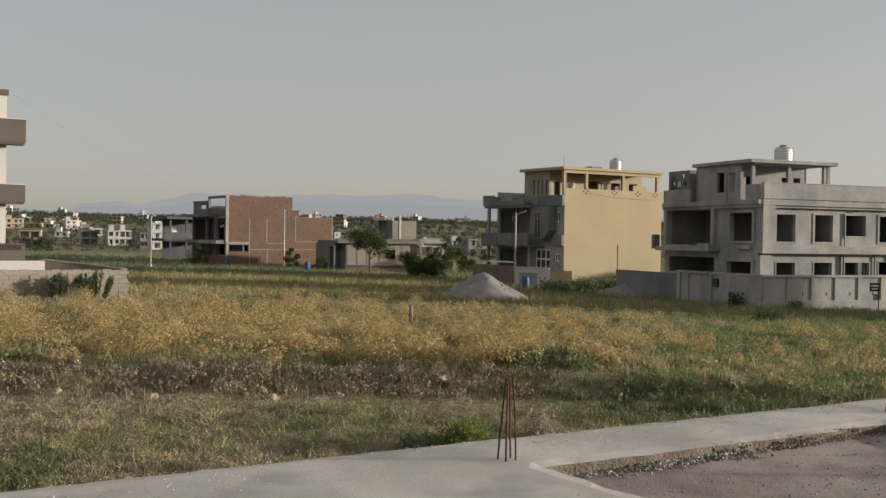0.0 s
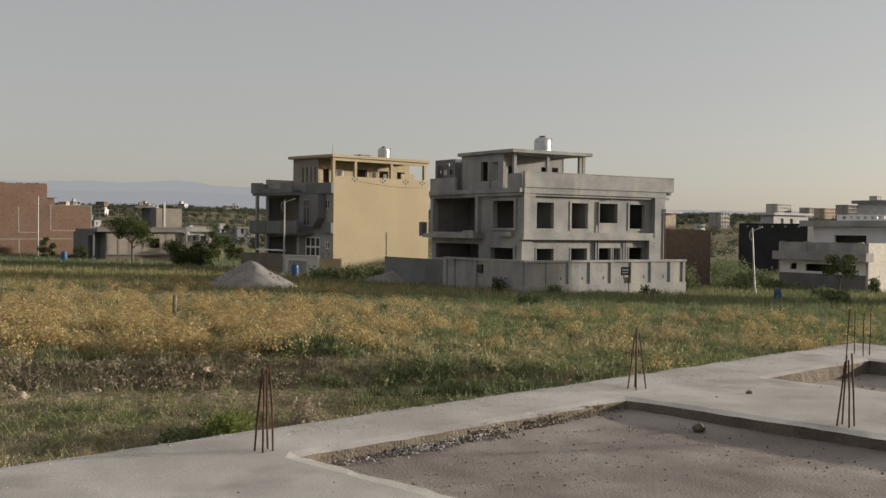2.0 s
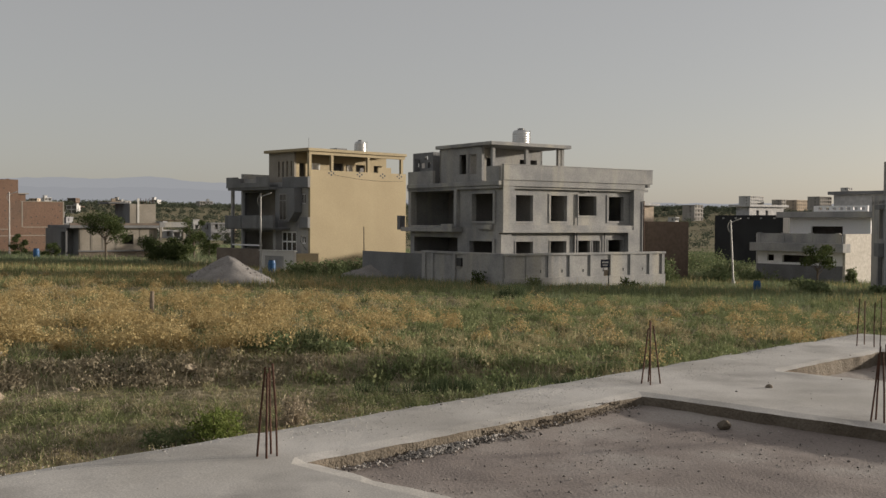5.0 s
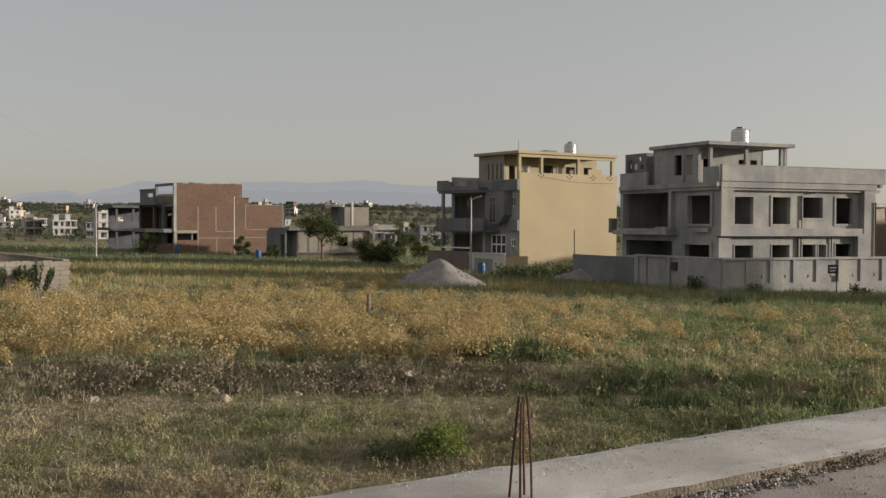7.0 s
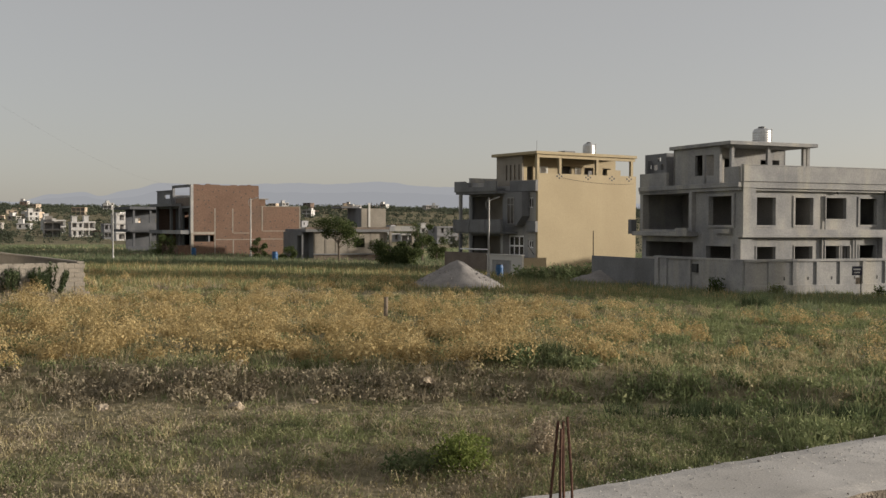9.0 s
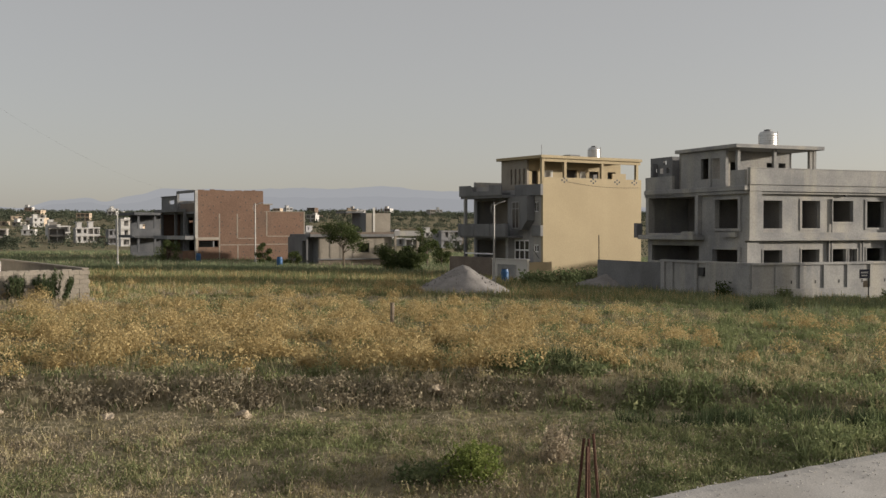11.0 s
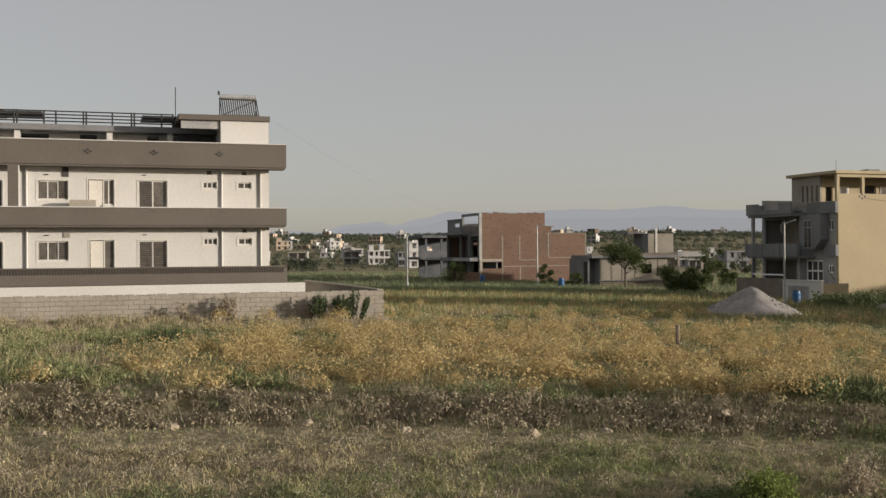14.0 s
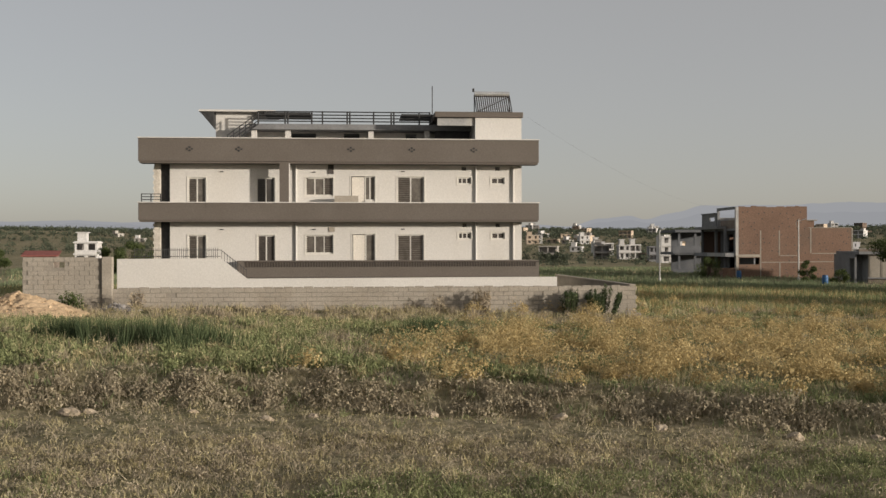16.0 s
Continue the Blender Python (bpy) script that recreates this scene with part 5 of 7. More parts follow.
def grey_wall_house():
    h = thing("grey_wall_house", 45.62, 62.38, 0, -28, "house with a tall blank grey side wall and white roof storey", "house")
    part("side_wall", panel(0, 14.0, -3.6, 3.68, 0, 0.25), PALE_GREY, h)
    part("wall_coping", box(-0.05, 14.0, -0.05, 0.3, 3.683, 3.8), PLASTER, h)
    part("front_wall", panel(0.26, 6, -3.6, 3.6, 0, 0.25, [(1.0, 2.6, 0.6, 2.9), (1, 3, -2.6, -0.2)], side=True), PLASTER, h)
    part("front_balcony", box(-0.35, -0.004, 0.3, 2.4, -0.6, 0.3), PLASTER_DK, h)
    part("front_eave", box(-0.35, -0.004, 0.3, 2.4, 2.6, 2.9), PLASTER_DK, h)
    part("back_wall", panel(0, 14.0, -3.6, 3.6, 6.0, 6.25), PLASTER_DK, h)
    part("end_wall", panel(0.26, 6, -3.6, 3.6, 13.7, 13.98, (), side=True), PLASTER_DK, h)
    part("roof_slab", box(0.0, 13.7, 0.26, 6.0, 3.0, 3.2), PLASTER_DK, h)
    part("roof_room", panel(1.6, 8.9, 3.2, 5.65, 2.0, 2.2, [(3.8, 4.6, 4.25, 4.95), (6.3, 7.6, 3.9, 4.75)]), WHITE, h)
    part("roof_room_core", box(1.7, 8.7, 2.6, 2.8, 3.2, 5.6), ROOM, h)
    part("roof_room_end", panel(2.21, 5.6, 3.2, 5.65, 8.9, 9.1, (), side=True), YELLOW, h)
    part("roof_room_end", panel(2.21, 5.6, 3.2, 5.65, 1.6, 1.8, (), side=True), WHITE, h)
    part("roof_room_slab", box(1.35, 10.2, 1.4, 5.9, 5.66, 5.9, 0.02), WHITE, h)
    part("corner_post", box(-0.08, 0.2, 0.05, 0.33, 3.5, 5.75), PLASTER, h)
    part("rendered_patch", panel(0.56, 0.82, -2.9, 2.6, -0.012, -0.002), TOWN[0], h)
    part("roof_beam", box(0.3, 1.6, 0.4, 1.9, 5.5, 5.6), WHITE, h)
    part("roof_block", box(9.3, 12.5, 2.4, 5.8, 3.2, 4.9), TOWN[0], h)
    rnd = random.Random(4)
    for i, (x, m) in enumerate(((2.1, CLOTH_W), (2.5, CLOTH_R), (2.8, CLOTH_R), (3.2, CLOTH_W), (3.9, CLOTH_W), (4.5, CLOTH_D), (6.6, CLOTH_W), (7.9, CLOTH_D))):
        bm = bmesh.new()
        bmesh.ops.create_grid(bm, x_segments=6, y_segments=8, size=0.5)
        wid, hgt = rnd.uniform(0.4, 0.8), rnd.uniform(0.5, 0.9)
        for v in bm.verts:
            u, k = v.co.x, v.co.y
            v.co = Vector((x + u * wid, 0.12 - 0.2 * abs(k + 0.1) + 0.05 * math.sin(u * 9 + x) - 0.12, 3.72 + k * hgt * 0.5 + 0.08 * math.sin(u * 5 + i)))
        bmesh.ops.solidify(bm, geom=bm.faces[:], thickness=0.015)
        ob = part("laundry", bm, m)
        ob.matrix_basis = h.matrix_basis
        tagged(ob, {CLOTH_R: "red cloth", CLOTH_W: "pale cloth", CLOTH_D: "dark cloth"}[m] + " hung to dry over the roof wall", "laundry", "washing on the roof wall")


grey_wall_house()


def corner_house():
    h = thing("white_corner_house", 55.82, 81.57, 0, 25, "low white and grey house with beige side wall", "house")
    # front lies in shade; the lifted white makes up for the missing light
    part("front_wall", panel(0.26, 8.8, -2.05, -0.86, 0, 0.25, [(1.2, 1.9, -1.75, -1.2), (2.6, 6.2, -1.85, -1.2), (7.1, 7.8, -1.75, -1.2)], side=True), BRIGHT, h)
    part("plinth", panel(0.26, 8.9, -3.8, -2.052, -0.06, 0.25, (), side=True), PLASTER_DK, h)
    part("inner_wall", panel(0.26, 8.8, -3.6, -0.9, 1.2, 1.4, (), side=True), GLASS, h)
    part("canopy_band", box(-0.9, 0.3, -0.3, 9.1, -0.86, -0.1, 0.02), PLASTER, h)
    part("parapet", panel(0.26, 8.7, -0.098, 0.75, -0.3, -0.1, (), side=True), PLASTER, h)
    for y in (0.4, 3.0, 5.8, 8.3):
        part("parapet_pier", box(-0.36, -0.05, y, y + 0.35, -0.098, 0.82), PLASTER, h)
    part("side_wall", panel(0, 12, -3.8, 0.75, 0, 0.25), STONECLAD, h)
    part("back_wall", panel(0.3, 12, -3.8, 0.7, 9.0, 9.2), WHITE, h)
    part("roof_slab", box(0.27, 12, 0.27, 9.0, -0.3, -0.1), PLASTER_DK, h)
    part("upper_wall", panel(0.3, 8.5, -0.1, 2.2, 0, 0.2, [(3.0, 6.2, 0.5, 1.4)], side=True, at=4.6), BRIGHT, h)
    part("upper_inner", panel(0.3, 8.5, -0.1, 2.2, 0, 0.2, (), side=True, at=5.6), GLASS, h)
    part("upper_side", panel(4.82, 12, 0.76, 2.2, 0.3, 0.5), WHITE, h)
    part("upper_eave", box(3.4, 12.5, -0.5, 9.2, 2.2, 2.75, 0.02), PLASTER, h)
    part("roof_wall", panel(0.6, 6.0, 2.75, 3.3, 0, 0.2, [(0.9 + i * 0.7, 1.3 + i * 0.7, 2.9, 3.15) for i in range(7)], side=True, at=4.6), BRIGHT, h)
    part("roof_room", box(8.0, 12.0, 1.0, 6.0, 2.75, 4.4), TOWN[0], h)
    part("roof_room_slab", box(7.6, 12.3, 0.6, 6.4, 4.4, 4.7), PLASTER_DK, h)


corner_house()


def black_house():
    h = thing("black_house", 77.0, 126.0, 0, 22, "black-clad box-shaped house with pale roof room behind", "house")
    part("side_wall", panel(0, 11, -4.2, 2.8, 0, 0.3), BLACK, h)
    part("front_wall", panel(0.31, 11, -4.2, 2.8, 0, 0.3, (), side=True), BLACK, h)
    part("back_wall", panel(0, 11, -4.2, 2.8, 11, 11.3), BLACK, h)
    part("roof_slab", box(0.3, 11, 0.31, 11, 2.0, 2.2), PLASTER_DK, h)
    part("end_wall", panel(0.31, 11, -4.2, 2.8, 10.7, 11, (), side=True), BLACK, h)
    for i in range(5):
        part("wall_lamp", box(-0.1, -0.002, 1.2 + i * 2.1, 1.5 + i * 2.1, 2.3, 2.5), PLASTER, h)
    part("roof_room", panel(2.0, 9.5, 2.2, 4.0, 7, 7.2, [(3.5, 4.1, 2.7, 3.5), (5.5, 6.1, 2.7, 3.5)]), TOWN[0], h)
    part("roof_room_core", box(2.3, 9.2, 7.5, 9.5, 2.2, 4.0), TOWN[0], h)
    part("roof_room_slab", box(1.5, 10.0, 6.5, 10.2, 4.0, 4.3), TOWN[0], h)
    b = thing("brown_house", 40.3, 88.0, 0, 18, "plain brown brick house behind the grey house", "house")
    part("side_wall", panel(0, 5.0, -3.8, 1.75, 0, 0.25), TOWN[3], b)
    part("front_wall", panel(0.26, 9, -3.8, 1.75, 0, 0.25, (), side=True), TOWN[3], b)
    part("back_wall", panel(0, 5.0, -3.8, 1.75, 9, 9.25), TOWN[3], b)
    part("end_wall", panel(0.26, 9, -3.8, 1.75, 4.75, 4.99, (), side=True), TOWN[3], b)
    part("roof_slab", box(0.26, 4.7, 0.26, 9, 0.9, 1.1), PLASTER_DK, b)
    part("stair_room", box(0.6, 2.6, 2, 5, 1.1, 3.2), TOWN[2], b)
    part("stair_slab", box(0.2, 3.0, 1.6, 5.4, 3.2, 3.4), TOWN[0], b)


black_house()


# ---- street furniture and heaps ----
def street_lamp(x, y, h, rz, lean=0.0):
    z = ground_z(x, y) - 0.1
    t = thing("street_lamp", x, y, z, rz, "tall pale steel street lamp with curved bracket", "street lamp", "street lamps")
    t.matrix_basis = pose(x, y, z, 0, lean, rz)
    part("pole", rod((0, 0, 0), (0, 0, h), 0.085, 0.055, 10), POLE, t)
    part("base_collar", lathe([(0.14, 0), (0.14, 0.5), (0.09, 0.56)], 12), POLE, t)
    br = bmesh.new()
    prev = None
    for i in range(11):
        a = radians(100 + 160 * i / 10)
        p = Vector((0.1 + 0.34 * math.cos(a), 0, h - 0.55 + 0.45 * math.sin(a)))
        if prev is not None:
            add_rod(br, prev, p, 0.03, sides=6)
        prev = p
    part("bracket", br, POLE, t)
    part("arm", rod((-0.05, 0, h - 0.28), (0.5, 0, h - 0.02), 0.035, sides=8), POLE, t)
    head = box(0.4, 0.82, -0.1, 0.1, -0.05, 0.05, 0.02)
    bmesh.ops.rotate(head, verts=head.verts, cent=(0.45, 0, 0), matrix=Matrix.Rotation(radians(-19), 3, "Y"))
    bmesh.ops.translate(head, verts=head.verts, vec=(0, 0, h - 0.06))
    part("lamp_head", head, POLE, t)
    return t


street_lamp(26.7, 30.5, 5.35, -25)
street_lamp(42.1, 76.0, 5.3, -40, -3)
street_lamp(6.1, 83.2, 6.3, 0)
street_lamp(-17.8, 125.0, 7.0, 10)
street_lamp(-30.5, 114.3, 5.6, 100)
street_lamp(-43.0, 104.0, 4.6, 100)


def barrel(x, y, s=1.0):
    z = ground_z(x, y)
    t = thing("barrel", x, y, z, 0, "blue plastic water drum standing in the grass", "barrel", "blue drums")
    part("drum", lathe([(0.3 * s, 0), (0.33 * s, 0.06), (0.36 * s, 0.4 * s), (0.38 * s, 0.45 * s), (0.36 * s, 0.5 * s), (0.37 * s, 0.85 * s), (0.39 * s, 0.9 * s), (0.36 * s, 0.95 * s), (0.31 * s, 1.2 * s), (0.29 * s, 1.22 * s)], 20), BLUE, t)
    part("rim", lathe([(0.3 * s, 1.2 * s), (0.32 * s, 1.22 * s), (0.3 * s, 1.26 * s)], 20), DARK, t)
    return t


barrel(37.5, 64.6, 0.68)
barrel(7.4, 88.5, 0.85)
barrel(-14.1, 117.0, 0.85)
barrel(-25.5, 131.5, 0.8)


def heap(name, x, y, rx, ry, h, mat, label, seed, grit=0.05, n=0, cat="heap"):
    bm = bmesh.new()
    rings, sides = 26, 72
    z0 = min(ground_z(x + rx, y), ground_z(x - rx, y), ground_z(x, y - ry)) - 0.25
    top = bm.verts.new((0, 0, h * 0.857))
    rows = []
    for i in range(1, rings + 1):
        k = i / rings
        row = []
        for j in range(sides):
            a = 2 * math.pi * j / sides
            wob = 1 + 0.12 * noise.noise((math.cos(a) * 1.5, math.sin(a) * 1.5, seed))
            px, py = rx * k * wob * math.cos(a), ry * k * wob * math.sin(a)
            pz = h * (1.1 - math.sqrt(k * k + 0.06)) * (1 - 0.12 * math.sin(math.pi * k)) * (1 + 0.1 * noise.noise((px, py, seed))) - (0.3 * k if i == rings else 0)
            pz += grit * noise.noise((px * 4, py * 4, seed)) + grit * 0.5 * noise.noise((px * 9, py * 9, seed))
            row.append(bm.verts.new((px, py, pz)))
        rows.append(row)
    for j in range(sides):
        bm.faces.new((top, rows[0][j], rows[0][(j + 1) % sides]))
    for a, b in zip(rows, rows[1:]):
        for j in range(sides):
            bm.faces.new((a[j], b[j], b[(j + 1) % sides], a[(j + 1) % sides]))
    for f in bm.faces:
        f.smooth = True
    ob = part(name, bm, mat)
    ob.location = (x, y, ground_z(x, y) - 0.05)
    tagged(ob, label, cat)
    if n:
        rnd = random.Random(seed)
        spots = []
        for i in range(n):
            a, k = rnd.uniform(0, 6.28), math.sqrt(rnd.random()) * 1.15
            px, py = rx * k * math.cos(a), ry * k * math.sin(a)
            spots.append((x + px, y + py, max(ground_z(x + px, y + py), ob.location.z + h * (1.1 - math.sqrt(k * k + 0.06)) * 0.87), rnd.uniform(0.03, 0.12)))
        scatter_stones("loose_stones", spots, mat, "loose lumps scattered over the heap", category="stones")
    return ob


heap("stone_heap", 2.9, 68.3, 3.1, 2.9, 2.08, PILE, "conical heap of pale grey crushed stone in the field", 3, 0.05, 500)
heap("stone_heap", 15.0, 82.0, 3.4, 2.4, 1.3, PILE, "low dark heap of crushed stone beside the yellow house", 5, 0.05, 100)
heap("soil_heap", -35.4, 33.0, 3.2, 2.2, 1.15, SOIL, "heap of pale brown dug soil by the block wall", 7, 0.12, 500)
heap("rubble_heap", -33.4, 36.4, 1.2, 0.6, 0.45, PILE, "small heap of grey rubble by the block wall", 9, 0.08, 120)


def field_stone(x, y, s, seed, lift=0.15):
    ob = part("stone", pebble(s, seed, 0.48, 0.45, 3), ROCK)
    ob.location, ob.rotation_euler = (x, y, ground_z(x, y) + s * lift), (0, 0.2, seed)
    return tagged(ob, "pale brown stone lying on the grassy bank", "stone", "stones in the field")


for i, (x, y, s) in enumerate(((0.1, 22.2, 0.16), (-3.35, 20.75, 0.16), (-7.6, 20.6, 0.13), (-8.1, 20.9, 0.1), (-10.0, 20.0, 0.13), (-16.6, 17.2, 0.2), (-16.25, 17.4, 0.13), (-4.0, 13.3, 0.12), (-11.9, 18.7, 0.1), (3.5, 23.2, 0.12), (-5.63, 20.5, 0.12), (-2.06, 21.3, 0.1), (-12.6, 18.2, 0.12), (-14.2, 18.0, 0.09))):
    field_stone(x, y, s * 1.15, i + 1)

post = part("wooden_post", rod((0, 0, -0.2), (0.02, 0.02, 0.78), 0.075, 0.07, 8), WOOD)
post.location = (-1.0, 38.7, ground_z(-1.0, 38.7))
tagged(post, "short weathered wooden marker post in the weeds", "post")

sg = thing("sign_post", 28.0, 67.3, ground_z(28.0, 67.3) - 0.1, 20, "small dark sign board on a thin post by the wall", "sign")
part("post", rod((0, 0, 0), (0, 0, 1.9), 0.035, sides=8), DARK, sg)
board = part("board", box(-0.75, 0.05, -0.05, -0.02, 1.55, 2.1, 0.005), CLOTH_D, sg)
part("text_bar", box(-0.65, -0.08, -0.056, -0.051, 1.86, 1.96), CLOTH_W, board)
part("text_bar", box(-0.6, -0.15, -0.056, -0.051, 1.68, 1.76), CLOTH_W, board)
part("notice", box(-0.45, -0.1, -0.05, -0.02, 1.0, 1.4), WOOD, sg)

cable = bpy.data.curves.new("overhead_cable", "CURVE")
cable.dimensions, cable.bevel_depth = "3D", 0.0025
sp = cable.splines.new("POLY")
A, B = Vector((-23.0, 57.6, 8.9)), Vector((-27.0, 137.5, 6.3))
sp.points.add(24)
for i in range(25):
    k = i / 24
    p = A.lerp(B, k) - Vector((0, 0, 4 * 1.4 * k * (1 - k)))
    sp.points[i].co = (*p, 1)
cable.materials.append(DARK)
tagged(new("overhead_cable", cable), "thin dark cable slung between house roofs", "cable")


# ---- distance ----
def polar(left_deg, d):
    """Place at a bearing left of the y axis and a distance."""
    return -d * math.sin(radians(left_deg)), d * math.cos(radians(left_deg))


RIDGE = ((75, 1.0), (52, 1.25), (45, 1.36), (38, 1.2), (30, 1.08), (19.6, 1.1), (17.8, 1.5), (16.4, 1.66), (15.6, 1.42), (14.5, 1.72), (12.5, 2.15), (10, 2.08),
         (7, 2.16), (5.7, 2.27), (4, 2.17), (1.9, 2.3), (-2.3, 2.07), (-5, 1.8), (-9, 1.4), (-14, 1.12), (-60, 1.0))


def ridge_height(b):
    """Height of the far range in degrees over the horizon at a bearing."""
    for (b0, e0), (b1, e1) in zip(RIDGE, RIDGE[1:]):
        if b1 <= b <= b0:
            k = (b0 - b) / (b0 - b1)
            return e0 + (e1 - e0) * k * k * (3 - 2 * k)
    return 1.0


def mountain_range(d, cut, rough, seed, tone):
    bm = bmesh.new()
    n = 520
    tops, feet = [], []
    for i in range(n + 1):
        b = 70 - 130 * i / n
        x, y = polar(b, d)
        e = 0.95 + (ridge_height(b) - 0.95) * cut
        e += rough * (0.1 * noise.noise((b * 0.45, seed, 0)) + 0.05 * noise.noise((b * 1.3, seed, 0)) + 0.025 * noise.noise((b * 3.4, seed, 0)))
        tops.append(bm.verts.new((x * 1.01, y * 1.01, 1.6 + d * math.tan(radians(e)))))
        feet.append(bm.verts.new((x, y, -60)))
    for i in range(n):
        bm.faces.new((feet[i], feet[i + 1], tops[i + 1], tops[i]))
    m = bpy.data.materials.new("mountain_haze_glow")
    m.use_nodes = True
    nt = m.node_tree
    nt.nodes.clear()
    # flat glow: the paleness of distance haze is put into this colour
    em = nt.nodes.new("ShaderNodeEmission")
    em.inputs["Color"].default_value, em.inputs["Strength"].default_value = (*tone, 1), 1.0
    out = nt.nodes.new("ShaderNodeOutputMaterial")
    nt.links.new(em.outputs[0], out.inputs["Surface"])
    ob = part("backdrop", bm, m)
    tagged(ob, "mountain range backdrop, pale blue-grey haze put into its glow", "mountains", kind="structure")


# tones carry the distance haze, paler for the farther range
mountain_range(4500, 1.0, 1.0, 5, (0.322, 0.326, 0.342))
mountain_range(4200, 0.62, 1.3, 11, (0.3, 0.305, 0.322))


def town_house(left, d, w, dep, storeys, mat, rz, roof=0, open_front=False, lift=0.0):
    x, y = polar(left, d)
    z = min(ground_z(x + a, y + b) for a in (-w / 2, w / 2) for b in (0, dep)) - 0.3 + lift
    t = thing("town_house", x, y, z, rz, {TOWN[0]: "distant white-painted house", TOWN[1]: "distant grey cement house", TOWN[2]: "distant beige house", TOWN[3]: "distant brown brick house", TOWN[4]: "distant dark grey house"}[mat] + " with dark windows and flat roof", "house", "houses of the town")
    H = storeys * 3.3 + 0.3
    n = max(2, int(w / 3.2))
    holes = []
    for s in range(storeys):
        for i in range(n):
            c = -w / 2 + w * (i + 0.5) / n
            hw = (w / n * 0.42) if open_front else random.uniform(0.55, 1.0)
            holes.append((c - hw, c + hw, s * 3.3 + (0.6 if open_front else 1.2), s * 3.3 + 2.9))
    part("front_wall", panel(-w / 2, w / 2, 0, H, 0, 0.3, holes), mat, t)
    sh = [(dep * 0.3, dep * 0.3 + 1.5, s * 3.3 + 1.2, s * 3.3 + 2.7) for s in range(storeys)]
    for at in (-w / 2, w / 2 - 0.3):
        part("side_wall", panel(0.31, dep, 0, H, 0, 0.3, sh, side=True, at=at), mat, t)
    part("back_wall", panel(-w / 2, w / 2, 0, H, dep, dep + 0.3), mat, t)
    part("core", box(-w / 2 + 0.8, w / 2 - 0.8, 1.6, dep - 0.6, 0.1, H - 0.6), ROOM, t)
    part("roof", box(-w / 2 - 0.3, w / 2 + 0.3, -0.5, dep + 0.3, H - 0.5, H - 0.15), mat, t)
    for s in range(1, storeys):
        part("floor_band", box(-w / 2 - 0.25, w / 2 + 0.25, -0.6, -0.002, s * 3.3 - 0.1, s * 3.3 + 0.35), mat, t)
    if roof:
        part("roof_room", box(-w / 2 + 0.5, -w / 2 + 0.5 + w * 0.4, 1.5, dep * 0.7, H - 0.15, H + 2.3), mat if roof == 1 else TOWN[0], t)
        part("roof_room_slab", box(-w / 2 + 0.1, -w / 2 + 0.9 + w * 0.4, 1.0, dep * 0.7 + 0.5, H + 2.3, H + 2.55), mat, t)
    return t


random.seed(31)
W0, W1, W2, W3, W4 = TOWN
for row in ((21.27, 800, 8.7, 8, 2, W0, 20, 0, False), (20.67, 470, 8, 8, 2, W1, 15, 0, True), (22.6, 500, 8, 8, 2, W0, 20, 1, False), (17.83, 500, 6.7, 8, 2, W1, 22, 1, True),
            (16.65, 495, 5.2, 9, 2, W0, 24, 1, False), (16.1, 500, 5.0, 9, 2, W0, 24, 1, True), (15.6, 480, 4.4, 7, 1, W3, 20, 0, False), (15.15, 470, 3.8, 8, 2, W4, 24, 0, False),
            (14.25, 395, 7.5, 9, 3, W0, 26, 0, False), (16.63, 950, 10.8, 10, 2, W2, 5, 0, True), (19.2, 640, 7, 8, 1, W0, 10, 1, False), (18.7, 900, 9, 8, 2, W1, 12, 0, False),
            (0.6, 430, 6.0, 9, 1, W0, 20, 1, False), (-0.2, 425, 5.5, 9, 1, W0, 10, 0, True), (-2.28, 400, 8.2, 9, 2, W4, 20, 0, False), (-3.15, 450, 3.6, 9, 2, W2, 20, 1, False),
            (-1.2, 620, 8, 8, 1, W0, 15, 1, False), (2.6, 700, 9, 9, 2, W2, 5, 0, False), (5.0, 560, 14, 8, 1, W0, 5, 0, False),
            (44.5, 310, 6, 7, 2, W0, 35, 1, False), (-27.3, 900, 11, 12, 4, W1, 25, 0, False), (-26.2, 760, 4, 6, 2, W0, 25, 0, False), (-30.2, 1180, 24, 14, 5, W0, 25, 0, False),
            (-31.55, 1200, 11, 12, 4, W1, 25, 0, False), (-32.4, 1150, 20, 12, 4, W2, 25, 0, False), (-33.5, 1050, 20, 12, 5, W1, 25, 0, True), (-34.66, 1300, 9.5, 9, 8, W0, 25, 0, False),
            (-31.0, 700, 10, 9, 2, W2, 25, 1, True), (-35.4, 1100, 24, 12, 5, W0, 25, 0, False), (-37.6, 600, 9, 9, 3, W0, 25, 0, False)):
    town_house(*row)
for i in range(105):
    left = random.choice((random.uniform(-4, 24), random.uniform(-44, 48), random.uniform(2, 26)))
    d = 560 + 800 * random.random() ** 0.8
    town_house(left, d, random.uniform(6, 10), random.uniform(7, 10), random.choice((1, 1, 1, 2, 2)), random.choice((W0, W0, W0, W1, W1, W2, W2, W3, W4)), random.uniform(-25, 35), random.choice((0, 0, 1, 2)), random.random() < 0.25)


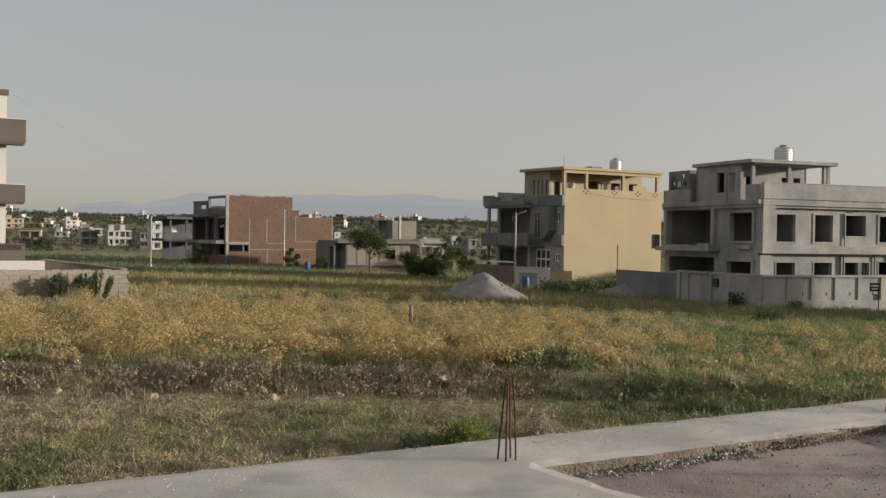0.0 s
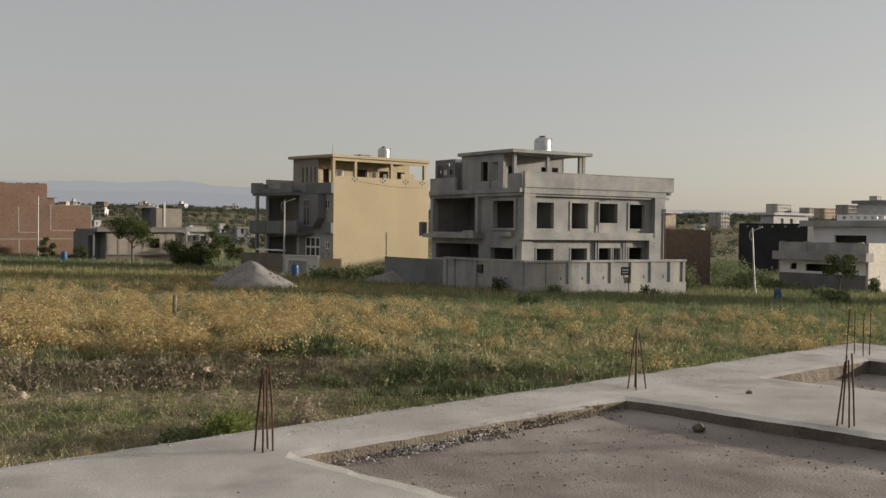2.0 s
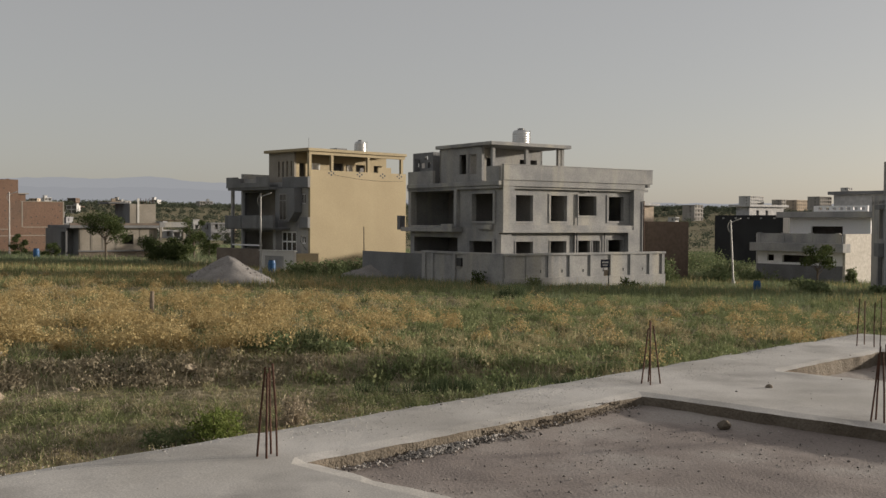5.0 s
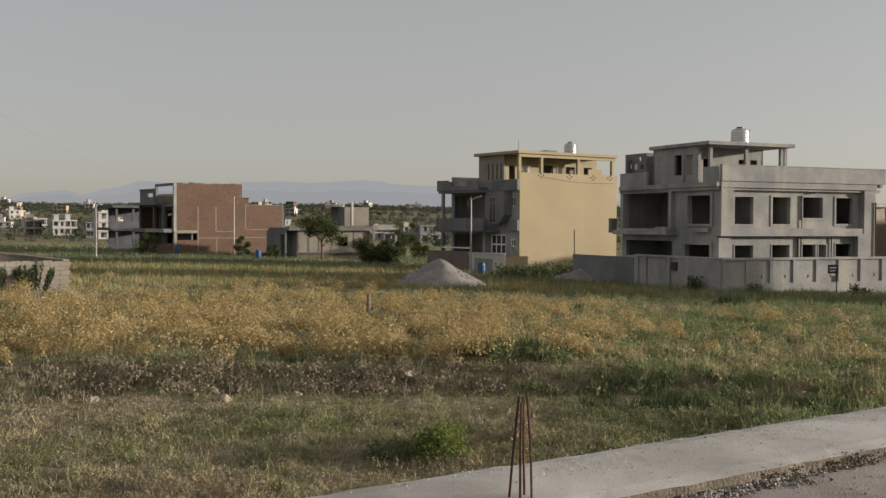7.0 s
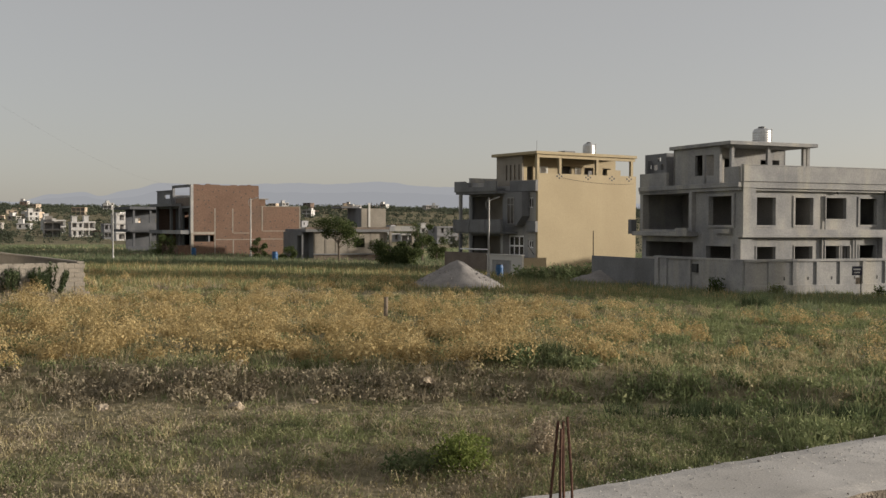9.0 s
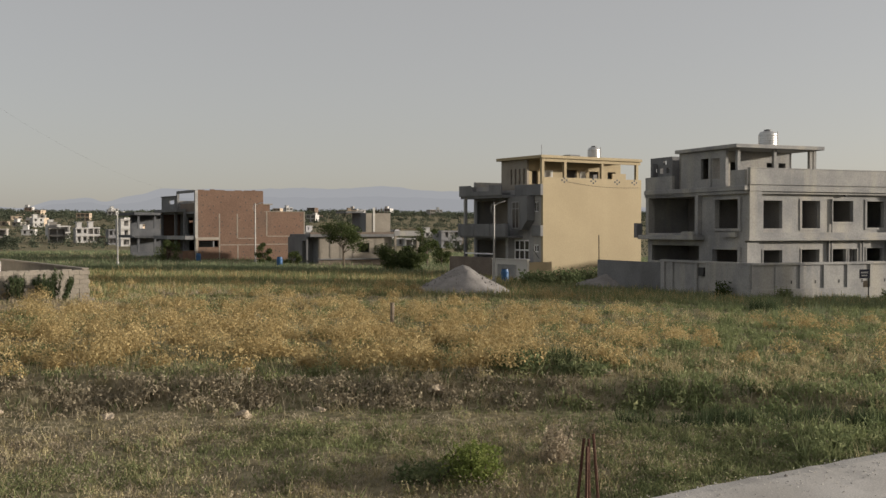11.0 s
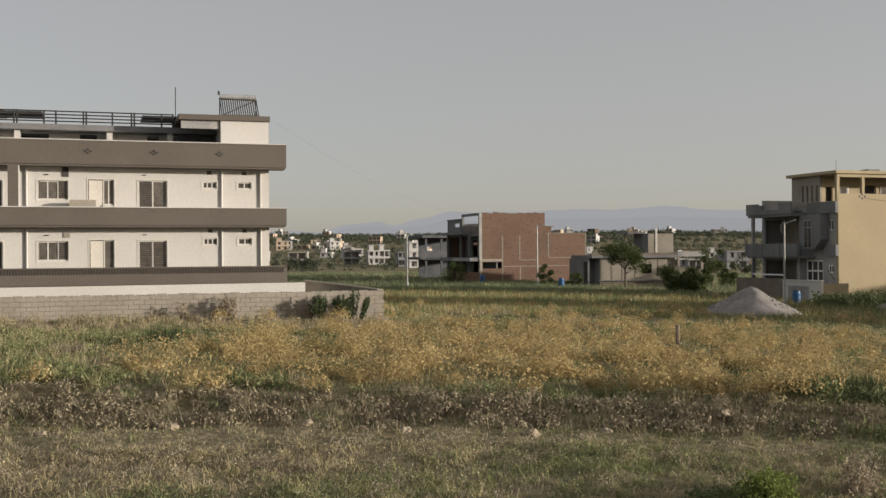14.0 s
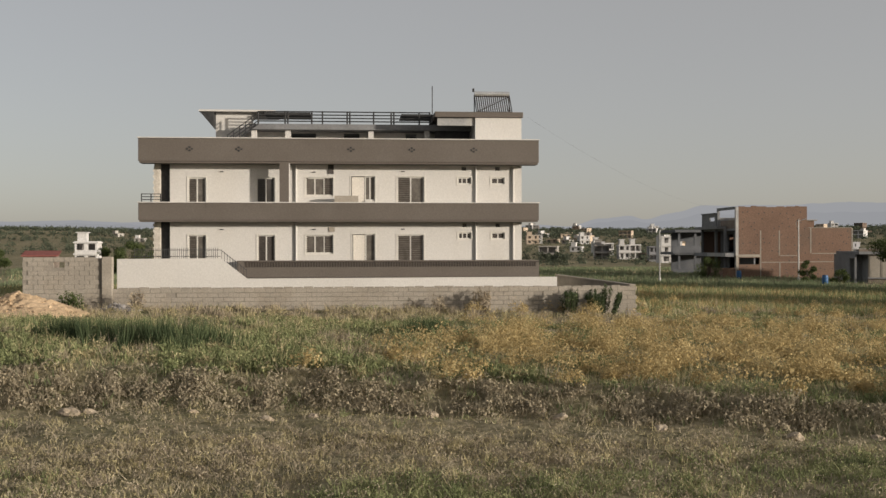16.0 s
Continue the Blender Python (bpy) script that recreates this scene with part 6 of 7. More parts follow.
def frame_house():
    """The slim unfinished grey-blue frame house beside the brick house."""
    h = thing("frame_house", -39.6, 159.0, 0, 28, "slim unfinished dark cement frame house with open floors", "house")
    for z in (0.4, 3.7):
        part("floor_slab", box(-0.6, 7.6, -0.8, 9, z, z + 0.4), SLATE, h)
    for x in (0, 2.4, 4.8, 7.0):
        for z0, z1 in ((-3.6, 0.4), (0.8, 3.7)):
            part("column", box(x, x + 0.3, -0.2, 0.1, z0, z1), SLATE, h)
    part("parapet", panel(-1.0, 7.6, 0.6, 1.75, -1.0, -0.85), SLATE, h)
    part("back_wall", panel(0, 7.3, -3.4, 3.7, 4, 4.2, [(1, 2.2, 0.6, 2.4), (4.4, 6.2, 0.6, 2.4), (4.4, 6.2, -2.6, -0.8)]), SLATE, h)
    part("roof_post", box(5.8, 6.1, 0, 0.3, 4.1, 5.0), SLATE, h)
    part("yard_wall", panel(-1.5, 8, -3.6, -1.6, -3.2, -3.0), SLATE, h)


frame_house()


# ---- plants ----
def tri_mesh(name, v, material, label, category, kind="stuff", parent=None):
    """v: triangles as an array (n, 3, 3)."""
    n = len(v)
    me = bpy.data.meshes.new(name)
    me.vertices.add(n * 3)
    me.vertices.foreach_set("co", v.astype(np.float32).ravel())
    me.loops.add(n * 3)
    me.loops.foreach_set("vertex_index", np.arange(n * 3, dtype=np.int32))
    me.polygons.add(n)
    me.polygons.foreach_set("loop_start", np.arange(0, n * 3, 3, dtype=np.int32))
    me.update(calc_edges=True)
    me.materials.append(material)
    ob = new(name, me)
    if parent:
        ob.parent = parent
        return tagged(ob, label)
    return tagged(ob, label, category, kind=kind)


RNG = np.random.default_rng(12)


def blades(c, count, radius, height, width, lean=0.5):
    """Grass blades round the clump centres c (n, 3); radius, height, width: arrays (n)."""
    n = len(c)
    rep = lambda a: np.repeat(np.asarray(a, dtype=float), count)
    base = np.repeat(c, count, axis=0)
    a, k = RNG.uniform(0, 6.283, n * count), np.sqrt(RNG.random(n * count)) * rep(radius)
    base = base + np.stack([k * np.cos(a), k * np.sin(a), np.full(n * count, -0.03)], 1)
    h = rep(height) * RNG.uniform(0.45, 1.15, n * count)
    w = rep(width) * RNG.uniform(0.7, 1.3, n * count)
    t, q = RNG.uniform(0, 6.283, n * count), RNG.uniform(0, 6.283, n * count)
    side = np.stack([np.cos(t) * w, np.sin(t) * w, np.zeros_like(w)], 1)
    bend = h * lean * RNG.random(n * count)
    tip = base + np.stack([np.cos(q) * bend, np.sin(q) * bend, h], 1)
    return np.stack([base - side, base + side, tip], 1)


def flecks(c, count, radius, height, size, low=0.25):
    """Small leaf and seed flecks in a dome over the clump centres."""
    n = len(c)
    rep = lambda a: np.repeat(np.asarray(a, dtype=float), count)
    m = n * count
    a, e, k = RNG.uniform(0, 6.283, m), RNG.random(m), RNG.random(m) ** 0.4
    r, h = rep(radius), rep(height)
    p = np.repeat(c, count, axis=0) + np.stack([np.cos(a) * r * k * np.sqrt(1 - e * e * 0.8), np.sin(a) * r * k * np.sqrt(1 - e * e * 0.8), h * (low + (1 - low) * e * k)], 1)
    s = rep(size)
    d = RNG.normal(size=(2, m, 3)) * s[None, :, None]
    return np.stack([p - d[0] * 0.5, p + d[0] * 0.5, p + d[1] * 0.9], 1)


def dome_tufts(c, count, radius, height, size):
    """Bushy weeds: flecks on twigs that rise and spread from one root."""
    n = len(c)
    m = n * count
    rep = lambda a: np.repeat(np.asarray(a, dtype=float), count)
    twig = RNG.integers(0, 9, m)
    ang = np.repeat(RNG.uniform(0, 6.283, n), count) + twig * 0.698 + RNG.normal(size=m) * 0.12
    out = rep(radius) * (0.35 + 0.65 * np.abs(np.sin(twig * 2.1 + ang[:m] * 0)))
    k = RNG.random(m) ** 0.6
    p = np.repeat(c, count, axis=0) + np.stack([np.cos(ang) * out * k ** 1.4, np.sin(ang) * out * k ** 1.4, rep(height) * k * (0.75 + 0.25 * np.cos(twig))], 1)
    s = rep(size)
    p = p + RNG.normal(size=(m, 3)) * s[:, None] * 0.9
    d = RNG.normal(size=(2, m, 3)) * s[None, :, None] * 0.6
    return np.stack([p - d[0] * 0.5, p + d[0] * 0.5, p + d[1] * 0.9 + np.array([0, 0, 1.0]) * s[:, None] * 0.3], 1)


def bushes(c, count, radius, height, size):
    """Fluffy rounded bushes: flecks on a lumpy shell, most of them facing outwards."""
    n = len(c)
    m = n * count
    rep = lambda a: np.repeat(np.asarray(a, dtype=float), count)
    lobe = RNG.integers(0, 5, m)
    la = np.repeat(RNG.uniform(0, 6.283, n), count) + lobe * 1.2566 + 0.5 * np.sin(lobe * 3.7)
    off = np.where(lobe == 0, 0.0, 0.5)
    big = np.where(lobe == 0, 0.62, 0.45) * (0.8 + 0.35 * np.abs(np.sin(la * 5)))
    d = RNG.normal(size=(m, 3))
    d /= np.linalg.norm(d, axis=1)[:, None]
    d[:, 2] = np.abs(d[:, 2]) * 1.0 - 0.15
    k = 0.72 + 0.34 * RNG.random(m) ** 1.5
    r, h = rep(radius), rep(height)
    cen = np.repeat(c, count, axis=0) + np.stack([np.cos(la) * off * r, np.sin(la) * off * r, h * np.where(lobe == 0, 0.42, 0.25)], 1)
    p = cen + d * (k * big)[:, None] * np.stack([r, r, h], 1)
    s = rep(size)
    t1 = np.cross(d, RNG.normal(size=(m, 3)))
    t1 /= np.linalg.norm(t1, axis=1)[:, None] + 1e-6
    t2 = np.cross(d, t1)
    jit = RNG.normal(size=(2, m, 3)) * 0.45
    e1, e2 = (t1 + jit[0]) * s[:, None], (t2 + jit[1]) * s[:, None]
    return np.stack([p - e1 * 0.6, p + e1 * 0.6, p + e2 * 1.1], 1)


def sample(rnd, r0, r1, n):
    for i in range(n):
        r = math.sqrt(rnd.uniform(r0 * r0, r1 * r1))
        a = radians(rnd.uniform(40, 138))
        x, y = r * math.cos(a), r * math.sin(a)
        u, v = on_slab(x, y)
        if v < 0.05 and u < 10.4:
            continue
        yield x, y, r


def gold_share(x, y, rel, n1, n3):
    w = 24 / max(24.0, y)
    return smooth(-13.5, -8, x * w + 3 * n3) * (1 - smooth(0.5, 6, x * w + 2 * n1)) * (1 - 0.8 * smooth(12, 42, rel)) * smooth(0.15, 0.6, rel)


def cover():
    rnd = random.Random(77)
    bins = {}
    # low underlay
    for r0, r1, n in ((6.5, 12, 9000), (12, 20, 25000), (20, 30, 13000), (30, 46, 10000), (46, 70, 10000), (70, 115, 16000), (115, 210, 12000)):
        for x, y, r in sample(rnd, r0, r1, n):
            rel = y - bank_line(max(-24, min(14, x)))
            n1, n2 = noise.noise((x * 0.22, y * 0.22, 1)), noise.noise((x * 0.8, y * 0.8, 4))
            wild = smooth(4, 11, x)
            wu, wv = (x + 22.0) * 0.855 + (y - 56.8) * 0.518, -(x + 22.0) * 0.518 + (y - 56.8) * 0.855
            if r > 100 + 8 * n1:
                k = "far_green" if n1 + rnd.uniform(-0.3, 0.3) > -0.35 else "far_straw"
            elif r > 62:
                k = rnd.choice(("far_gold", "far_straw", "far_mixed", "far_mixed")) if n1 + rnd.uniform(-0.7, 0.7) + 0.5 * smooth(8, 25, x) < 0.12 else rnd.choice(("far_mixed", "far_green") if x > 14 else ("far_mixed",))
            elif -27 < wu < 3 and -16 < wv + 1.5 * n1 < -10:
                k = rnd.choice(("low_straw", "low_straw", "short_dead", "low_green"))
            elif rel < -0.7 and rnd.random() > wild:
                if n2 < 0.05 and rnd.random() < 0.55 - 0.5 * smooth(-2, 2.5, x):
                    continue
                g = n1 + 0.5 * n2 + 0.035 * x + 0.5 * smooth(-1, 3, x) + rnd.uniform(-0.2, 0.2)
                k = ("short_green" if rnd.random() > 0.5 * smooth(0, 3, x) else "low_turf") if g > 0.1 else ("short_straw" if rnd.random() < 0.5 else "short_dead")
            elif rel < 0.3 and rnd.random() > wild:
                k = "bank_dead" if rnd.random() > 0.3 + 0.5 * smooth(0, 5, x) else "low_green"
            else:
                if n2 < -0.25 and rnd.random() < 0.6:
                    continue
                k = "low_green" if rnd.random() < 0.5 + 0.3 * n1 + 0.38 * smooth(4, 10, x) else "low_straw"
            bins.setdefault(k, []).append((x, y, ground_z(x, y), r))
    # tufts and bushes that stand out
    for r0, r1, n in ((9, 14, 4600), (14, 20, 9000), (20, 34, 5600), (34, 50, 6000), (50, 75, 6500)):
        for x, y, r in sample(rnd, r0, r1, n):
            rel = y - bank_line(max(-24, min(14, x)))
            n1, n2 = noise.noise((x * 0.22, y * 0.22, 1)), noise.noise((x * 0.6, y * 0.6, 14))
            n3 = noise.noise((x * 0.09, y * 0.09, 7))
            wild = smooth(4, 11, x)
            if rel < -0.8 and rnd.random() > wild:
                if n2 < 0.0 and rnd.random() < 0.7 - 0.5 * smooth(-1, 3, x):
                    continue
                k = "tuft_small_dark" if rnd.random() < 0.2 else ("tuft_small_green" if n1 + 0.03 * x + 0.4 * smooth(-1, 3, x) + rnd.uniform(-0.3, 0.3) > 0.0 else rnd.choice(("tuft_small_straw", "tuft_small_dead")))
            elif rel < 0.3 and rnd.random() > wild:
                k = "tuft_green" if rnd.random() < smooth(0, 5, x) else rnd.choice(("bank_tuft", "tuft_small_straw", "tuft_small_green", "tuft_small_dead"))
            elif rnd.random() < gold_share(x, y, rel, n1, n3) * (0.97 if n2 > -0.08 else 0.2):
                if rnd.random() > 0.42 or noise.noise((x * 0.95, y * 0.7, 51)) < -0.04:
                    continue
                k = "gold"
            elif x < -4:
                wu, wv = (x + 22.0) * 0.855 + (y - 56.8) * 0.518, -(x + 22.0) * 0.518 + (y - 56.8) * 0.855
                if -27 < wu < 3 and -16 < wv + 2 * n2 < -10:
                    k = rnd.choice(("tuft_straw", "tuft_small_straw", "tuft_dead", "tuft_small_dead"))
                elif n1 > -0.03:
                    k = "tuft_green" if rnd.random() < 0.8 else "tuft_straw"
                elif n2 > 0.0:
                    k = rnd.choice(("tuft_straw", "tuft_dead", "tuft_green"))
                else:
                    continue
            else:
                if x > 14 and y > 46 and rnd.random() < 0.8:
                    k = "tuft_green" if n2 > -0.1 else "far_green"
                    bins.setdefault("tuft_rank" if k == "tuft_green" else k, []).append((x, y, ground_z(x, y), r))
                    continue
                s = 0.27 + 0.75 * n1 + 0.45 * n2 + 0.5 * n3 - 0.12 * smooth(6, 14, x)
                if rnd.random() > 0.42:
                    continue
                if n2 < -0.3 and rnd.random() < 0.5:
                    k = "tuft_green"
                else:
                    k = "tuft_straw" if rnd.random() < s else ("gold" if rnd.random() < 0.05 and r < 50 else "tuft_green")
            if k == "tuft_green" and x > 4:
                k = "tuft_rank"
            bins.setdefault(k, []).append((x, y, ground_z(x, y), r))
    for i in range(1050):
        x = rnd.uniform(-24, 9)
        y = bank_line(x) + rnd.gauss(-0.2, 0.28)
        if rnd.random() < smooth(-1.5, 4.5, x) or noise.noise((x * 0.6, y * 1.2, 21)) < -0.3:
            continue
        bins["bank_tuft"].append((x, y, ground_z(x, y), math.hypot(x, y)))
    arr = {k: np.array(v) for k, v in bins.items()}

    def grown(key, count, rad, h, wide, lean, spread=40):
        c = arr[key]
        s = RNG.uniform(0.55, 1.4, len(c))
        return blades(c[:, :3], count, rad * (0.6 + c[:, 3] / spread), h * s, np.maximum(wide, c[:, 3] * 0.00034), lean)

    def bushy(key, count, rad, h, size):
        c = arr[key]
        s = RNG.uniform(0.5, 1.3, len(c))
        return dome_tufts(c[:, :3], count, rad * s, h * s, np.maximum(size, c[:, 3] * 0.0008))

    def rounded(key, count, rad, h, size):
        c = arr[key]
        s = RNG.uniform(0.5, 1.35, len(c))
        return bushes(c[:, :3], count, rad * s, h * s, np.maximum(size, c[:, 3] * 0.00075))

    tri_mesh("green_grass", np.concatenate([grown("short_green", 7, 0.22, 0.09, 0.012, 1.0), grown("tuft_small_green", 9, 0.15, 0.16, 0.012, 1.1), bushy("tuft_small_green", 26, 0.18, 0.13, 0.026)]), GRASS, "patchy green field grass on uneven ground", "grass")
    tri_mesh("under_grass", np.concatenate([grown("low_green", 8, 0.3, 0.15, 0.015, 0.9), grown("low_turf", 12, 0.24, 0.09, 0.013, 1.0)]), UNDER, "low dark green grass between the weeds", "grass")
    tri_mesh("far_grass", grown("far_green", 11, 0.35, 0.46, 0.01, 0.6), FRESH, "fresh green meadow strip before the houses", "grass")
    tri_mesh("tall_grass", np.concatenate([grown("tuft_green", 14, 0.2, 0.32, 0.018, 0.9, 60), rounded("tuft_green", 40, 0.3, 0.28, 0.045), grown("far_mixed", 12, 0.45, 0.42, 0.012, 0.6)]), GRASS, "taller fresh green grass tufts in the field", "grass")
    tri_mesh("rank_grass", np.concatenate([grown("tuft_rank", 14, 0.2, 0.32, 0.018, 0.9, 60), rounded("tuft_rank", 40, 0.3, 0.28, 0.045)]), RANK, "rank dark green grass tufts on the wetter ground", "grass")
    tri_mesh("straw_grass", np.concatenate([grown("short_straw", 7, 0.22, 0.08, 0.011, 1.1), grown("low_straw", 9, 0.3, 0.17, 0.007, 0.8), grown("tuft_straw", 12, 0.18, 0.38, 0.014, 0.8, 60), rounded("tuft_straw", 40, 0.28, 0.3, 0.04), grown("far_straw", 9, 0.4, 0.35, 0.01, 0.6), grown("tuft_small_straw", 8, 0.14, 0.17, 0.01, 1.1), bushy("tuft_small_straw", 24, 0.17, 0.13, 0.024)]), STRAW, "dry yellowish straw grass across the field", "grass")
    tri_mesh("dead_grass", np.concatenate([grown("short_dead", 7, 0.22, 0.08, 0.012, 1.2), grown("tuft_small_dead", 8, 0.15, 0.13, 0.012, 1.3), bushy("tuft_small_dead", 26, 0.19, 0.11, 0.026), ] + ([grown("tuft_dead", 36, 0.16, 0.35, 0.007, 0.8)] if "tuft_dead" in arr else [])), DEAD, "grey-brown dead stalks along the bank", "grass")
    tri_mesh("bank_stalks", np.concatenate([grown("bank_dead", 12, 0.26, 0.14, 0.006, 1.1), rounded("bank_tuft", 44, 0.26, 0.24, 0.036), grown("bank_tuft", 8, 0.18, 0.24, 0.012, 1.1), bushy("tuft_small_dark", 28, 0.2, 0.14, 0.026)]), BANKD, "dark tangled dead stalks on the bank face", "weeds")
    tri_mesh("golden_weeds", np.concatenate([rounded("gold", 300, 0.53, 0.76, 0.035), grown("far_gold", 16, 0.5, 0.5, 0.012, 0.6)]), GOLD, "golden dry bushy weeds covering the field", "weeds")


cover()


def stalks(name, spots, length, width, rise, material, label):
    """Dry stalks that lie or lean on the ground, each bent once."""
    c = np.array([(x, y, ground_z(x, y)) for x, y in spots])
    n = len(c)
    a, b = RNG.uniform(0, 6.283, n), RNG.normal(size=n) * 0.5
    ln, w = length * RNG.uniform(0.4, 1.3, n), width * RNG.uniform(0.7, 1.4, n)
    up = rise * RNG.random(n)
    p0 = c + np.array([0, 0, 0.015])
    p1 = p0 + np.stack([np.cos(a) * ln * 0.5, np.sin(a) * ln * 0.5, ln * up * 0.7 + 0.03], 1)
    p2 = p1 + np.stack([np.cos(a + b) * ln * 0.5, np.sin(a + b) * ln * 0.5, ln * up * 0.3], 1)
    side = np.stack([-np.sin(a) * w, np.cos(a) * w, w * 0.6], 1)
    tri_mesh(name, np.concatenate([np.stack([p0 - side, p0 + side, p1 + side], 1), np.stack([p0 - side, p1 + side, p1 - side], 1), np.stack([p1 - side, p1 + side, p2], 1)]), material, label, "stalks")


def litter_of_stalks():
    rnd = random.Random(41)
    near, bank = [], []
    for x, y, r in sample(rnd, 8, 24, 17000):
        rel = y - bank_line(max(-24, min(14, x)))
        if rel < -0.2 and noise.noise((x * 0.7, y * 0.7, 61)) > rnd.uniform(-0.5, 0.35) and rnd.random() > 0.85 * smooth(-1, 5, x):
            near.append((x, y))
    for i in range(1800):
        x = rnd.uniform(-24, 8)
        bank.append((x, bank_line(x) + rnd.gauss(-0.1, 0.35)))
    stalks("fallen_stalks", near, 0.2, 0.0042, 0.35, PALE_STALK, "pale dry stalks lying in the short grass")
    stalks("bank_twigs", bank, 0.26, 0.0045, 1.0, BANKD, "tangled brown twigs on the bank")


litter_of_stalks()


def rushes():
    """Tall dark upright tufts in the damp patches beyond the bank."""
    rnd = random.Random(43)
    c = []
    for cx, cy, rx, ry, n in ((-19.8, 23.0, 2.4, 1.2, 130), (-22.2, 22.9, 1.5, 0.9, 40), (-16.2, 32.1, 1.3, 1.2, 40), (16.7, 53.2, 0.7, 0.7, 25), (2.3, 24.4, 1.5, 0.7, 60), (4.6, 20.0, 1.6, 0.5, 40), (7.4, 20.2, 1.2, 0.5, 30)):
        for i in range(n):
            x, y = cx + rnd.gauss(0, 0.5) * rx, cy + rnd.gauss(0, 0.5) * ry
            c.append((x, y, ground_z(x, y), 0.75 if cx < -12 or cx > 12 else 0.32))
    c = np.array(c)
    tri_mesh("rushes", blades(c[:, :3], 22, np.full(len(c), 0.16), c[:, 3], np.full(len(c), 0.011), 0.45), RUSH, "tall dark green rushes in damp patches of the field", "rushes")


rushes()


def upright_bush(x, y, r, h, material, label, n=900):
    """A feathery bush of upright leafy shoots."""
    t = thing("bush", x, y, ground_z(x, y), 0, label, "shrub")
    rnd = random.Random(int(x * 50 + y * 3))
    leaves = []
    for i in range(26):
        a, k = rnd.uniform(0, 6.28), math.sqrt(rnd.random()) * r
        foot = Vector((0.7 * k * math.cos(a), 0.7 * k * math.sin(a), -0.05))
        tip = Vector((1.15 * k * math.cos(a), 1.15 * k * math.sin(a), h * rnd.uniform(0.65, 1.05) * (1 - 0.3 * k / r)))
        part("shoot", rod(foot, tip, 0.012, 0.004, 4), BARK, t)
        m = n // 26
        f = RNG.random(m) ** 0.7
        base = np.array(foot)[None] + (np.array(tip) - np.array(foot))[None] * f[:, None] + RNG.normal(size=(m, 3)) * 0.035
        d = RNG.normal(size=(m, 3)) * np.array([0.06, 0.06, 0.02]) + np.array([0, 0, 0.12])
        e = RNG.normal(size=(m, 3)) * np.array([0.016, 0.016, 0.0])
        leaves.append(np.stack([base - e, base + e, base + d], 1))
    tri_mesh("foliage", np.concatenate(leaves), material, "", "", parent=t)
    return t


def shrub(x, y, r, h, material, label, n=900, size=0.05, name="shrub", group="", stems=7):
    t = thing(name, x, y, ground_z(x, y), 0, label, "shrub", group)
    rnd = random.Random(int(x * 100 + y))
    for i in range(stems):
        a = rnd.uniform(0, 6.28)
        part("stem", rod((0.1 * r * math.cos(a), 0.1 * r * math.sin(a), -0.05), (0.6 * r * math.cos(a), 0.6 * r * math.sin(a), h * rnd.uniform(0.5, 0.85)), 0.012 + 0.006 * h, 0.005, 5), BARK, t)
    lobes = [(rnd.uniform(-0.5, 0.5) * r, rnd.uniform(-0.5, 0.5) * r, 0.0, rnd.uniform(0.45, 0.75)) for i in range(7)]
    tris = [flecks(np.array([[lx, ly, 0.0]]), n // 7, [r * k], [h * min(1.0, k + 0.3)], [size], 0.05) for lx, ly, _, k in lobes]
    tri_mesh("foliage", np.concatenate(tris), material, "", "", parent=t)
    return t


def tree(x, y, h, r, label="small dark green tree with an uneven crown", name="tree", n=2200, size=0.16, low=0.35, leaf=TREE):
    z = ground_z(x, y)
    t = thing(name, x, y, z, 0, label, "tree")
    rnd = random.Random(int(abs(x) * 31 + y * 7))
    bm = bmesh.new()
    p = Vector((0, 0, -0.2))
    q = Vector((rnd.uniform(-0.15, 0.15), 0, h * 0.45))
    add_rod(bm, p, q, 0.035 * h ** 0.8, 0.022 * h ** 0.8, 8)
    lobes = []
    for i in range(9):
        a = i * 2.4 + rnd.uniform(-0.4, 0.4)
        tip = Vector((math.cos(a) * r * rnd.uniform(0.35, 0.75), math.sin(a) * r * rnd.uniform(0.35, 0.75), h * rnd.uniform(low + 0.1, 0.9)))
        add_rod(bm, q * rnd.uniform(0.6, 1.0), tip, 0.012 * h ** 0.8, 0.004 * h, 6)
        lobes.append((tip, r * rnd.uniform(0.28, 0.5)))
    part("trunk", bm, BARK, t)
    tris = []
    for tip, k in lobes:
        m = n // 9
        d = RNG.normal(size=(m, 3))
        d = d / np.linalg.norm(d, axis=1)[:, None] * (RNG.random(m) ** 0.45)[:, None] * np.array([k, k, k * 0.75])
        c = d + np.array(tip)
        e = RNG.normal(size=(2, m, 3)) * size * 0.6
        tris.append(np.stack([c - e[0] * 0.5, c + e[0] * 0.5, c + e[1]], 1))
    tri_mesh("crown", np.concatenate(tris), leaf, "", "", parent=t)
    return t


shrub(0.38, 15.9, 0.56, 0.6, LUSH, "bright green leafy shrub in the short grass", 5000, 0.024)
shrub(-0.2, 15.7, 0.55, 0.28, UNDER, "dark green grass tussock beside the shrub", 1500, 0.03)
shrub(1.6, 16.7, 0.36, 0.62, DEAD, "pale dry twiggy shrub beside the slab", 1800, 0.024)
upright_bush(-15.5, 48.0, 0.75, 1.35, RUSH, "dark green upright bush against the block wall", 3200)
upright_bush(-16.8, 47.3, 0.42, 1.15, RUSH, "dark green upright bush against the block wall", 1500)
upright_bush(-20.2, 45.2, 0.4, 1.3, DEAD, "half-dry tall weed against the block wall", 900)
shrub(-21.9, 44.2, 0.4, 0.8, DEAD, "half-dry tall weed against the block wall", 500, 0.05)
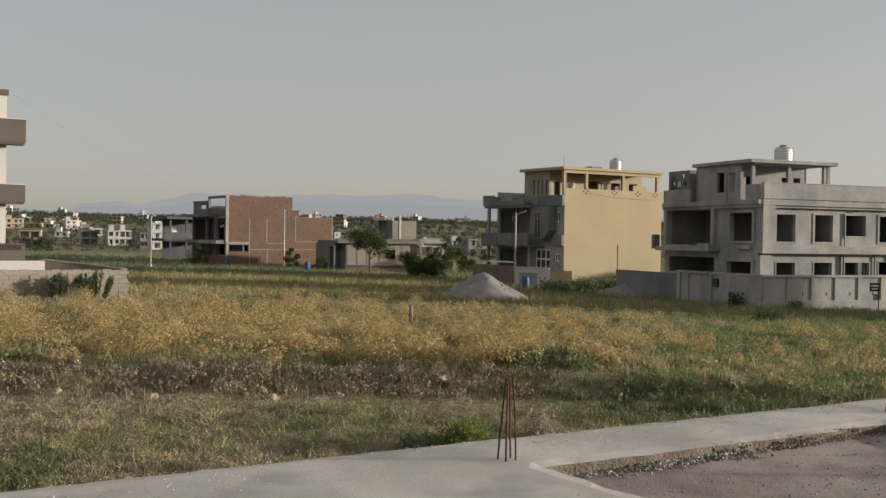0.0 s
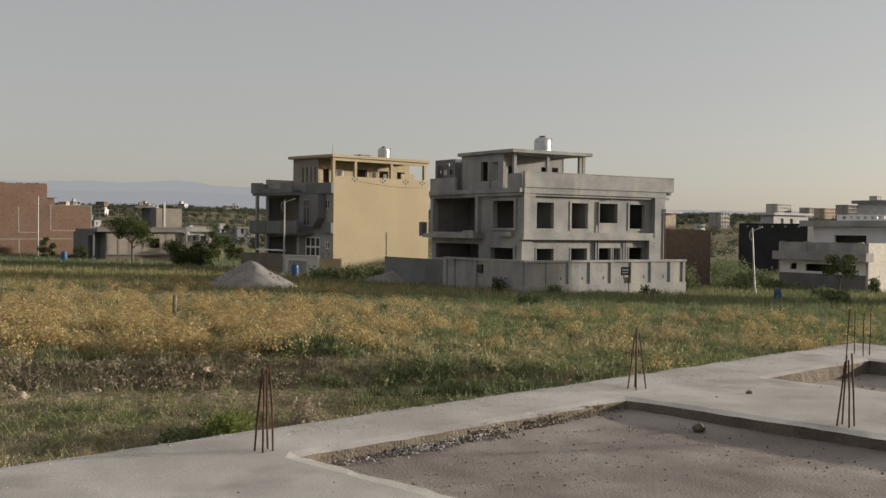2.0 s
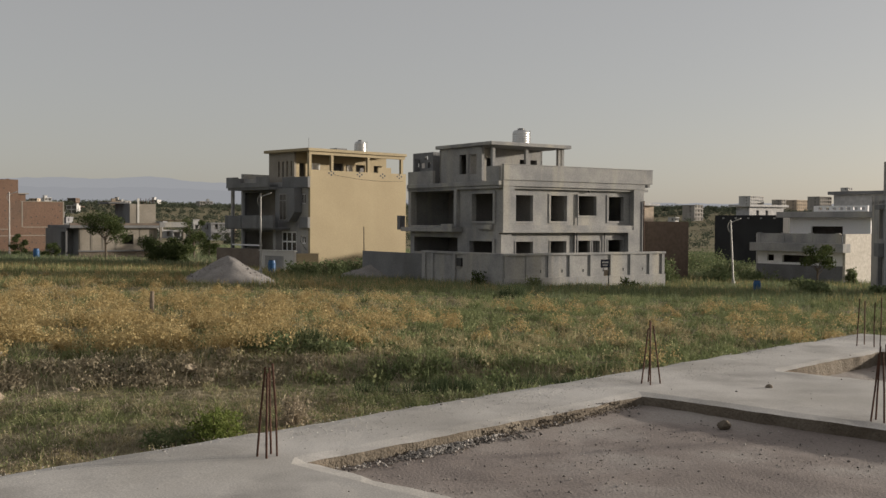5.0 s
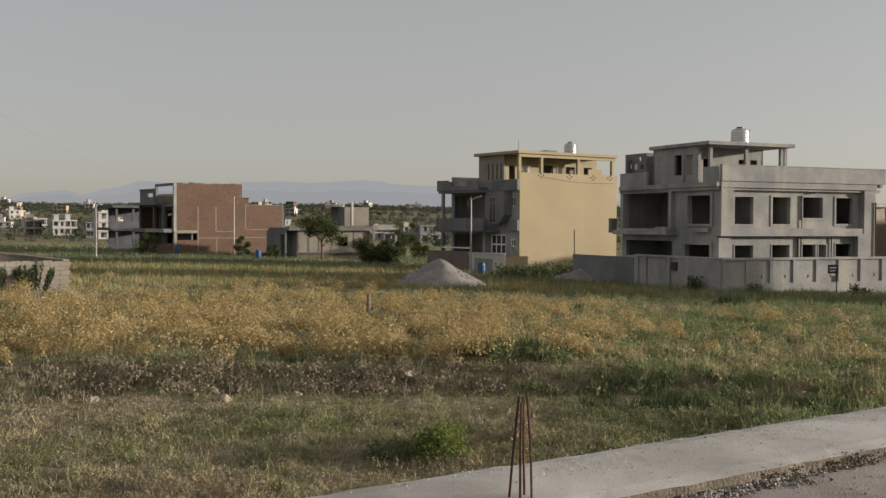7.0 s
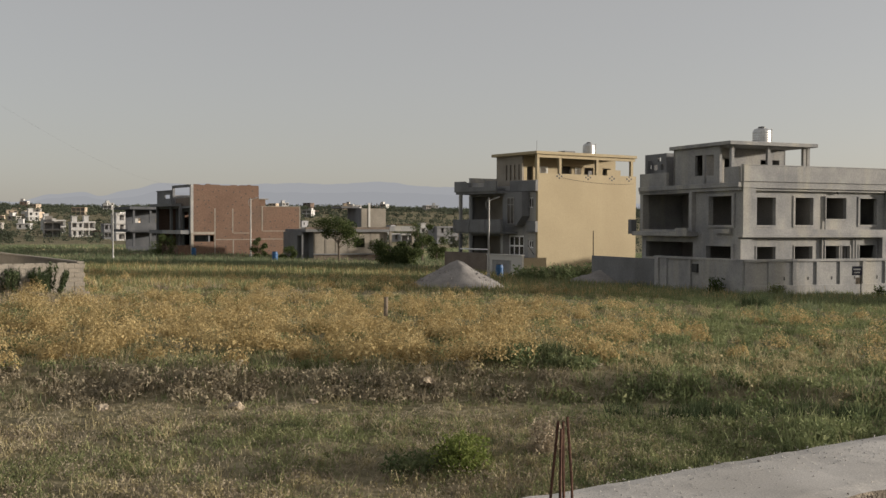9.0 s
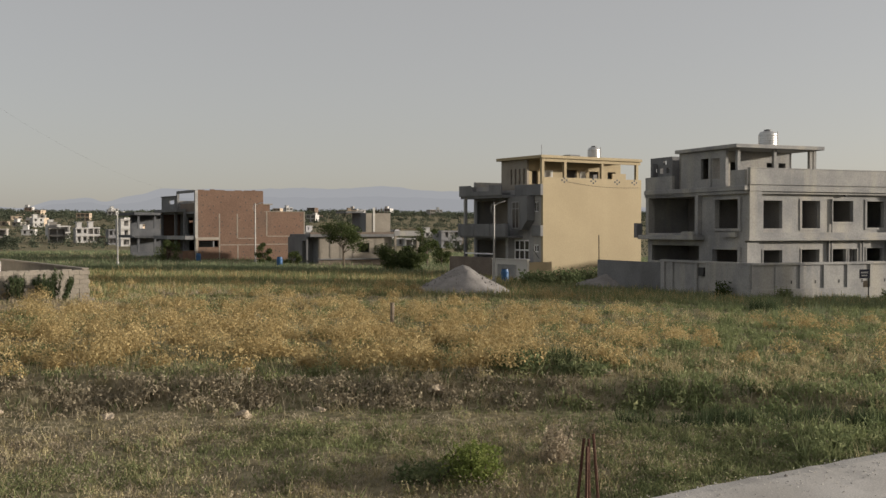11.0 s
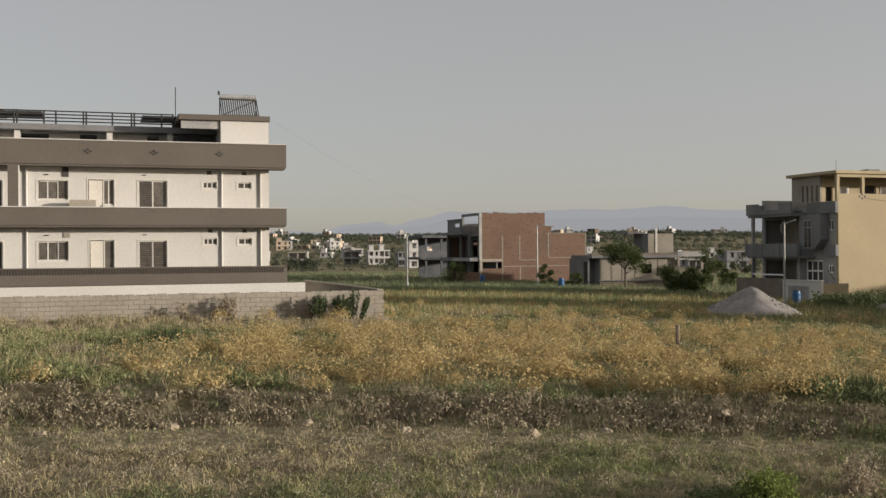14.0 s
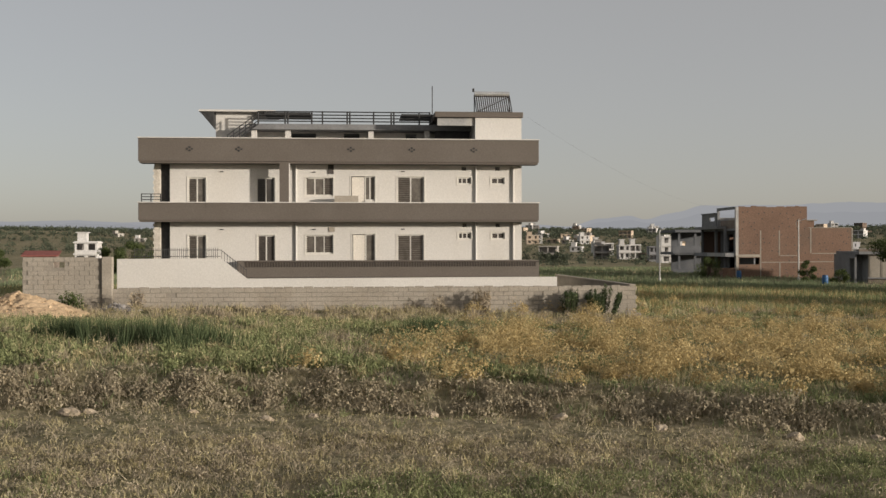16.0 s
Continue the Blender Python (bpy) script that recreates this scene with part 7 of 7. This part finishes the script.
shrub(-32.8, 37.0, 0.5, 1.0, DEAD, "half-dry tall weed against the block wall", 600, 0.05)
shrub(-34.9, 35.2, 0.7, 0.9, TREE, "dark green bush behind the soil heap", 1000, 0.06)
shrub(19.0, 67.4, 0.6, 1.2, TREE, "dark green bush by the boundary wall", 900, 0.08)
shrub(22.2, 65.6, 0.75, 0.95, GRASS, "soft green bush by the boundary wall", 900, 0.07)
shrub(29.6, 68.2, 0.4, 0.9, TREE, "small leafy plant by the boundary wall", 300, 0.09)
shrub(30.6, 68.8, 0.4, 0.6, TREE, "small leafy plant by the boundary wall", 250, 0.09)
for x, y, r, h in ((9.5, 84, 1.6, 1.2), (11.5, 85.5, 1.8, 1.3), (13.5, 86.5, 1.6, 1.5), (15.5, 87, 1.8, 1.7), (17.5, 87, 1.5, 1.8), (19, 88, 1.4, 1.6)):
    shrub(x, y, r, h, UNDER, "overgrown dark green weeds below the yellow wall", 900, 0.13, group="weeds below the yellow wall")
for x, y, r, h in ((47.6, 60.6, 1.0, 1.2), (49.6, 60.0, 0.8, 0.9), (52.4, 59.0, 1.0, 1.3), (50.8, 58.8, 1.2, 0.8), (44.8, 61.4, 1.0, 0.8), (42.6, 66, 1.2, 0.9), (46.2, 73.0, 1.2, 1.0), (36.4, 77.5, 1.4, 2.6), (37.4, 79, 1.2, 1.8), (55, 79.5, 0.6, 1.6), (38.6, 59, 0.7, 0.8), (41.8, 90, 2.2, 1.6), (52, 104, 3.5, 2.2), (57, 108, 3.5, 2.0), (47, 98, 2.5, 1.5), (50, 92, 2.2, 1.6), (55, 98, 2.6, 2.0), (60, 116, 3.2, 2.4), (64, 122, 3.4, 2.6), (44, 82, 1.6, 1.2), (49, 84, 1.8, 1.3), (56, 112, 3, 3.0)):
    shrub(x, y, r, h, UNDER, "rough green shrub growing on the vacant plot", 900, 0.13, group="shrubs on the vacant plots")
shrub(2.0, 23.6, 0.75, 0.38, UNDER, "low dark green weeds on a small mound", 1500, 0.04)
shrub(3.0, 23.3, 0.6, 0.3, UNDER, "low dark green weeds on a small mound", 1200, 0.04)
tree(48.6, 74.6, 3.4, 1.5)
tree(-7.4, 119.3, 5.4, 2.7, "spreading dark green tree with thin layered crown", n=7000, size=0.15, low=0.3)
tree(-1.8, 108.5, 3.7, 2.2, "bushy green tree before the low house", low=0.0, n=9000, size=0.14)
tree(-0.1, 109.5, 2.9, 1.6, "bushy green tree before the low house", low=0.0, n=6000, size=0.14)
tree(1.8, 126.0, 4.7, 1.5, "slim dark green tree beside the low house", low=0.1, n=4000, size=0.13)
tree(3.6, 130.0, 3.2, 1.6, "slim dark green tree beside the low house", low=0.0, n=4000, size=0.13)
tree(-16.7, 123.2, 2.5, 1.05, "round dark green tree beside the street lamp", low=0.0, n=4000, size=0.11)
tree(-13.5, 124.0, 1.9, 1.2, "low round dark green bush by the brick house", low=0.0, n=3000, size=0.11)
tree(-28.9, 130.0, 2.5, 1.7, "low round dark green bush by the brick house", low=0.0, n=3500, size=0.11)
for x, y, h, r in ((-75, 205, 5, 3.5), (-88, 230, 5, 4), (-40, 240, 5, 3.5), (-14, 200, 6, 4), (2, 190, 6, 4), (10, 210, 6, 4.5), (-6, 240, 6, 4), (70, 190, 6, 4), (84, 200, 6, 5), (60, 160, 5, 4), (95, 230, 6, 5), (-130, 190, 5, 4), (-150, 200, 6, 4), (-98, 215, 4, 3)):
    tree(x, y, h * 0.65, r * 0.65, "mid-distance field tree with dark foliage", n=1500, size=0.26, low=0.05, leaf=FAR_TREE)


for left, d, h, r in ((43.2, 154, 4.2, 1.8), (42.4, 150, 4.6, 2.2), (41.5, 156, 4.6, 2.2), (48.6, 170, 4.0, 2.6)):
    x, y = polar(left, d)
    tree(x, y, h, r, "dark green tree behind the white house plot", low=0.0, n=5000, size=0.17)


def red_shed():
    x, y = polar(46.6, 190)
    t = thing("red_shed", x, y, ground_z(x, y) - 0.2, 40, "low shed with a faded red sheet roof", "shed")
    part("front_wall", panel(-2.6, 2.6, 0, 2.6, 0, 0.2, [(-1.8, -0.6, 0.1, 2.4), (0.6, 1.8, 1.2, 2.3)]), LOW_BRICK, t)
    for at in (-2.6, 2.4):
        part("side_wall", panel(0.21, 4.0, 0, 2.6, 0, 0.2, (), side=True, at=at), LOW_BRICK, t)
    part("back_wall", panel(-2.6, 2.6, 0, 2.6, 4.0, 4.2), LOW_BRICK, t)
    roof = box(-2.9, 2.9, -0.5, 4.6, 2.6, 2.75)
    for v in roof.verts:
        v.co.z += 0.8 if v.co.y > 2 else 0.0
    part("roof", roof, DULL_RED, t)


red_shed()


def far_woods():
    rnd = random.Random(9)
    c, r, h = [], [], []
    for i in range(11000):
        d = rnd.uniform(260, 1400) if i % 2 else rnd.uniform(950, 1520)
        left = rnd.uniform(-46, 52)
        x, y = polar(left, d)
        if noise.noise((x * 0.009, y * 0.009, 3)) < (0.1 if d < 420 else -0.12 if d < 900 else -0.3) or (left > 27 and d < 600):
            continue
        s = rnd.uniform(0.45, 1.25) * (0.7 if d < 500 else 1.0)
        c.append((x, y, ground_z(x, y)))
        r.append(2.9 * s)
        h.append(4.6 * s)
    c = np.array(c)
    tri_mesh("far_woods", flecks(c, 64, r, h, 0.22 + 0.0004 * np.hypot(c[:, 0], c[:, 1]), 0.0), FAR_TREE, "scattered dark trees and hedges across the far plain", "woods")


far_woods()
